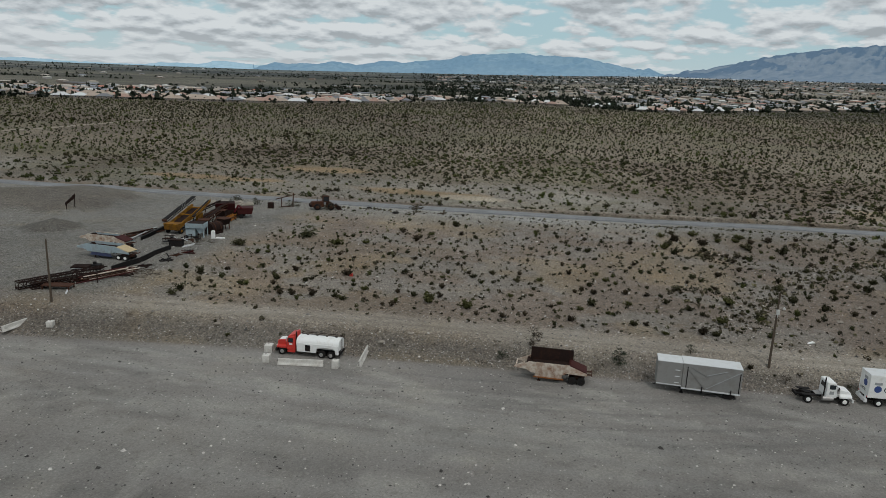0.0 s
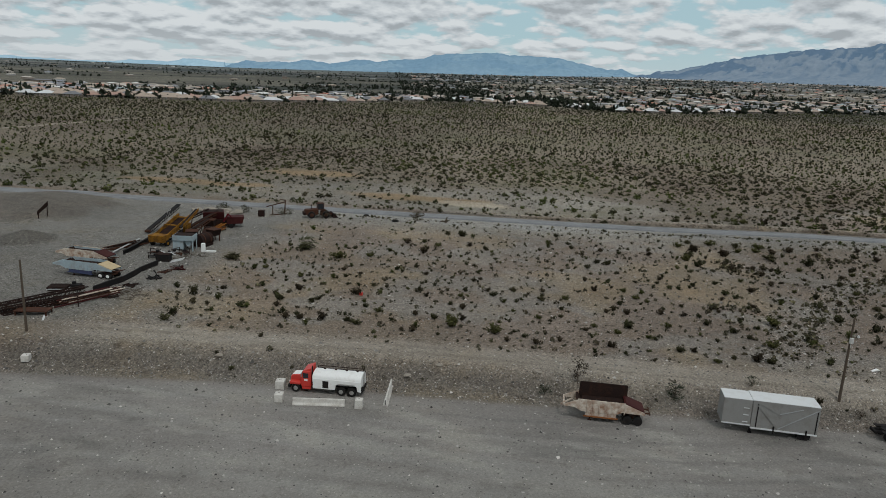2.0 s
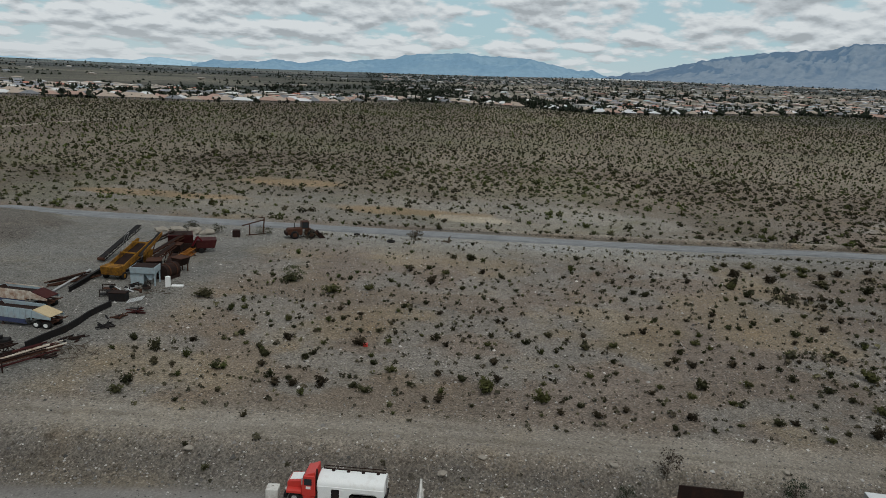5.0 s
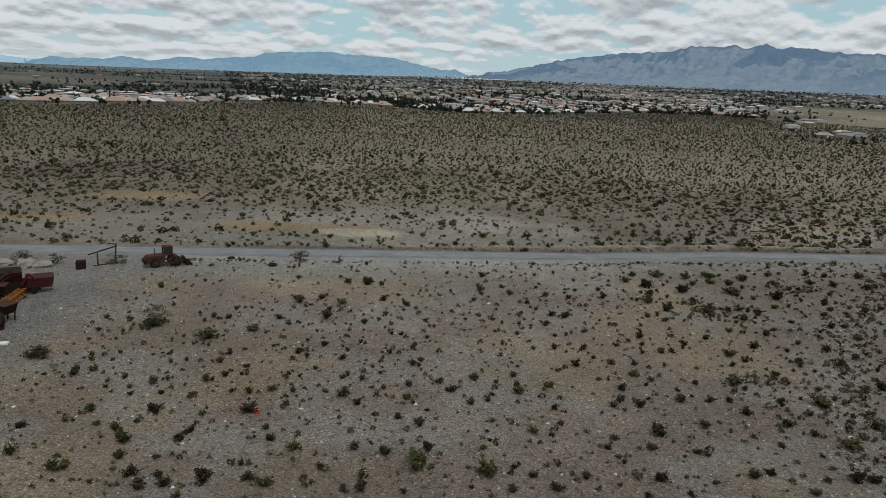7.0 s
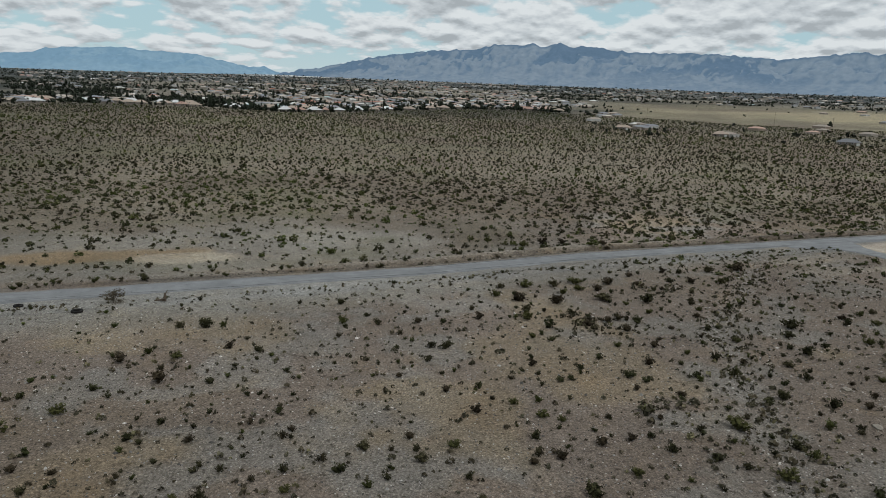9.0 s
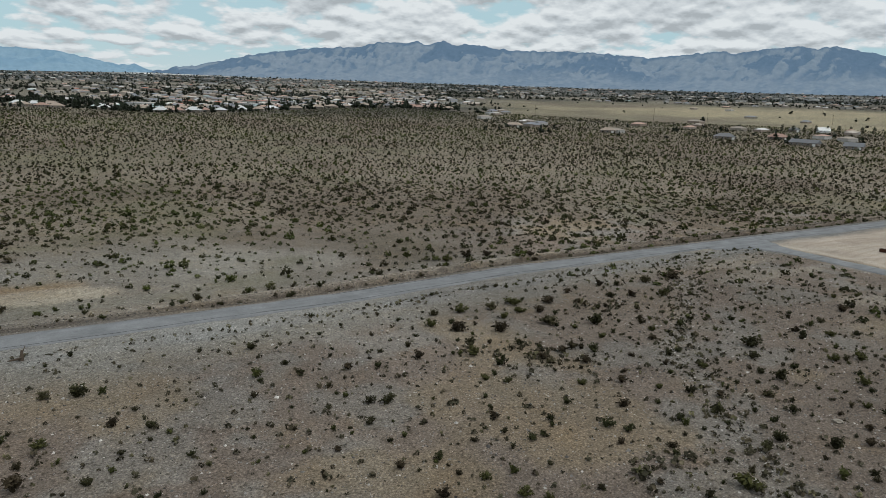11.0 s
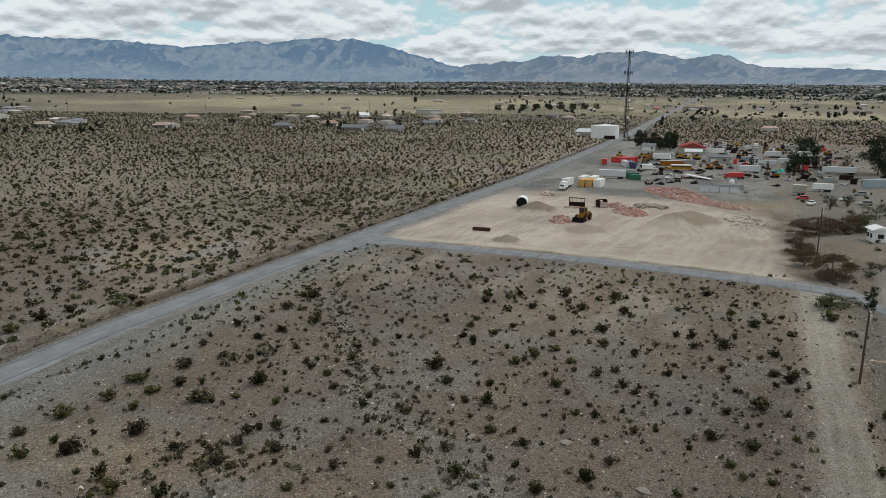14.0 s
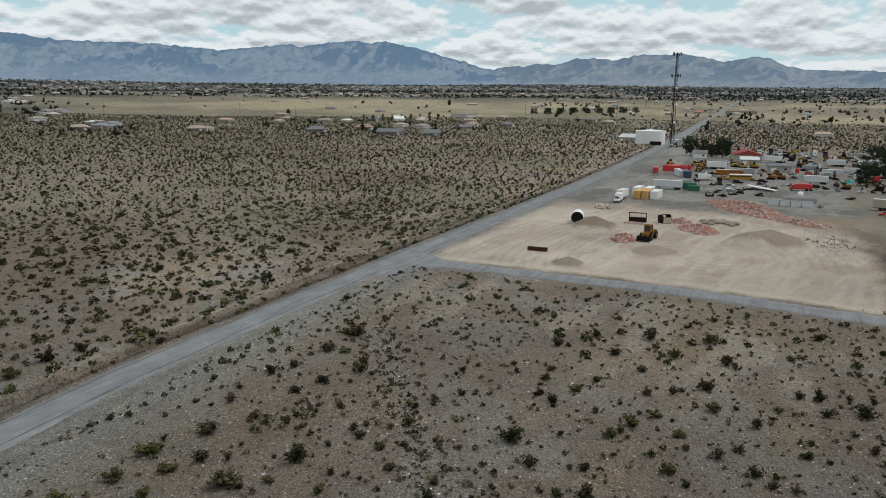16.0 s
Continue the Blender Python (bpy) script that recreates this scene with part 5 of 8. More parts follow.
def barrier(x, y, turn, length, z=PAD, tilt=0, lean=0, label="chipped white concrete road barrier on gravel"):
    t = thing("road_barrier", x, y, turn, label, "barrier", "concrete barriers", z, tilt, lean)
    h = length / 2
    part("wall", cross_prism([(-0.3, 0), (0.3, 0), (0.3, 0.1), (0.15, 0.32), (0.09, 0.81), (-0.09, 0.81), (-0.15, 0.32), (-0.3, 0.1)], -h, h), CONCRETE, t, bevel=0.025)
    for s in (-1, 1):
        part("end_slot", box(s * h - 0.04, s * h + 0.006, -0.04, 0.04, 0.2, 0.75), BLACK, t)


barrier(-30.7, 78.6, 8, 2.95)
barrier(-27.9, 79.0, 8, 2.95)
barrier(-22.2, 82.9, 94, 5.8)
barrier(-70.9, 80.7, 80, 4.6, PAD + 0.5, 0, 0)
barrier(-72.3, 75.5, 77, 5.6)


def block(x, y, turn, s, h, z=PAD):
    t = thing("concrete_block", x, y, turn, "square pale concrete block standing on gravel", "concrete block", "concrete blocks", z)
    part("body", box(-s / 2, s / 2, -s / 2, s / 2, 0, h), CONCRETE, t, bevel=0.04)
    part("lifting_loop", [tube((-0.09, 0, h - 0.02), (-0.09, 0, h + 0.1), 0.015, seg=6), tube((0.09, 0, h - 0.02), (0.09, 0, h + 0.1), 0.015, seg=6), tube((-0.1, 0, h + 0.1), (0.1, 0, h + 0.1), 0.015, seg=6)], RUST, t)


block(-34.9, 82.2, 5, 1.05, 1.0)
block(-33.9, 78.9, 8, 0.95, 0.95)
block(-24.8, 79.1, 4, 0.85, 1.05)
block(-66.4, 81.6, 15, 0.9, 0.8, None)


def belly_dump(x, y, turn, label, paint, tail, board, z, length=1.0, inner=None):
    t = thing("belly_dump_trailer", x, y, turn, label, "trailer", "bottom-dump trailers", z)
    t.scale = (length, 1, 1)
    side = [(-4.4, 1.75), (-2.9, 2.4), (2.2, 2.4), (4.3, 1.6), (4.3, 1.35), (1.9, 1.4), (1.2, 1.1), (-2.4, 1.1), (-3.2, 1.5), (-4.4, 1.55)]
    hop = part("hopper", prism(side, -1.25, -1.15), paint, t)
    part("far_side", prism(side, 1.15, 1.25), inner or paint, hop)
    part("nose_slope", prism([(-3.1, 2.25), (-2.95, 2.3), (-1.9, 1.1), (-2.1, 1.05)], -1.15, 1.15), DARKRUST, hop)
    part("tail_slope", prism([(4.2, 1.66), (4.28, 1.74), (2.3, 2.46), (2.1, 2.36)], -1.14, 1.14), tail, hop, "sloping tail sheet")
    part("floor_doors", prism([(-2.1, 1.1), (2.2, 1.2), (2.2, 1.28), (-2.1, 1.2)], -1.14, 1.14), DARKRUST, hop)
    part("heap_inside", prism([(-2.6, 1.6), (2.3, 1.6), (2.1, 2.1), (-2.4, 2.0)], -1.13, 1.13), DARKRUST, hop)
    if board:
        part("raised_board", prism([(-2.75, 1.5), (2.6, 1.5), (2.55, 2.4 + board), (-2.7, 2.4 + board)], 1.0, 1.12), DARKRUST, t, "tall dark rusty side board")
    for i in range(8):
        part("side_rib", beam((-2.7 + i * 0.7, -1.28, 2.38), (-2.5 + i * 0.66, -1.28, 1.15), 0.08), paint, hop)
    part("top_rail", [beam((-2.9, -1.2, 2.43), (2.2, -1.2, 2.43), 0.12), beam((-2.9, 1.2, 2.43), (2.2, 1.2, 2.43), 0.12)], paint, hop)
    for s in (-1, 1):
        part("gate_beam", box(-2.0, 1.3, min(s * 1.2, s * 1.05), max(s * 1.2, s * 1.05), 0.62, 1.12), DIRTYWHITE if board else NAVY, t, "steel gate beam")
    part("gate_rod", beam((-2.2, -1.2, 0.58), (1.5, -1.2, 0.56), 0.14), GATERUST if board else NAVY, t)
    part("drawbar", [beam((-3.4, -0.9, 1.55), (-4.7, 0, 1.15), 0.14), beam((-3.4, 0.9, 1.55), (-4.7, 0, 1.15), 0.14), beam((-4.4, -1.1, 1.7), (-4.4, 1.1, 1.7), 0.16)], paint, t)
    part("landing_leg", [beam((-1.5, -0.9, 1.2), (-1.5, -0.9, 0.05), 0.12), beam((-1.5, 0.9, 1.2), (-1.5, 0.9, 0.05), 0.12), box(-1.7, -1.3, -1.05, -0.75, 0, 0.06), box(-1.7, -1.3, 0.75, 1.05, 0, 0.06)], RUST, t)
    part("tail_frame", [beam((2.0, -0.5, 1.2), (4.9, -0.5, 1.3), 0.14), beam((2.0, 0.5, 1.2), (4.9, 0.5, 1.3), 0.14), beam((4.9, -1.0, 1.35), (4.9, 1.0, 1.35), 0.1), box(2.2, 4.0, -0.7, 0.7, 0.55, 0.8)], RUST, t)
    for s in (-1, 1):
        for wx in (2.55, 3.65):
            wheel(t, wx, s * 0.95, 0.5, 0.5, WHITE if paint is BLUE else BLACK)
    return t


belly_dump(2.2, 82.4, -2, "rusty cream bottom-dump trailer with a raised dark side board", DIRTYWHITE, MAROON, 1.25, PAD)


def box_trailer(x, y, turn):
    t = thing("box_trailer", x, y, turn, "long grey steel box trailer with a stepped front and pale roof", "trailer", z=PAD)
    rear = part("rear_box", box(-1.75, 5.0, -1.3, 1.3, 0.75, 3.95), TRAILERGREY, t, bevel=0.03)
    front = part("front_box", box(-4.7, -1.77, -1.24, 1.24, 1.0, 3.9), TRAILERGREY, t, bevel=0.03)
    part("roof", box(-1.75, 5.0, -1.28, 1.28, 3.953, 4.0), PALEGREY, rear, "pale weathered roof")
    part("roof", box(-4.7, -1.77, -1.22, 1.22, 3.903, 3.95), PALEGREY, front, "pale weathered roof")
    for s in (-1, 1):
        for i in range(9):
            part("panel_seam", box(-1.2 + i * 0.75, -1.17 + i * 0.75, s * 1.3, s * 1.312, 0.95, 3.85), TRAILERGREY, rear)
        part("brace", [beam((1.0, s * 1.325, 2.7), (3.3, s * 1.325, 3.55), 0.08, 0.08)], GREY, rear)
        part("brace", [beam((1.0, s * 1.325, 1.0), (4.8, s * 1.325, 3.6), 0.08, 0.08)], GREY, rear)
        part("brace", [beam((1.0, s * 1.325, 1.0), (-1.4, s * 1.325, 3.6), 0.07, 0.07)], TRAILERGREY, rear)
        part("brace", [beam((1.0, s * 1.325, 2.7), (-0.9, s * 1.325, 3.65), 0.07, 0.07)], TRAILERGREY, rear)
        part("door_post", box(-1.25, -1.15, s * 1.3, s * 1.34, 0.9, 3.6), BLACK, rear)
        part("door_post", box(4.72, 4.82, s * 1.3, s * 1.34, 0.9, 3.6), BLACK, rear)
        part("skirt_rail", box(-1.75, 5.0, s * 1.3, s * 1.35, 0.72, 0.9), PALEGREY, rear)
        part("hook", beam((0.6, s * 1.36, 1.25), (0.6, s * 1.36, 0.45), 0.12), BLACK, rear)
        part("hook", beam((3.9, s * 1.36, 1.25), (3.9, s * 1.36, 0.45), 0.12), BLACK, rear)
        for i in range(3):
            part("rung", box(-2.6, -2.05, s * 1.24, s * 1.3, 1.35 + i * 0.8, 1.43 + i * 0.8), PALEGREY, front)
        part("skirt_rail", box(-4.7, -1.77, s * 1.24, s * 1.28, 0.97, 1.1), PALEGREY, front)
        for wx in (3.55, 4.0):
            wheel(t, wx, s * 0.95, 0.45, 0.45, BLACK)
        part("landing_leg", [box(-1.7, -1.5, s * 0.8 - 0.1, s * 0.8 + 0.1, 0.06, 0.9), box(-1.8, -1.4, s * 0.8 - 0.2, s * 0.8 + 0.2, 0, 0.06)], BLACK, t)
    part("underframe", [box(-1.6, 4.9, -0.6, 0.6, 0.55, 0.76), box(-4.5, -1.8, -0.5, 0.5, 0.8, 1.0)], BLACK, t)


box_trailer(19.6, 82.9, -4.5)


def tractor(x, y, turn, z=None, paint=None, label="white conventional semi tractor with a bare black frame"):
    t = thing("semi_tractor", x, y, turn, label, "truck", z=z)
    paint = paint or WHITE
    part("frame", [box(-3.3, 3.0, -0.45, -0.3, 0.72, 0.98), box(-3.3, 3.0, 0.3, 0.45, 0.72, 0.98), box(-3.3, -3.1, -0.6, 0.6, 0.7, 1.0)], BLACK, t)
    part("fifth_wheel", [tube((-1.9, 0, 1.0), (-1.9, 0, 1.14), 0.5, seg=16), box(-2.4, -1.4, -0.45, 0.45, 0.95, 1.02)], BLACK, t)
    part("deck_plate", box(-0.95, -0.1, -0.5, 0.5, 0.98, 1.04), STEEL, t)
    cab = part("cab", prism([(-0.05, 0.85), (1.25, 0.85), (1.25, 1.95), (1.02, 2.75), (0.0, 2.8)], -1.05, 1.05), paint, t, bevel=0.08)
    part("windscreen", prism([(1.27, 1.98), (1.29, 1.98), (1.09, 2.65), (1.07, 2.65)], -0.9, 0.9), GLASS, cab)
    part("rear_window", box(-0.065, -0.04, -0.55, 0.55, 1.95, 2.5), GLASS, cab)
    hood = part("hood", prism([(1.2, 0.9), (2.9, 0.9), (3.0, 1.35), (2.75, 1.72), (1.2, 1.98)], -0.75, 0.75), paint, t, bevel=0.09)
    part("grille", box(2.97, 3.03, -0.5, 0.5, 0.95, 1.45), STEEL, hood)
    part("bumper", box(3.02, 3.2, -1.15, 1.15, 0.45, 0.82), paint, t, bevel=0.03)
    for s in (-1, 1):
        part("side_window", box(0.3, 1.0, s * 1.045, s * 1.065, 1.95, 2.5), GLASS, cab)
        part("door_badge", box(0.35, 0.85, s * 1.05, s * 1.06, 1.3, 1.7), GREY, cab)
        part("fender", cross_prism([(s * 0.7, 1.0), (s * 1.15, 0.9), (s * 1.15, 1.15), (s * 0.7, 1.38)], 1.55, 2.98), paint, t, bevel=0.05)
        part("headlight", box(2.97, 3.04, s * 0.95 - 0.13, s * 0.95 + 0.13, 0.95, 1.12), GLASS, t)
        part("mirror", [box(1.2, 1.27, s * 1.3 - 0.07, s * 1.3 + 0.07, 1.9, 2.35), beam((1.15, s * 1.03, 2.3), (1.22, s * 1.3, 2.3), 0.03)], BLACK, cab)
        part("fuel_tank", tube((-0.3, s * 0.85, 0.7), (0.9, s * 0.85, 0.7), 0.3, seg=14), STEEL, t, smooth=True)
        part("mudguard", box(-2.7, -1.1, s * 0.92 - 0.28, s * 0.92 + 0.28, 1.06, 1.1), BLACK, t)
        wheel(t, 2.2, s * 1.0, 0.5, 0.28, WHITE)
        wheel(t, -1.95, s * 0.9, 0.5, 0.5, WHITE)
    part("exhaust_stack", [tube((-0.2, -0.85, 0.9), (-0.2, -0.85, 3.35), 0.08)], BLACK, t)
    part("air_cleaner", [tube((1.35, -0.95, 1.5), (1.35, -0.95, 2.1), 0.17, seg=12)], STEEL, t)
    return t


tractor(34.6, 84.0, 2, PAD)


def box_truck(x, y, turn):
    t = thing("box_truck", x, y, turn, "white box truck with a blue round emblem and black lettering", "truck", z=PAD)
    body = part("cargo_box", box(-3.6, 2.2, -1.2, 1.2, 1.15, 4.0), WHITE, t, bevel=0.03)
    part("roof", box(-3.6, 2.2, -1.17, 1.17, 4.003, 4.04), PALEGREY, body)
    cab = part("cab", prism([(2.3, 0.7), (4.0, 0.7), (4.1, 1.6), (3.5, 1.8), (3.2, 2.6), (2.3, 2.65)], -1.05, 1.05), WHITE, t, bevel=0.07)
    part("windscreen", prism([(3.54, 1.82), (3.57, 1.82), (3.27, 2.55), (3.24, 2.55)], -0.9, 0.9), GLASS, cab)
    part("frame", [box(-3.6, 4.0, -0.45, 0.45, 0.7, 0.95)], BLACK, t)
    part("rear_bumper", [box(-3.85, -3.55, -1.15, 1.15, 0.55, 0.95), box(-3.75, -3.6, -0.9, -0.7, 0.55, 1.2), box(-3.75, -3.6, 0.7, 0.9, 0.55, 1.2)], WHITE, t)
    part("emblem", tube((-2.6, -1.2, 2.3), (-2.6, -1.225, 2.3), 0.42, seg=20), PRINT, body, "round blue emblem")
    part("emblem_mane", [beam((-3.05, -1.215, 3.0), (-2.6, -1.215, 2.95), 0.02, 0.3), beam((-2.6, -1.215, 2.95), (-2.2, -1.215, 3.0), 0.02, 0.3)], GREY, body)
    part("emblem", tube((-3.6, -0.2, 2.75), (-3.62, -0.2, 2.75), 0.42, seg=20), PRINT, body, "round blue emblem")
    part("emblem_mane", [box(-3.615, -3.6, -0.6, 0.2, 3.2, 3.55)], GREY, body)
    for body_text, px, pz, size, turned in (("T", -1.95, 2.75, 0.95, 0), ("C", -1.95, 1.95, 0.95, 0), ("LOCAL", -3.605, 1.75, 0.42, 1)):
        cu = bpy.data.curves.new("lettering", "FONT")
        cu.body, cu.size, cu.extrude = body_text, size, 0.006
        cu.materials.append(BLACK)
        me = bpy.data.objects.new("tmp", cu)
        scene.collection.objects.link(me)
        mesh = bpy.data.meshes.new_from_object(me.evaluated_get(bpy.context.evaluated_depsgraph_get()))
        bpy.data.objects.remove(me)
        ob = new("lettering", mesh)
        ob.parent = body
        ob.matrix_local = pose(px, -1.212, pz, 90, 0, 0) if not turned else pose(-3.612, 0.85, pz, 90, 0, -90)
    for s in (-1, 1):
        wheel(t, -2.2, s * 0.92, 0.48, 0.45, WHITE)
        wheel(t, 3.2, s * 0.95, 0.48, 0.28, WHITE)
        part("tail_light", box(-3.63, -3.6, s * 1.0 - 0.08, s * 1.0 + 0.08, 1.2, 1.32), RED, t)
        part("side_window", box(2.5, 3.1, s * 1.045, s * 1.06, 1.85, 2.4), GLASS, cab)


box_truck(43.0, 84.8, 2)


def utility_pole(x, y, height, lean=0.0, box_on=True, z=None, arms=0, at=None):
    t = thing("utility_pole", x, y, 0, "weathered wooden utility pole" + (" with a grey meter box" if box_on else ""), "pole", "utility poles", z, 0, lean)
    part("shaft", [tube((0, 0, -0.3), (0, 0, height), 0.17, 0.11, 10)], POLEWOOD, t, smooth=True)
    if box_on:
        top, height = height, at or height
        part("meter_box", [box(-0.2, 0.2, -0.36, -0.14, height - 1.1, height - 0.45), tube((0, -0.25, height - 1.6), (0, -0.25, height - 1.1), 0.03)], LAMP, t, bevel=0.02)
        part("yard_light", [beam((0, 0, height - 0.3), (0.7, -0.2, height - 0.15), 0.04), tube((0.7, -0.2, height - 0.35), (0.7, -0.2, height - 0.12), 0.16, 0.1)], LAMP, t)
    if box_on:
        height = top
    for i in range(arms):
        part("crossarm", box(-1.2, 1.2, -0.06, 0.06, height - 0.6 - i * 0.9, height - 0.48 - i * 0.9), POLEWOOD, t)
        for k in (-1.05, -0.4, 0.4, 1.05):
            part("insulator", tube((k, 0, height - 0.48 - i * 0.9), (k, 0, height - 0.3 - i * 0.9), 0.05, seg=6), GREY, t)
    return t


utility_pole(29.7, 88.8, 10.0, at=8.3)
utility_pole(-69.8, 86.4, 9.4, 0, False)


def white_tank_trailer(x, y, turn):
    t = thing("tank_trailer", x, y, turn, "white round tank trailer with planks on its top", "trailer", z=float(land(x, y)) - 0.02)
    part("tank", tube((-3.6, 0, 1.75), (3.6, 0, 1.75), 0.85, seg=22), WHITE, t, bevel=0.0, smooth=True)
    part("planks", [box(-3.2, 3.0, -0.42 + i * 0.28, -0.2 + i * 0.28, 2.6, 2.66) for i in range(3)], PLANK, t)
    part("tool_box", box(-2.6, -1.2, -1.2, -0.75, 0.7, 1.4), WHITE, t, bevel=0.03)
    part("frame", [box(-3.6, 3.8, -0.45, 0.45, 0.75, 0.95), beam((3.8, 0, 0.85), (5.0, 0, 0.75), 0.14)], BLACK, t)
    for s in (-1, 1):
        part("fender", box(-3.4, -1.8, s * 0.95 - 0.28, s * 0.95 + 0.28, 1.0, 1.08), WHITE, t)
        wheel(t, -2.6, s * 0.95, 0.48, 0.4)


white_tank_trailer(69.6, 82.4, 178)
t = thing("flat_trailer", -61.6, 61.2, 4, "low white flat trailer standing on gravel", "trailer", z=PAD)
part("deck", box(-2.6, 2.6, -1.1, 1.1, 0.75, 1.0), WHITE, t, bevel=0.04)
part("frame", [box(-2.5, 2.5, -0.6, 0.6, 0.55, 0.75), beam((-2.5, 0, 0.65), (-3.6, 0, 0.5), 0.1)], BLACK, t)
for s in (-1, 1):
    wheel(t, 0.9, s * 1.0, 0.36, 0.22)
utility_pole(82.3, 87.4, 9.5, 0, True)


# ---- the scrap lot ----
def lattice(p0, p1, w, h, bars, r=0.05):
    """An open girder of four long rails and cross bars."""
    a, b = Vector(p0), Vector(p1)
    d = (b - a).normalized()
    s = d.cross(Vector((0, 0, 1))).normalized() * (w / 2)
    u = s.cross(d).normalized() * (h / 2)
    out, n = [], bars
    corners = [s + u, s - u, -s - u, -s + u]
    for c in corners:
        out.append(beam(a + c, b + c, r * 2))
    for i in range(n):
        q0, q1 = a.lerp(b, i / n), a.lerp(b, (i + 1) / n)
        for k in range(4):
            out.append(beam(q0 + corners[k], q1 + corners[(k + 1) % 4], r * 1.2))
            out.append(beam(q0 + corners[k], q0 + corners[(k + 1) % 4], r * 1.2))
    return out


def scrap_lot():
    t = thing("steel_girder", -75.3, 96.8, 62, "long dark rusty conveyor girder lying on the ground", "scrap steel", "scrap girders")
    part("girder", lattice((-7.2, 0, 0.65), (6.6, 0, 0.65), 1.1, 1.1, 12, 0.07), DARKRUST, t)
    part("belt_pan", box(-6.8, 6.2, -0.4, 0.4, 0.95, 1.02), DARKRUST, t)
    t = thing("steel_girder", -73.6, 96.2, 57, "long dark rusty conveyor girder lying on the ground", "scrap steel", "scrap girders")
    part("girder", lattice((-6, 0, 0.5), (5, 0, 0.5), 0.9, 0.9, 10, 0.07), DARKRUST, t)
    t = thing("pipe_stack", -70.7, 100.4, 60, "heap of maroon and rusty steel pipes and bars", "scrap steel")
    r = np.random.default_rng(5)
    for i in range(26):
        y, z, l = r.uniform(-1.9, 1.9), 0.1 + 0.22 * int(i / 7), r.uniform(3, 5)
        o = r.uniform(-0.8, 0.8)
        part("pipe", tube((-l + o, y, z), (l + o, y + r.uniform(-0.5, 0.5), z + r.uniform(0, 0.15)), r.uniform(0.06, 0.12), seg=8), (MAROON, RUST, DARKRUST, DIRTYWHITE)[i % 4], t)
    t = thing("steel_bench", -73.4, 92.6, 10, "low rusty steel platform on legs", "scrap steel")
    part("platform", box(-2.2, 2.2, -0.9, 0.9, 0.55, 0.68), RUST, t)
    for i, j in ((-2, -0.8), (2, -0.8), (-2, 0.8), (2, 0.8)):
        part("leg", box(i - 0.08, i + 0.08, j - 0.08, j + 0.08, 0, 0.55), RUST, t)
    t = thing("steel_rack", -70.9, 96.0, 20, "rusty steel frame standing among the girders", "scrap steel")
    part("rack_frame", [beam((-1.5, 0, 0), (-1.5, 0, 1.6), 0.12), beam((1.5, 0, 0), (1.5, 0, 1.6), 0.12), beam((-1.6, 0, 1.6), (1.6, 0, 1.6), 0.14), beam((-1.5, 1.2, 0), (-1.5, 0, 1.5), 0.1)], DARKRUST, t)
    t = thing("plank_on_ground", -71.2, 91.6, 120, "pale weathered plank lying by the girders", "plank")
    part("board", box(-1.3, 1.3, -0.12, 0.12, 0.0, 0.07), PALEGREY, t)
    t = thing("pallet_heap", -77.3, 103.5, 15, "heap of pallets and dark scrap parts", "scrap")
    for i in range(4):
        m = PALEGREY if i == 1 else DARKRUST
        pal = part("pallet", box(-1.4, -1.25, -1.1, 1.1, i * 0.16, 0.12 + i * 0.16), m, t)
        part("runner", box(1.25, 1.4, -1.1, 1.1, i * 0.16, 0.12 + i * 0.16), m, pal)
        for k in range(7):
            part("slat", box(-1.4, 1.4, -1.1 + k * 0.32, -0.9 + k * 0.32, 0.12 + i * 0.16, 0.16 + i * 0.16), m, pal)
    part("engine_block", [box(1.8, 3.2, -0.6, 0.6, 0, 0.9), tube((2.2, 0, 0.9), (2.2, 0, 1.3), 0.3)], BLACK, t, bevel=0.06)
    t = thing("scrap_bars", -83.4, 131.8, 62, "loose pile of long dark steel bars", "scrap steel")
    for i in range(14):
        y, o, l = r.uniform(-1.6, 1.6), r.uniform(-1.5, 1.5), r.uniform(2.2, 4.5)
        part("bar", beam((-l + o, y, 0.1 + 0.05 * (i % 4)), (l + o, y + r.uniform(-1.2, 1.2), 0.15 + 0.12 * (i % 4)), 0.16), DARKRUST if i % 3 else RUST, t)
    for dx, lab in ((0.0, "long black steel channel lying on gravel"), (-2.0, "long pale steel channel lying on gravel")):
        t = thing("steel_channel", -80.7 + dx, 131.6 + dx * 0.4, 97, lab, "scrap steel", "steel channels")
        part("web", box(-6.3, 6.3, -0.05, 0.05, 0.05, 0.75 if dx == 0 else 0.3), BLACK if dx == 0 else STEEL, t)
        part("flange", box(-6.3, 6.3, -0.22, 0.22, 0.0, 0.06), BLACK if dx == 0 else STEEL, t)
        part("flange", box(-6.3, 6.3, -0.22, 0.22, 0.74 if dx == 0 else 0.3, 0.8 if dx == 0 else 0.36), BLACK if dx == 0 else STEEL, t)

    t = thing("belt_conveyor", -84.6, 149.0, 88, "black inclined belt conveyor on a light frame", "conveyor")
    part("boom", lattice((-6.4, 0, 0.5), (6.2, 0, 3.9), 0.9, 0.5, 13, 0.05), BLACK, t)
    part("belt", [prism([(-6.5, 0.75), (6.3, 4.18), (6.3, 4.26), (-6.5, 0.83)], -0.5, 0.5)], BLACK, t)
    part("tail_drum", tube((-6.5, -0.55, 0.6), (-6.5, 0.55, 0.6), 0.28), RUST, t)
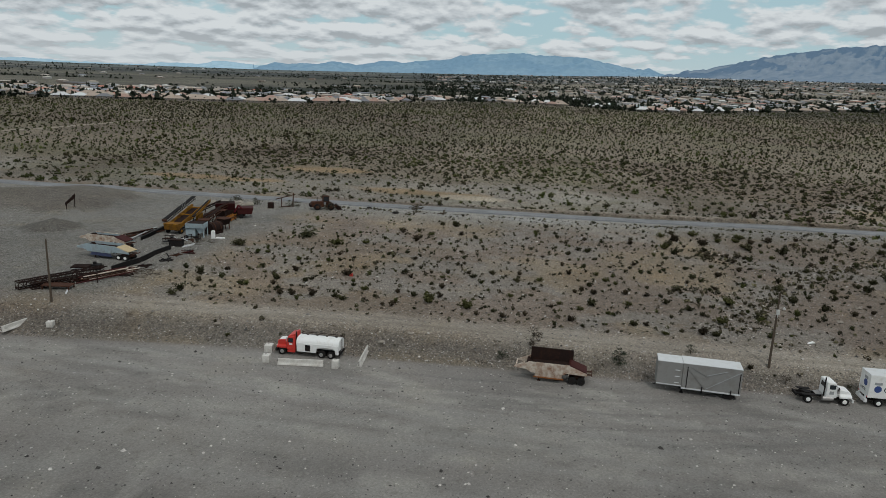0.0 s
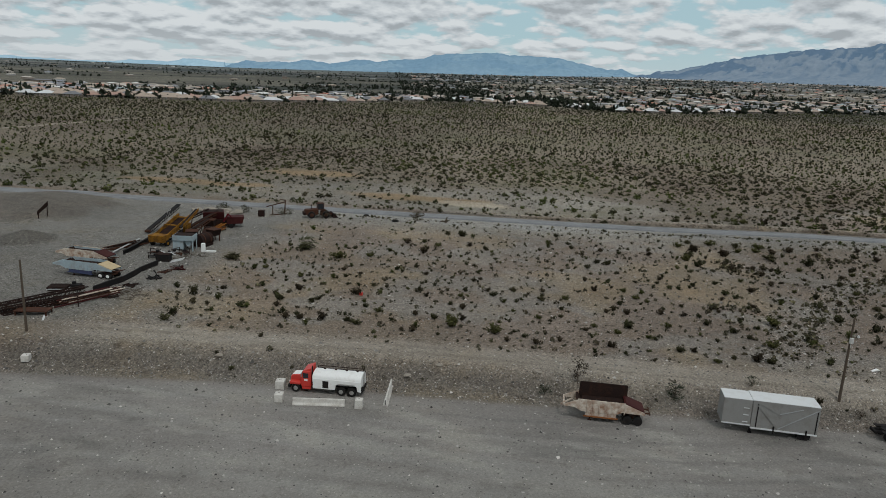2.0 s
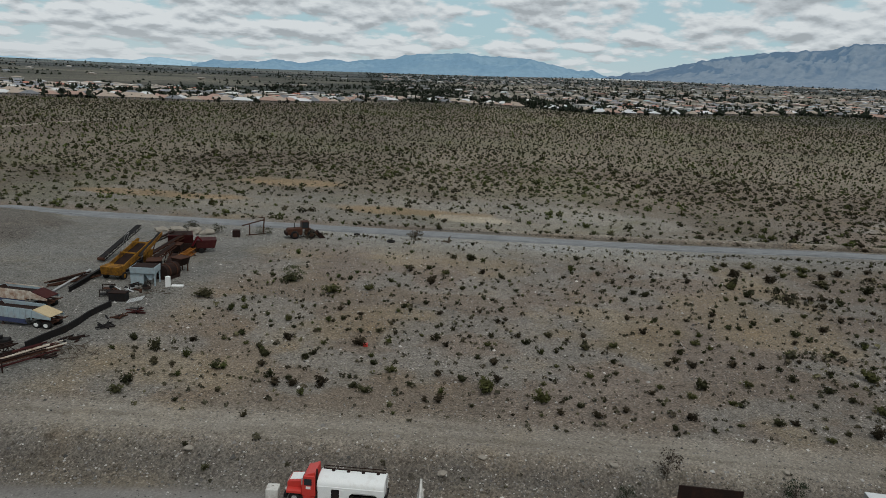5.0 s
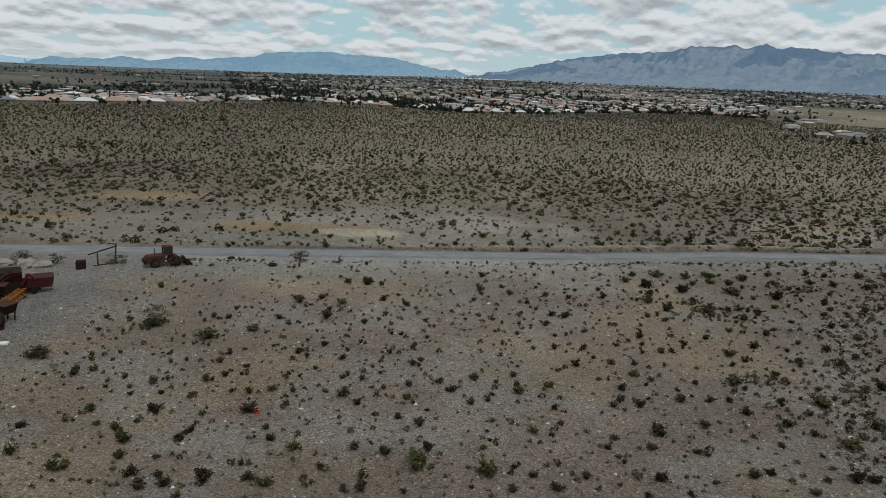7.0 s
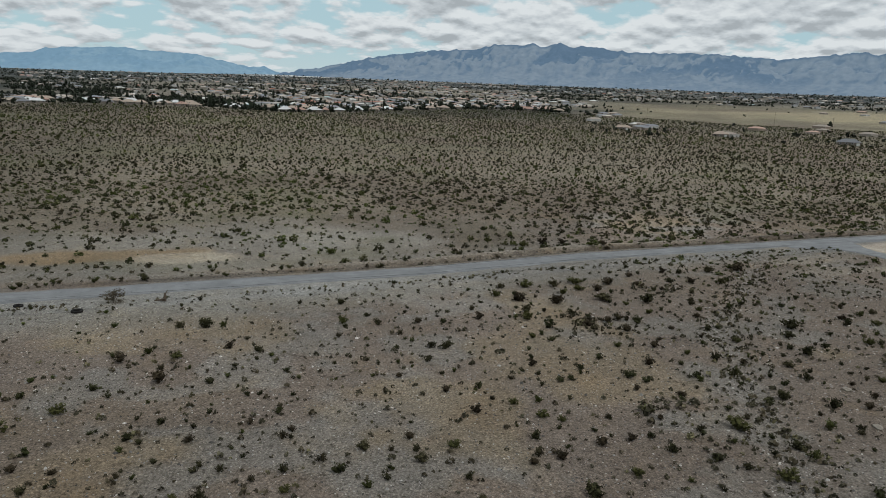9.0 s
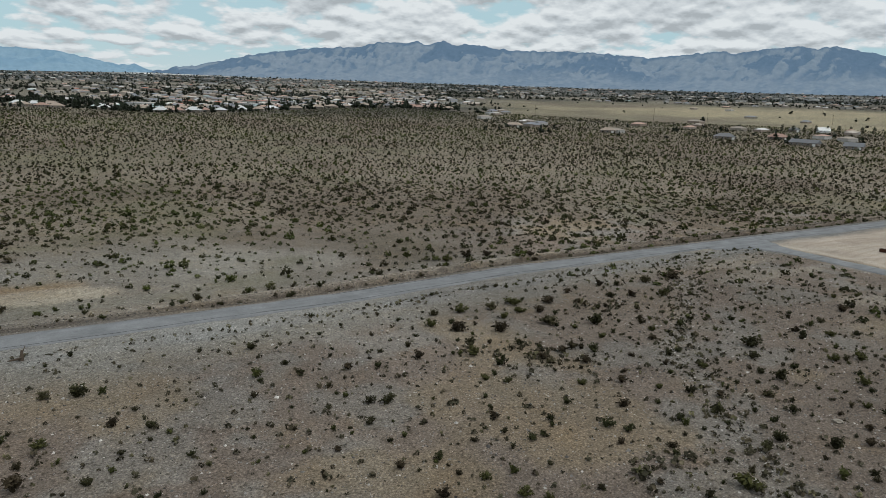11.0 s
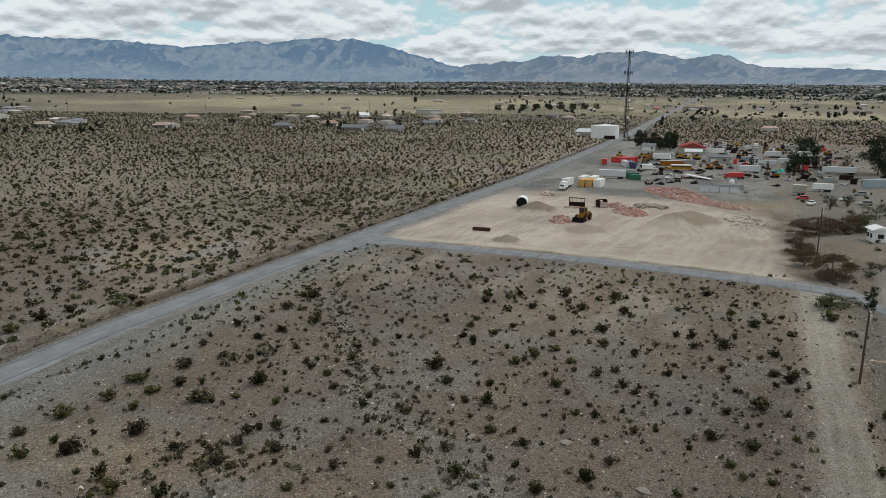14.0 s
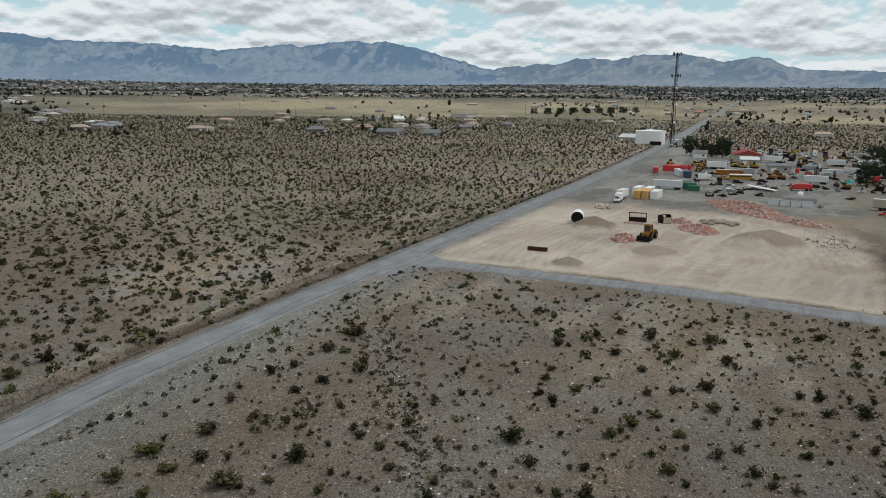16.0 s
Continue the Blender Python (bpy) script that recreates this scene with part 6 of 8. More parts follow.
    part("support", [beam((0.5, -0.8, 0), (0.9, -0.5, 2.2), 0.1), beam((0.5, 0.8, 0), (0.9, 0.5, 2.2), 0.1), beam((3.2, -1.1, 0), (1.0, -0.5, 2.2), 0.08), beam((3.2, 1.1, 0), (1.0, 0.5, 2.2), 0.08)], STEEL, t)
    part("guard_frame", [beam((-0.5, -0.6, 2.0), (-1.2, -1.6, 3.9), 0.06), beam((0.6, -0.6, 2.4), (0.0, -1.6, 4.2), 0.06), beam((-1.3, -1.6, 3.9), (0.1, -1.6, 4.2), 0.06)], STEEL, t)

    t = thing("screening_plant", -77.0, 138.6, 86, "yellow and black screening plant on rubber wheels", "quarry machine")
    body = part("screen_box", [prism([(-5.6, 1.0), (3.6, 3.4), (4.4, 4.6), (3.9, 4.8), (-5.8, 1.9)], -1.4, -1.25), prism([(-5.6, 1.0), (3.6, 3.4), (4.4, 4.6), (3.9, 4.8), (-5.8, 1.9)], 1.25, 1.4)], OCHRE, t, "worn yellow side plates")
    part("deck", prism([(-5.7, 1.2), (4.0, 3.8), (4.0, 3.95), (-5.7, 1.4)], -1.25, 1.25), DARKRUST, body, "dark screen deck")
    part("feed_hopper", [prism([(-6.2, 0.9), (-4.6, 0.9), (-4.3, 2.3), (-6.5, 2.3)], -1.6, 1.6)], OCHRE, t, bevel=0.05)
    part("discharge_chute", [prism([(1.0, 1.4), (2.8, 1.2), (3.4, 3.2), (1.2, 3.0)], -1.8, -1.3)], OCHRE, t)
    part("side_conveyor", [prism([(-1.0, 2.9), (5.4, 5.6), (5.4, 5.75), (-1.0, 3.1)], -2.3, -1.7)], BLACK, t)
    part("side_plate", [prism([(-0.5, 2.9), (5.4, 5.3), (5.4, 5.9), (-0.5, 3.6)], -2.45, -2.35)], OCHRE, t)
    part("guide_bar", [beam((2.5, -1.5, 4.4), (2.5, 1.5, 4.4), 0.22), beam((-1, -1.5, 3.4), (-1, 1.5, 3.4), 0.2), beam((-5.2, -0.9, 2.3), (-6.4, -0.9, 1.0), 0.22), beam((-5.2, 0.9, 2.3), (-6.4, 0.9, 1.0), 0.22)], OCHRE, t)
    part("chassis", [box(-6.0, 4.0, -0.9, -0.6, 0.7, 1.05), box(-6.0, 4.0, 0.6, 0.9, 0.7, 1.05), beam((3.5, -0.8, 0.9), (3.5, -0.8, 3.3), 0.18), beam((3.5, 0.8, 0.9), (3.5, 0.8, 3.3), 0.18), box(3.3, 3.7, -1.0, 1.0, 0, 0.75)], BLACK, t)
    for s in (-1, 1):
        wheel(t, -5.0, s * 1.5, 0.62, 0.5, OCHRE)

    t = thing("blue_hopper", -71.4, 132.0, 8, "faded blue steel feed hopper on legs", "hopper")
    part("bin", [cross_prism([(-1.5, 3.0), (1.5, 3.0), (1.35, 2.0), (-1.35, 2.0)], -1.9, 1.9)], BLUE, t, bevel=0.03)
    part("bin_mouth", box(-1.75, 1.75, -1.35, 1.35, 3.01, 3.03), DARKRUST, t)
    part("lower_body", [box(-1.8, -0.1, -1.1, 1.1, 0.35, 1.99)], BLUE, t, bevel=0.02)
    for i, j in ((0.0, -1.1), (1.8, -1.1), (1.8, 1.1), (-1.8, -1.1), (-1.8, 1.1)):
        part("leg", box(i - 0.09, i + 0.09, j - 0.09, j + 0.09, 0, 1.99), BLUE, t)
    part("chute", prism([(0.0, 1.97), (1.7, 1.97), (1.2, 0.9), (0.8, 0.9)], -0.9, 0.9), BLUE, t)

    t = thing("ball_drum", -69.6, 136.0, 75, "large dark rusty drum lying among machines", "quarry machine")
    part("shell", tube((-1.6, 0, 1.25), (1.6, 0, 1.25), 1.2, seg=20), DARKRUST, t, smooth=True)
    part("ring", [tube((-0.9, 0, 1.25), (-0.7, 0, 1.25), 1.27, seg=20), tube((0.7, 0, 1.25), (0.9, 0, 1.25), 1.27, seg=20)], RUST, t)
    part("cradle", [box(-1.5, 1.5, -1.1, -0.7, 0, 0.5), box(-1.5, 1.5, 0.7, 1.1, 0, 0.5)], DARKRUST, t)

    t = thing("lattice_boom", -72.0, 145.0, 92, "orange lattice crane boom lying low", "crane boom")
    part("girder", lattice((-6.5, 0, 0.55), (6.5, 0, 0.85), 1.0, 0.9, 14, 0.055), ORANGE, t)
    part("trestle", [beam((5.8, -0.7, 0), (5.8, 0, 0.6), 0.14), beam((5.8, 0.7, 0), (5.8, 0, 0.6), 0.14)], RUST, t)
    part("trestle", [beam((-5.0, -0.6, 0), (-5.0, 0, 0.4), 0.14), beam((-5.0, 0.6, 0), (-5.0, 0, 0.4), 0.14)], RUST, t)

    t = thing("jaw_crusher", -74.5, 152.8, 25, "maroon jaw crusher plant with hopper and conveyor", "quarry machine")
    part("hopper", [cross_prism([(-1.9, 3.7), (1.9, 3.7), (1.2, 2.0), (-1.2, 2.0)], -2.8, 1.6)], MAROON, t, bevel=0.04)
    part("hopper_mouth", box(-2.6, 1.4, -1.7, 1.7, 3.71, 3.73), DARKRUST, t)
    part("base", [box(-2.9, 3.9, -1.3, 1.3, 0.55, 2.0)], DARKRUST, t, bevel=0.05)
    part("tail_bin", [prism([(2.2, 1.0), (5.4, 1.0), (5.8, 2.5), (2.0, 2.5)], -1.5, 1.5)], MAROON, t, bevel=0.04)
    part("arm", [beam((1.4, -1.5, 1.5), (2.4, -1.7, 3.3), 0.35), beam((2.4, -1.7, 3.3), (3.2, -1.7, 2.4), 0.25)], DEEPRED, t, "red hydraulic arm")
    part("feed_conveyor", [prism([(-9.6, 0.5), (-1.6, 4.0), (-1.6, 4.25), (-9.6, 0.8)], -0.55, 0.55)] + lattice((-9.4, 0, 0.45), (-1.8, 0, 3.8), 0.8, 0.5, 9, 0.05), DARKRUST, t)
    part("leg", [beam((-5.5, -0.6, 0), (-5.0, 0, 2.2), 0.14), beam((-5.5, 0.6, 0), (-5.0, 0, 2.2), 0.14)], RUST, t)
    for s in (-1, 1):
        wheel(t, 3.0, s * 1.45, 0.5, 0.4, BLACK)
        wheel(t, -1.6, s * 1.45, 0.5, 0.4, BLACK)

    for px, py, turn, l, rise in ((-74.2, 141.8, 78, 4.6, 2.4), (-76.0, 147.2, 66, 5.2, 3.0), (-71.6, 140.2, 96, 3.6, 1.2)):
        t = thing("rusty_conveyor", px, py, turn, "dark rusty lattice conveyor leaning among machines", "conveyor", "rusty conveyors")
        part("boom", lattice((-l, 0, 0.4), (l, 0, 0.6 + rise), 0.8, 0.5, 9, 0.06), RUST, t)
        part("belt", prism([(-l, 0.7), (l, 0.9 + rise), (l, 0.98 + rise), (-l, 0.78)], -0.38, 0.38), DARKRUST, t)
        for q in (-1, 1):
            part("leg", beam((l * 0.6, q * 0.9, 0), (l * 0.6, q * 0.3, 0.3 + rise * 0.8), 0.13), DARKRUST, t)
            part("brace", beam((l * 0.1, q * 0.8, 0), (l * 0.6, q * 0.4, 0.2 + rise * 0.7), 0.09), RUST, t)
    for px, py, turn in ((-72.6, 137.4, 20), (-69.2, 139.8, 70), (-74.4, 149.0, 10)):
        t = thing("rusty_bin", px, py, turn, "open rusty steel bin on a welded stand", "bin", "rusty bins")
        part("shell", cross_prism([(-1.1, 2.5), (1.1, 2.5), (0.6, 1.2), (-0.6, 1.2)], -1.1, 1.1), DARKRUST, t, bevel=0.03)
        part("rim", box(-1.2, 1.2, -1.2, 1.2, 2.5, 2.6), RUST, t)
        for i, j in ((-0.9, -0.6), (0.9, -0.6), (0.9, 0.6), (-0.9, 0.6)):
            part("leg", box(i - 0.08, i + 0.08, j - 0.08, j + 0.08, 0, 1.5), RUST, t)

    t = thing("steel_chest", -70.9, 123.0, 6, "black steel chest on the gravel", "chest")
    part("body", box(-1.2, 1.2, -0.7, 0.7, 0, 1.25), BLACK, t, bevel=0.04)
    part("lid", box(-1.24, 1.24, -0.74, 0.74, 1.252, 1.32), DARKRUST, t)
    t = thing("steel_grating", -68.3, 123.0, 12, "pale steel grating leaning on the ground", "grating", "", None, -14)
    part("frame", [box(-1.1, 1.1, -0.9, -0.82, 0.3, 0.38), box(-1.1, 1.1, 0.82, 0.9, 0.3, 0.38), box(-1.1, -1.02, -0.9, 0.9, 0.3, 0.38), box(1.02, 1.1, -0.9, 0.9, 0.3, 0.38)], PALEGREY, t)
    for i in range(1, 6):
        part("bar", box(-1.0 + i * 0.33, -0.94 + i * 0.33, -0.85, 0.85, 0.31, 0.36), PALEGREY, t)
    for i in range(1, 4):
        part("bar", box(-1.05, 1.05, -0.8 + i * 0.4, -0.74 + i * 0.4, 0.315, 0.365), PALEGREY, t)
    t = thing("white_locker", -67.4, 131.2, 10, "toppled white locker and broken panels", "junk")
    part("locker", box(-0.35, 0.35, -0.3, 0.3, 0, 1.7), WHITE, t, bevel=0.03)
    part("panel", box(0.5, 2.3, -0.3, 0.4, 0.02, 0.3), WHITE, t, bevel=0.03)
    t = thing("machine_parts", -72.0, 126.4, 15, "heap of dark machine parts and white hoses", "scrap")
    for i in range(12):
        px, py = r.uniform(-2.6, 2.6), r.uniform(-1.3, 1.3)
        part("bracket", [beam((px, py, 0.1), (px + r.uniform(-1, 1), py + r.uniform(-1, 1), r.uniform(0.2, 1.0)), r.uniform(0.12, 0.3))], (BLACK, RUST, PALEGREY)[i % 3], t)
    # a cast-off conveyor belt winding along the edge of the lot
    pts = [(-71.6, 103.4), (-71.2, 106.4), (-70.5, 109.4), (-70.6, 112.4), (-70.9, 115.4), (-70.7, 118.0), (-70.5, 120.2)]
    t = thing("cast_off_belt", -70.5, 112.0, 0, "black rubber conveyor belt winding over the ground", "rubber belt")
    for (ax, ay), (bx, by) in zip(pts, pts[1:]):
        part("belt_length", [beam((ax + 70.5, ay - 112, 0.45), (bx + 70.5, by - 112, 0.47), 0.2, 0.95), beam((ax + 70.1, ay - 112, 0.06), (bx + 70.1, by - 112, 0.07), 0.7, 0.08)], BLACK, t)
    for i, (px, py, m) in enumerate(((-68.2, 107.5, DARKRUST), (-66.9, 112.2, BLACK), (-67.3, 116.0, RUST), (-66.0, 118.5, MAROON), (-67.8, 101.5, DARKRUST))):
        t = thing("scrap_heap", px, py, 40 * i, "small heap of dark bent scrap metal", "scrap", "scrap heaps")
        for k in range(9):
            a, b = r.uniform(-1.3, 1.3, 2), r.uniform(-1.3, 1.3, 2)
            part("bent_bar", beam((a[0], a[1], 0.08), (b[0], b[1], r.uniform(0.1, 0.6)), r.uniform(0.07, 0.22)), m if k % 3 else BLACK, t)
        part("plate", box(-0.6, 0.7, -0.5, 0.4, 0.05, 0.12), m, t)
    t = thing("tipped_board", -112.5, 148.6, 84, "dark tilted sign board on two posts", "board")
    part("board", [prism([(-1.6, 0.9), (1.6, 2.4), (1.6, 3.4), (-1.6, 1.6)], -0.06, 0.06)], DARKRUST, t)
    part("post", beam((1.3, 0, 0), (1.3, 0, 2.8), 0.14), DARKRUST, t)
    part("post", beam((-1.3, 0, 0), (-1.3, 0, 1.4), 0.14), DARKRUST, t)


scrap_lot()
belly_dump(-78.0, 111.8, -7, "pale blue bottom-dump trailer with a bleached plank tail", BLUE, PLANK, 0, None, 1.28)
belly_dump(-82.8, 118.8, -7, "rusty cream bottom-dump trailer with a blue far side", DIRTYWHITE, MAROON, 0, None, 1.2, BLUE)


def boulder(x, y, s, seed, label="large pale boulder on the verge", squash=0.5):
    r = np.random.default_rng(seed)
    bm = bmesh.new()
    bmesh.ops.create_icosphere(bm, subdivisions=2, radius=1.0)
    for v in bm.verts:
        n = noise.noise(v.co * 1.3 + Vector((seed, 0, 0))) * 0.45 + noise.noise(v.co * 3.1 + Vector((0, seed, 0))) * 0.15
        v.co *= 1 + n
        v.co.z *= squash
        v.co.x *= 1.25
    me = bpy.data.meshes.new("boulder")
    bm.to_mesh(me)
    bm.free()
    me.materials.append(BOULDER)
    ob = new("boulder", me)
    ob.matrix_world = pose(x, y, float(land(x, y)) + s * squash * 0.55, 0, 0, r.uniform(0, 360)) @ Matrix.Scale(s, 4)
    return tagged(ob, label, "boulder", "boulders")


BOULDER = worn("pale_boulder", (0.27, 0.24, 0.20), 0.95, stain=(0.16, 0.14, 0.115), amount=0.4, vary=0.2, grain=6, bump=0.05)
for i, (x, y, s) in enumerate(((-87.1, 169.6, 1.5), (-83.7, 170.3, 1.6), (-79.8, 170.0, 1.9), (-77.0, 169.6, 1.6), (-85.4, 171.6, 1.1), (-81.6, 171.8, 1.2))):
    boulder(x, y, s * 0.8, i + 3)
for i, (x, y, s) in enumerate(((-20.6, 86.2, 0.42), (-4.9, 88.6, 0.36), (10.9, 89.6, 0.36), (-17, 88, 0.35), (-44, 86, 0.4), (51.5, 117.5, 0.5), (38.5, 98.6, 0.35), (45.6, 109, 0.5), (49, 127, 0.45), (33, 96, 0.3))):
    boulder(x, y, s, i + 30, "pale stone lying on stony ground", 0.45)


def old_frame(x, y):
    t = thing("pump_frame", x, y, 42, "rusty bent pipe frame beside a steel drum", "scrap frame")
    part("post", beam((-0.4, 0, 0), (-0.4, 0, 2.3), 0.18), RUST, t)
    part("post", beam((2.6, 0, 0), (2.9, 0, 3.6), 0.2), RUST, t)
    part("top_bar", [beam((-2.0, 0, 2.2), (2.8, 0, 3.1), 0.2), beam((2.9, 0, 3.5), (1.3, -0.5, 3.9), 0.16)], RUST, t)
    part("foot", [beam((-1.2, 0, 0.1), (3.2, 0, 0.1), 0.16)], RUST, t)
    t = thing("steel_drum_box", x - 2.3, y - 2.6, 15, "square dark rusty steel tank", "tank")
    part("body", box(-0.75, 0.75, -0.7, 0.7, 0, 1.45), DARKRUST, t, bevel=0.05)
    part("cap", tube((0, 0, 1.45), (0, 0, 1.55), 0.25), RUST, t)


old_frame(-68.0, 171.0)


def wheel_loader(x, y, turn, paint, dark, label, z=None, scale=1.0, raised=0.0):
    t = thing("wheel_loader", x, y, turn, label, "loader", "", z)
    t.scale = (scale,) * 3
    part("rear_body", [prism([(-3.4, 0.8), (-0.4, 0.8), (-0.4, 2.1), (-3.2, 2.0), (-3.5, 1.5)], -0.95, 0.95)], paint, t, bevel=0.08)
    part("counterweight", box(-3.75, -3.3, -1.1, 1.1, 0.75, 1.45), dark, t, bevel=0.06)
    cab = part("cab", [box(-0.5, 0.95, -0.75, 0.75, 1.9, 2.1), box(-0.55, 1.0, -0.8, 0.8, 3.3, 3.42)] + [beam((px, py, 2.05), (px, py, 3.32), 0.1) for px in (-0.45, 0.9) for py in (-0.7, 0.7)], paint, t)
    part("cab_glass", box(-0.40, 0.85, -0.68, 0.68, 2.1, 3.28), GLASS, cab)
    part("front_frame", [prism([(0.2, 0.7), (1.9, 0.7), (1.9, 1.6), (1.2, 2.0), (0.4, 1.7)], -0.6, 0.6)], paint, t, bevel=0.05)
    for s in (-1, 1):
        part("lift_arm", [beam((0.9, s * 0.62, 1.75), (3.0, s * 0.62, 0.7 + raised), 0.2, 0.34)], paint, t)
        part("cylinder", [tube((1.0, s * 0.4, 1.1), (2.4, s * 0.5, 0.95 + raised), 0.08)], STEEL, t)
        for wx in (-2.0, 1.35):
            wheel(t, wx, s * 1.08, 0.82, 0.6, paint)
        part("step", box(-0.5, 0.1, s * 0.95, s * 1.15, 0.75, 0.85), dark, t)
    part("bucket", [cross_prism([(-1.5, 0.1 + raised), (1.5, 0.1 + raised), (1.5, 0.2 + raised), (-1.5, 0.2 + raised)], 2.9, 4.1), prism([(2.9, 0.1 + raised), (3.05, 0.15 + raised), (3.05, 1.2 + raised), (2.85, 1.2 + raised)], -1.5, 1.5),
                    prism([(2.95, 0.1 + raised), (4.1, 0.12 + raised), (3.2, 1.2 + raised), (2.95, 1.2 + raised)], -1.52, -1.44), prism([(2.95, 0.1 + raised), (4.1, 0.12 + raised), (3.2, 1.2 + raised), (2.95, 1.2 + raised)], 1.44, 1.52)], dark, t, "worn dark bucket")
    part("exhaust_stack", tube((-1.8, 0.4, 2.0), (-1.8, 0.4, 3.1), 0.07), BLACK, t)
    return t


wheel_loader(-57.0, 172.0, 28, RUST, DARKRUST, "derelict dark rusty wheel loader by the road", None, 1.05)


def tyre(x, y, r, flat=True):
    t = thing("old_tyre", x, y, 20, "old black tyre lying flat on the ground", "tyre", "old tyres")
    bm_rings = []
    n = 18
    prof = [(0.62, 0.02), (0.9, 0.0), (1.0, 0.1), (1.0, 0.32), (0.9, 0.42), (0.62, 0.4), (0.55, 0.3), (0.55, 0.12)]
    co = [(math.cos(2 * math.pi * i / n) * a * r, math.sin(2 * math.pi * i / n) * a * r, b * r) for i in range(n) for a, b in prof]
    k = len(prof)
    fa = [(i * k + j, ((i + 1) % n) * k + j, ((i + 1) % n) * k + (j + 1) % k, i * k + (j + 1) % k) for i in range(n) for j in range(k)]
    me = bpy.data.meshes.new("carcass")
    me.from_pydata(co, [], fa)
    me.materials.append(RUBBER)
    ob = new("carcass", me)
    ob.parent = t


tyre(-38.3, 172.9, 0.85)
tyre(-46.7, 178.2, 0.7)
t = thing("dead_stump", -26.3, 176.0, 30, "dark broken stump and roots on gravel", "stump")
part("trunk", [tube((0, 0, 0), (0.3, 0.2, 1.3), 0.3, 0.14), tube((0, 0, 0.3), (-1.5, 0.3, 0.35), 0.2, 0.07), tube((0.1, 0, 0.4), (-1.0, -0.7, 0.7), 0.14, 0.05), tube((0.2, 0.1, 0.9), (0.9, 0.5, 1.6), 0.1, 0.04)], POLEWOOD, t)
t = thing("red_can", -32.6, 112.9, 0, "small red plastic can lying in the scrub", "can")
part("body", box(-0.28, 0.28, -0.2, 0.2, 0, 0.42), RED, t, bevel=0.04)
part("spout", tube((0.15, 0, 0.42), (0.3, 0, 0.55), 0.05), RED, t)
t = thing("white_rag", 37.9, 98.2, 20, "crumpled white sheet of litter on the ground", "litter")
part("sheet", [prism([(-0.6, 0.02), (0.6, 0.05), (0.3, 0.3), (-0.2, 0.2)], -0.2, 0.2)], WHITE, t, bevel=0.04)


def brush_pile(x, y, n, spread_r, seed):
    r = np.random.default_rng(seed)
    t = thing("brush_pile", x, y, 0, "flat pile of dry grey branches", "brush pile")
    for k in range(n):
        a, b = r.normal(0, spread_r * 0.6, 2), r.uniform(0, 6.283)
        l = r.uniform(0.8, 2.0)
        part("branch", tube((a[0], a[1], r.uniform(0.03, 0.25)), (a[0] + math.cos(b) * l, a[1] + math.sin(b) * l, r.uniform(0.1, 0.6)), 0.05, 0.02, 5), POLEWOOD, t)


brush_pile(-66.2, 103.6, 46, 2.2, 3)
brush_pile(-68.4, 127.0, 24, 1.8, 4)
for i, (px, py, a) in enumerate(((-73.6, 124.6, 20), (-71.8, 128.4, 70), (-69.8, 128.9, 130), (-74.8, 127.6, 10))):
    t = thing("steel_rack", px, py, a, "small dark steel frame among machine parts", "scrap steel")
    part("rack_frame", [beam((-0.9, -0.5, 0), (-0.9, -0.5, 1.1), 0.1), beam((0.9, -0.5, 0), (0.9, -0.5, 1.1), 0.1), beam((-1.0, -0.5, 1.1), (1.0, -0.5, 1.1), 0.12)], DARKRUST, t)
    part("rack_shelf", box(-1.0, 1.0, -0.55, 0.5, 0.35, 0.42), (BLACK, STEEL, DARKRUST, RUST)[i], t)
    part("gear", tube((0.2, 0.1, 0.42), (0.2, 0.1, 0.75), 0.32, seg=14), BLACK, t)


# ---- the equipment yard and the sandy lot ----
def container(x, y, turn, l, w, h, paint, label, name="shipping_container", wheels=False):
    t = thing(name, x, y, turn, label, "container" if not wheels else "trailer", "containers and trailers")
    z0 = 1.05 if wheels else 0.05
    body = part("body", box(-l / 2, l / 2, -w / 2, w / 2, z0, z0 + h), paint, t, bevel=0.03)
    n = max(4, int(l / 0.9))
    for s in (-1, 1):
        part("ribs", [box(-l / 2 + 0.3 + i * (l - 0.6) / n, -l / 2 + 0.5 + i * (l - 0.6) / n, s * w / 2, s * (w / 2 + 0.03), z0 + 0.12, z0 + h - 0.12) for i in range(n + 1)], paint, body)
    part("roof_cap", box(-l / 2 + 0.03, l / 2 - 0.03, -w / 2 + 0.03, w / 2 - 0.03, z0 + h + 0.003, z0 + h + 0.05), PALEGREY if wheels else paint, body)
    for s in (-1, 1):
        part("end_door", box(-l / 2 - 0.03, -l / 2, min(s * 0.04, s * (w / 2 - 0.08)), max(s * 0.04, s * (w / 2 - 0.08)), z0 + 0.1, z0 + h - 0.1), paint, body)
    if wheels:
        part("underframe", box(-l / 2, l / 2, -0.5, 0.5, 0.85, 1.05), BLACK, t)
        for s in (-1, 1):
            part("landing_leg", box(l / 2 - 2.6, l / 2 - 2.4, s * 0.8 - 0.1, s * 0.8 + 0.1, 0, 1.0), BLACK, t)
            for wx in (-l / 2 + 1.2, -l / 2 + 2.4):
                wheel(t, wx, s * 0.95, 0.5, 0.45, BLACK)
    else:
        for i in (-1, 1):
            part("skid", box(i * l / 2 - 0.15 * i - 0.1, i * l / 2 - 0.15 * i + 0.1, -w / 2, w / 2, 0, 0.06), BLACK, t)
    return t


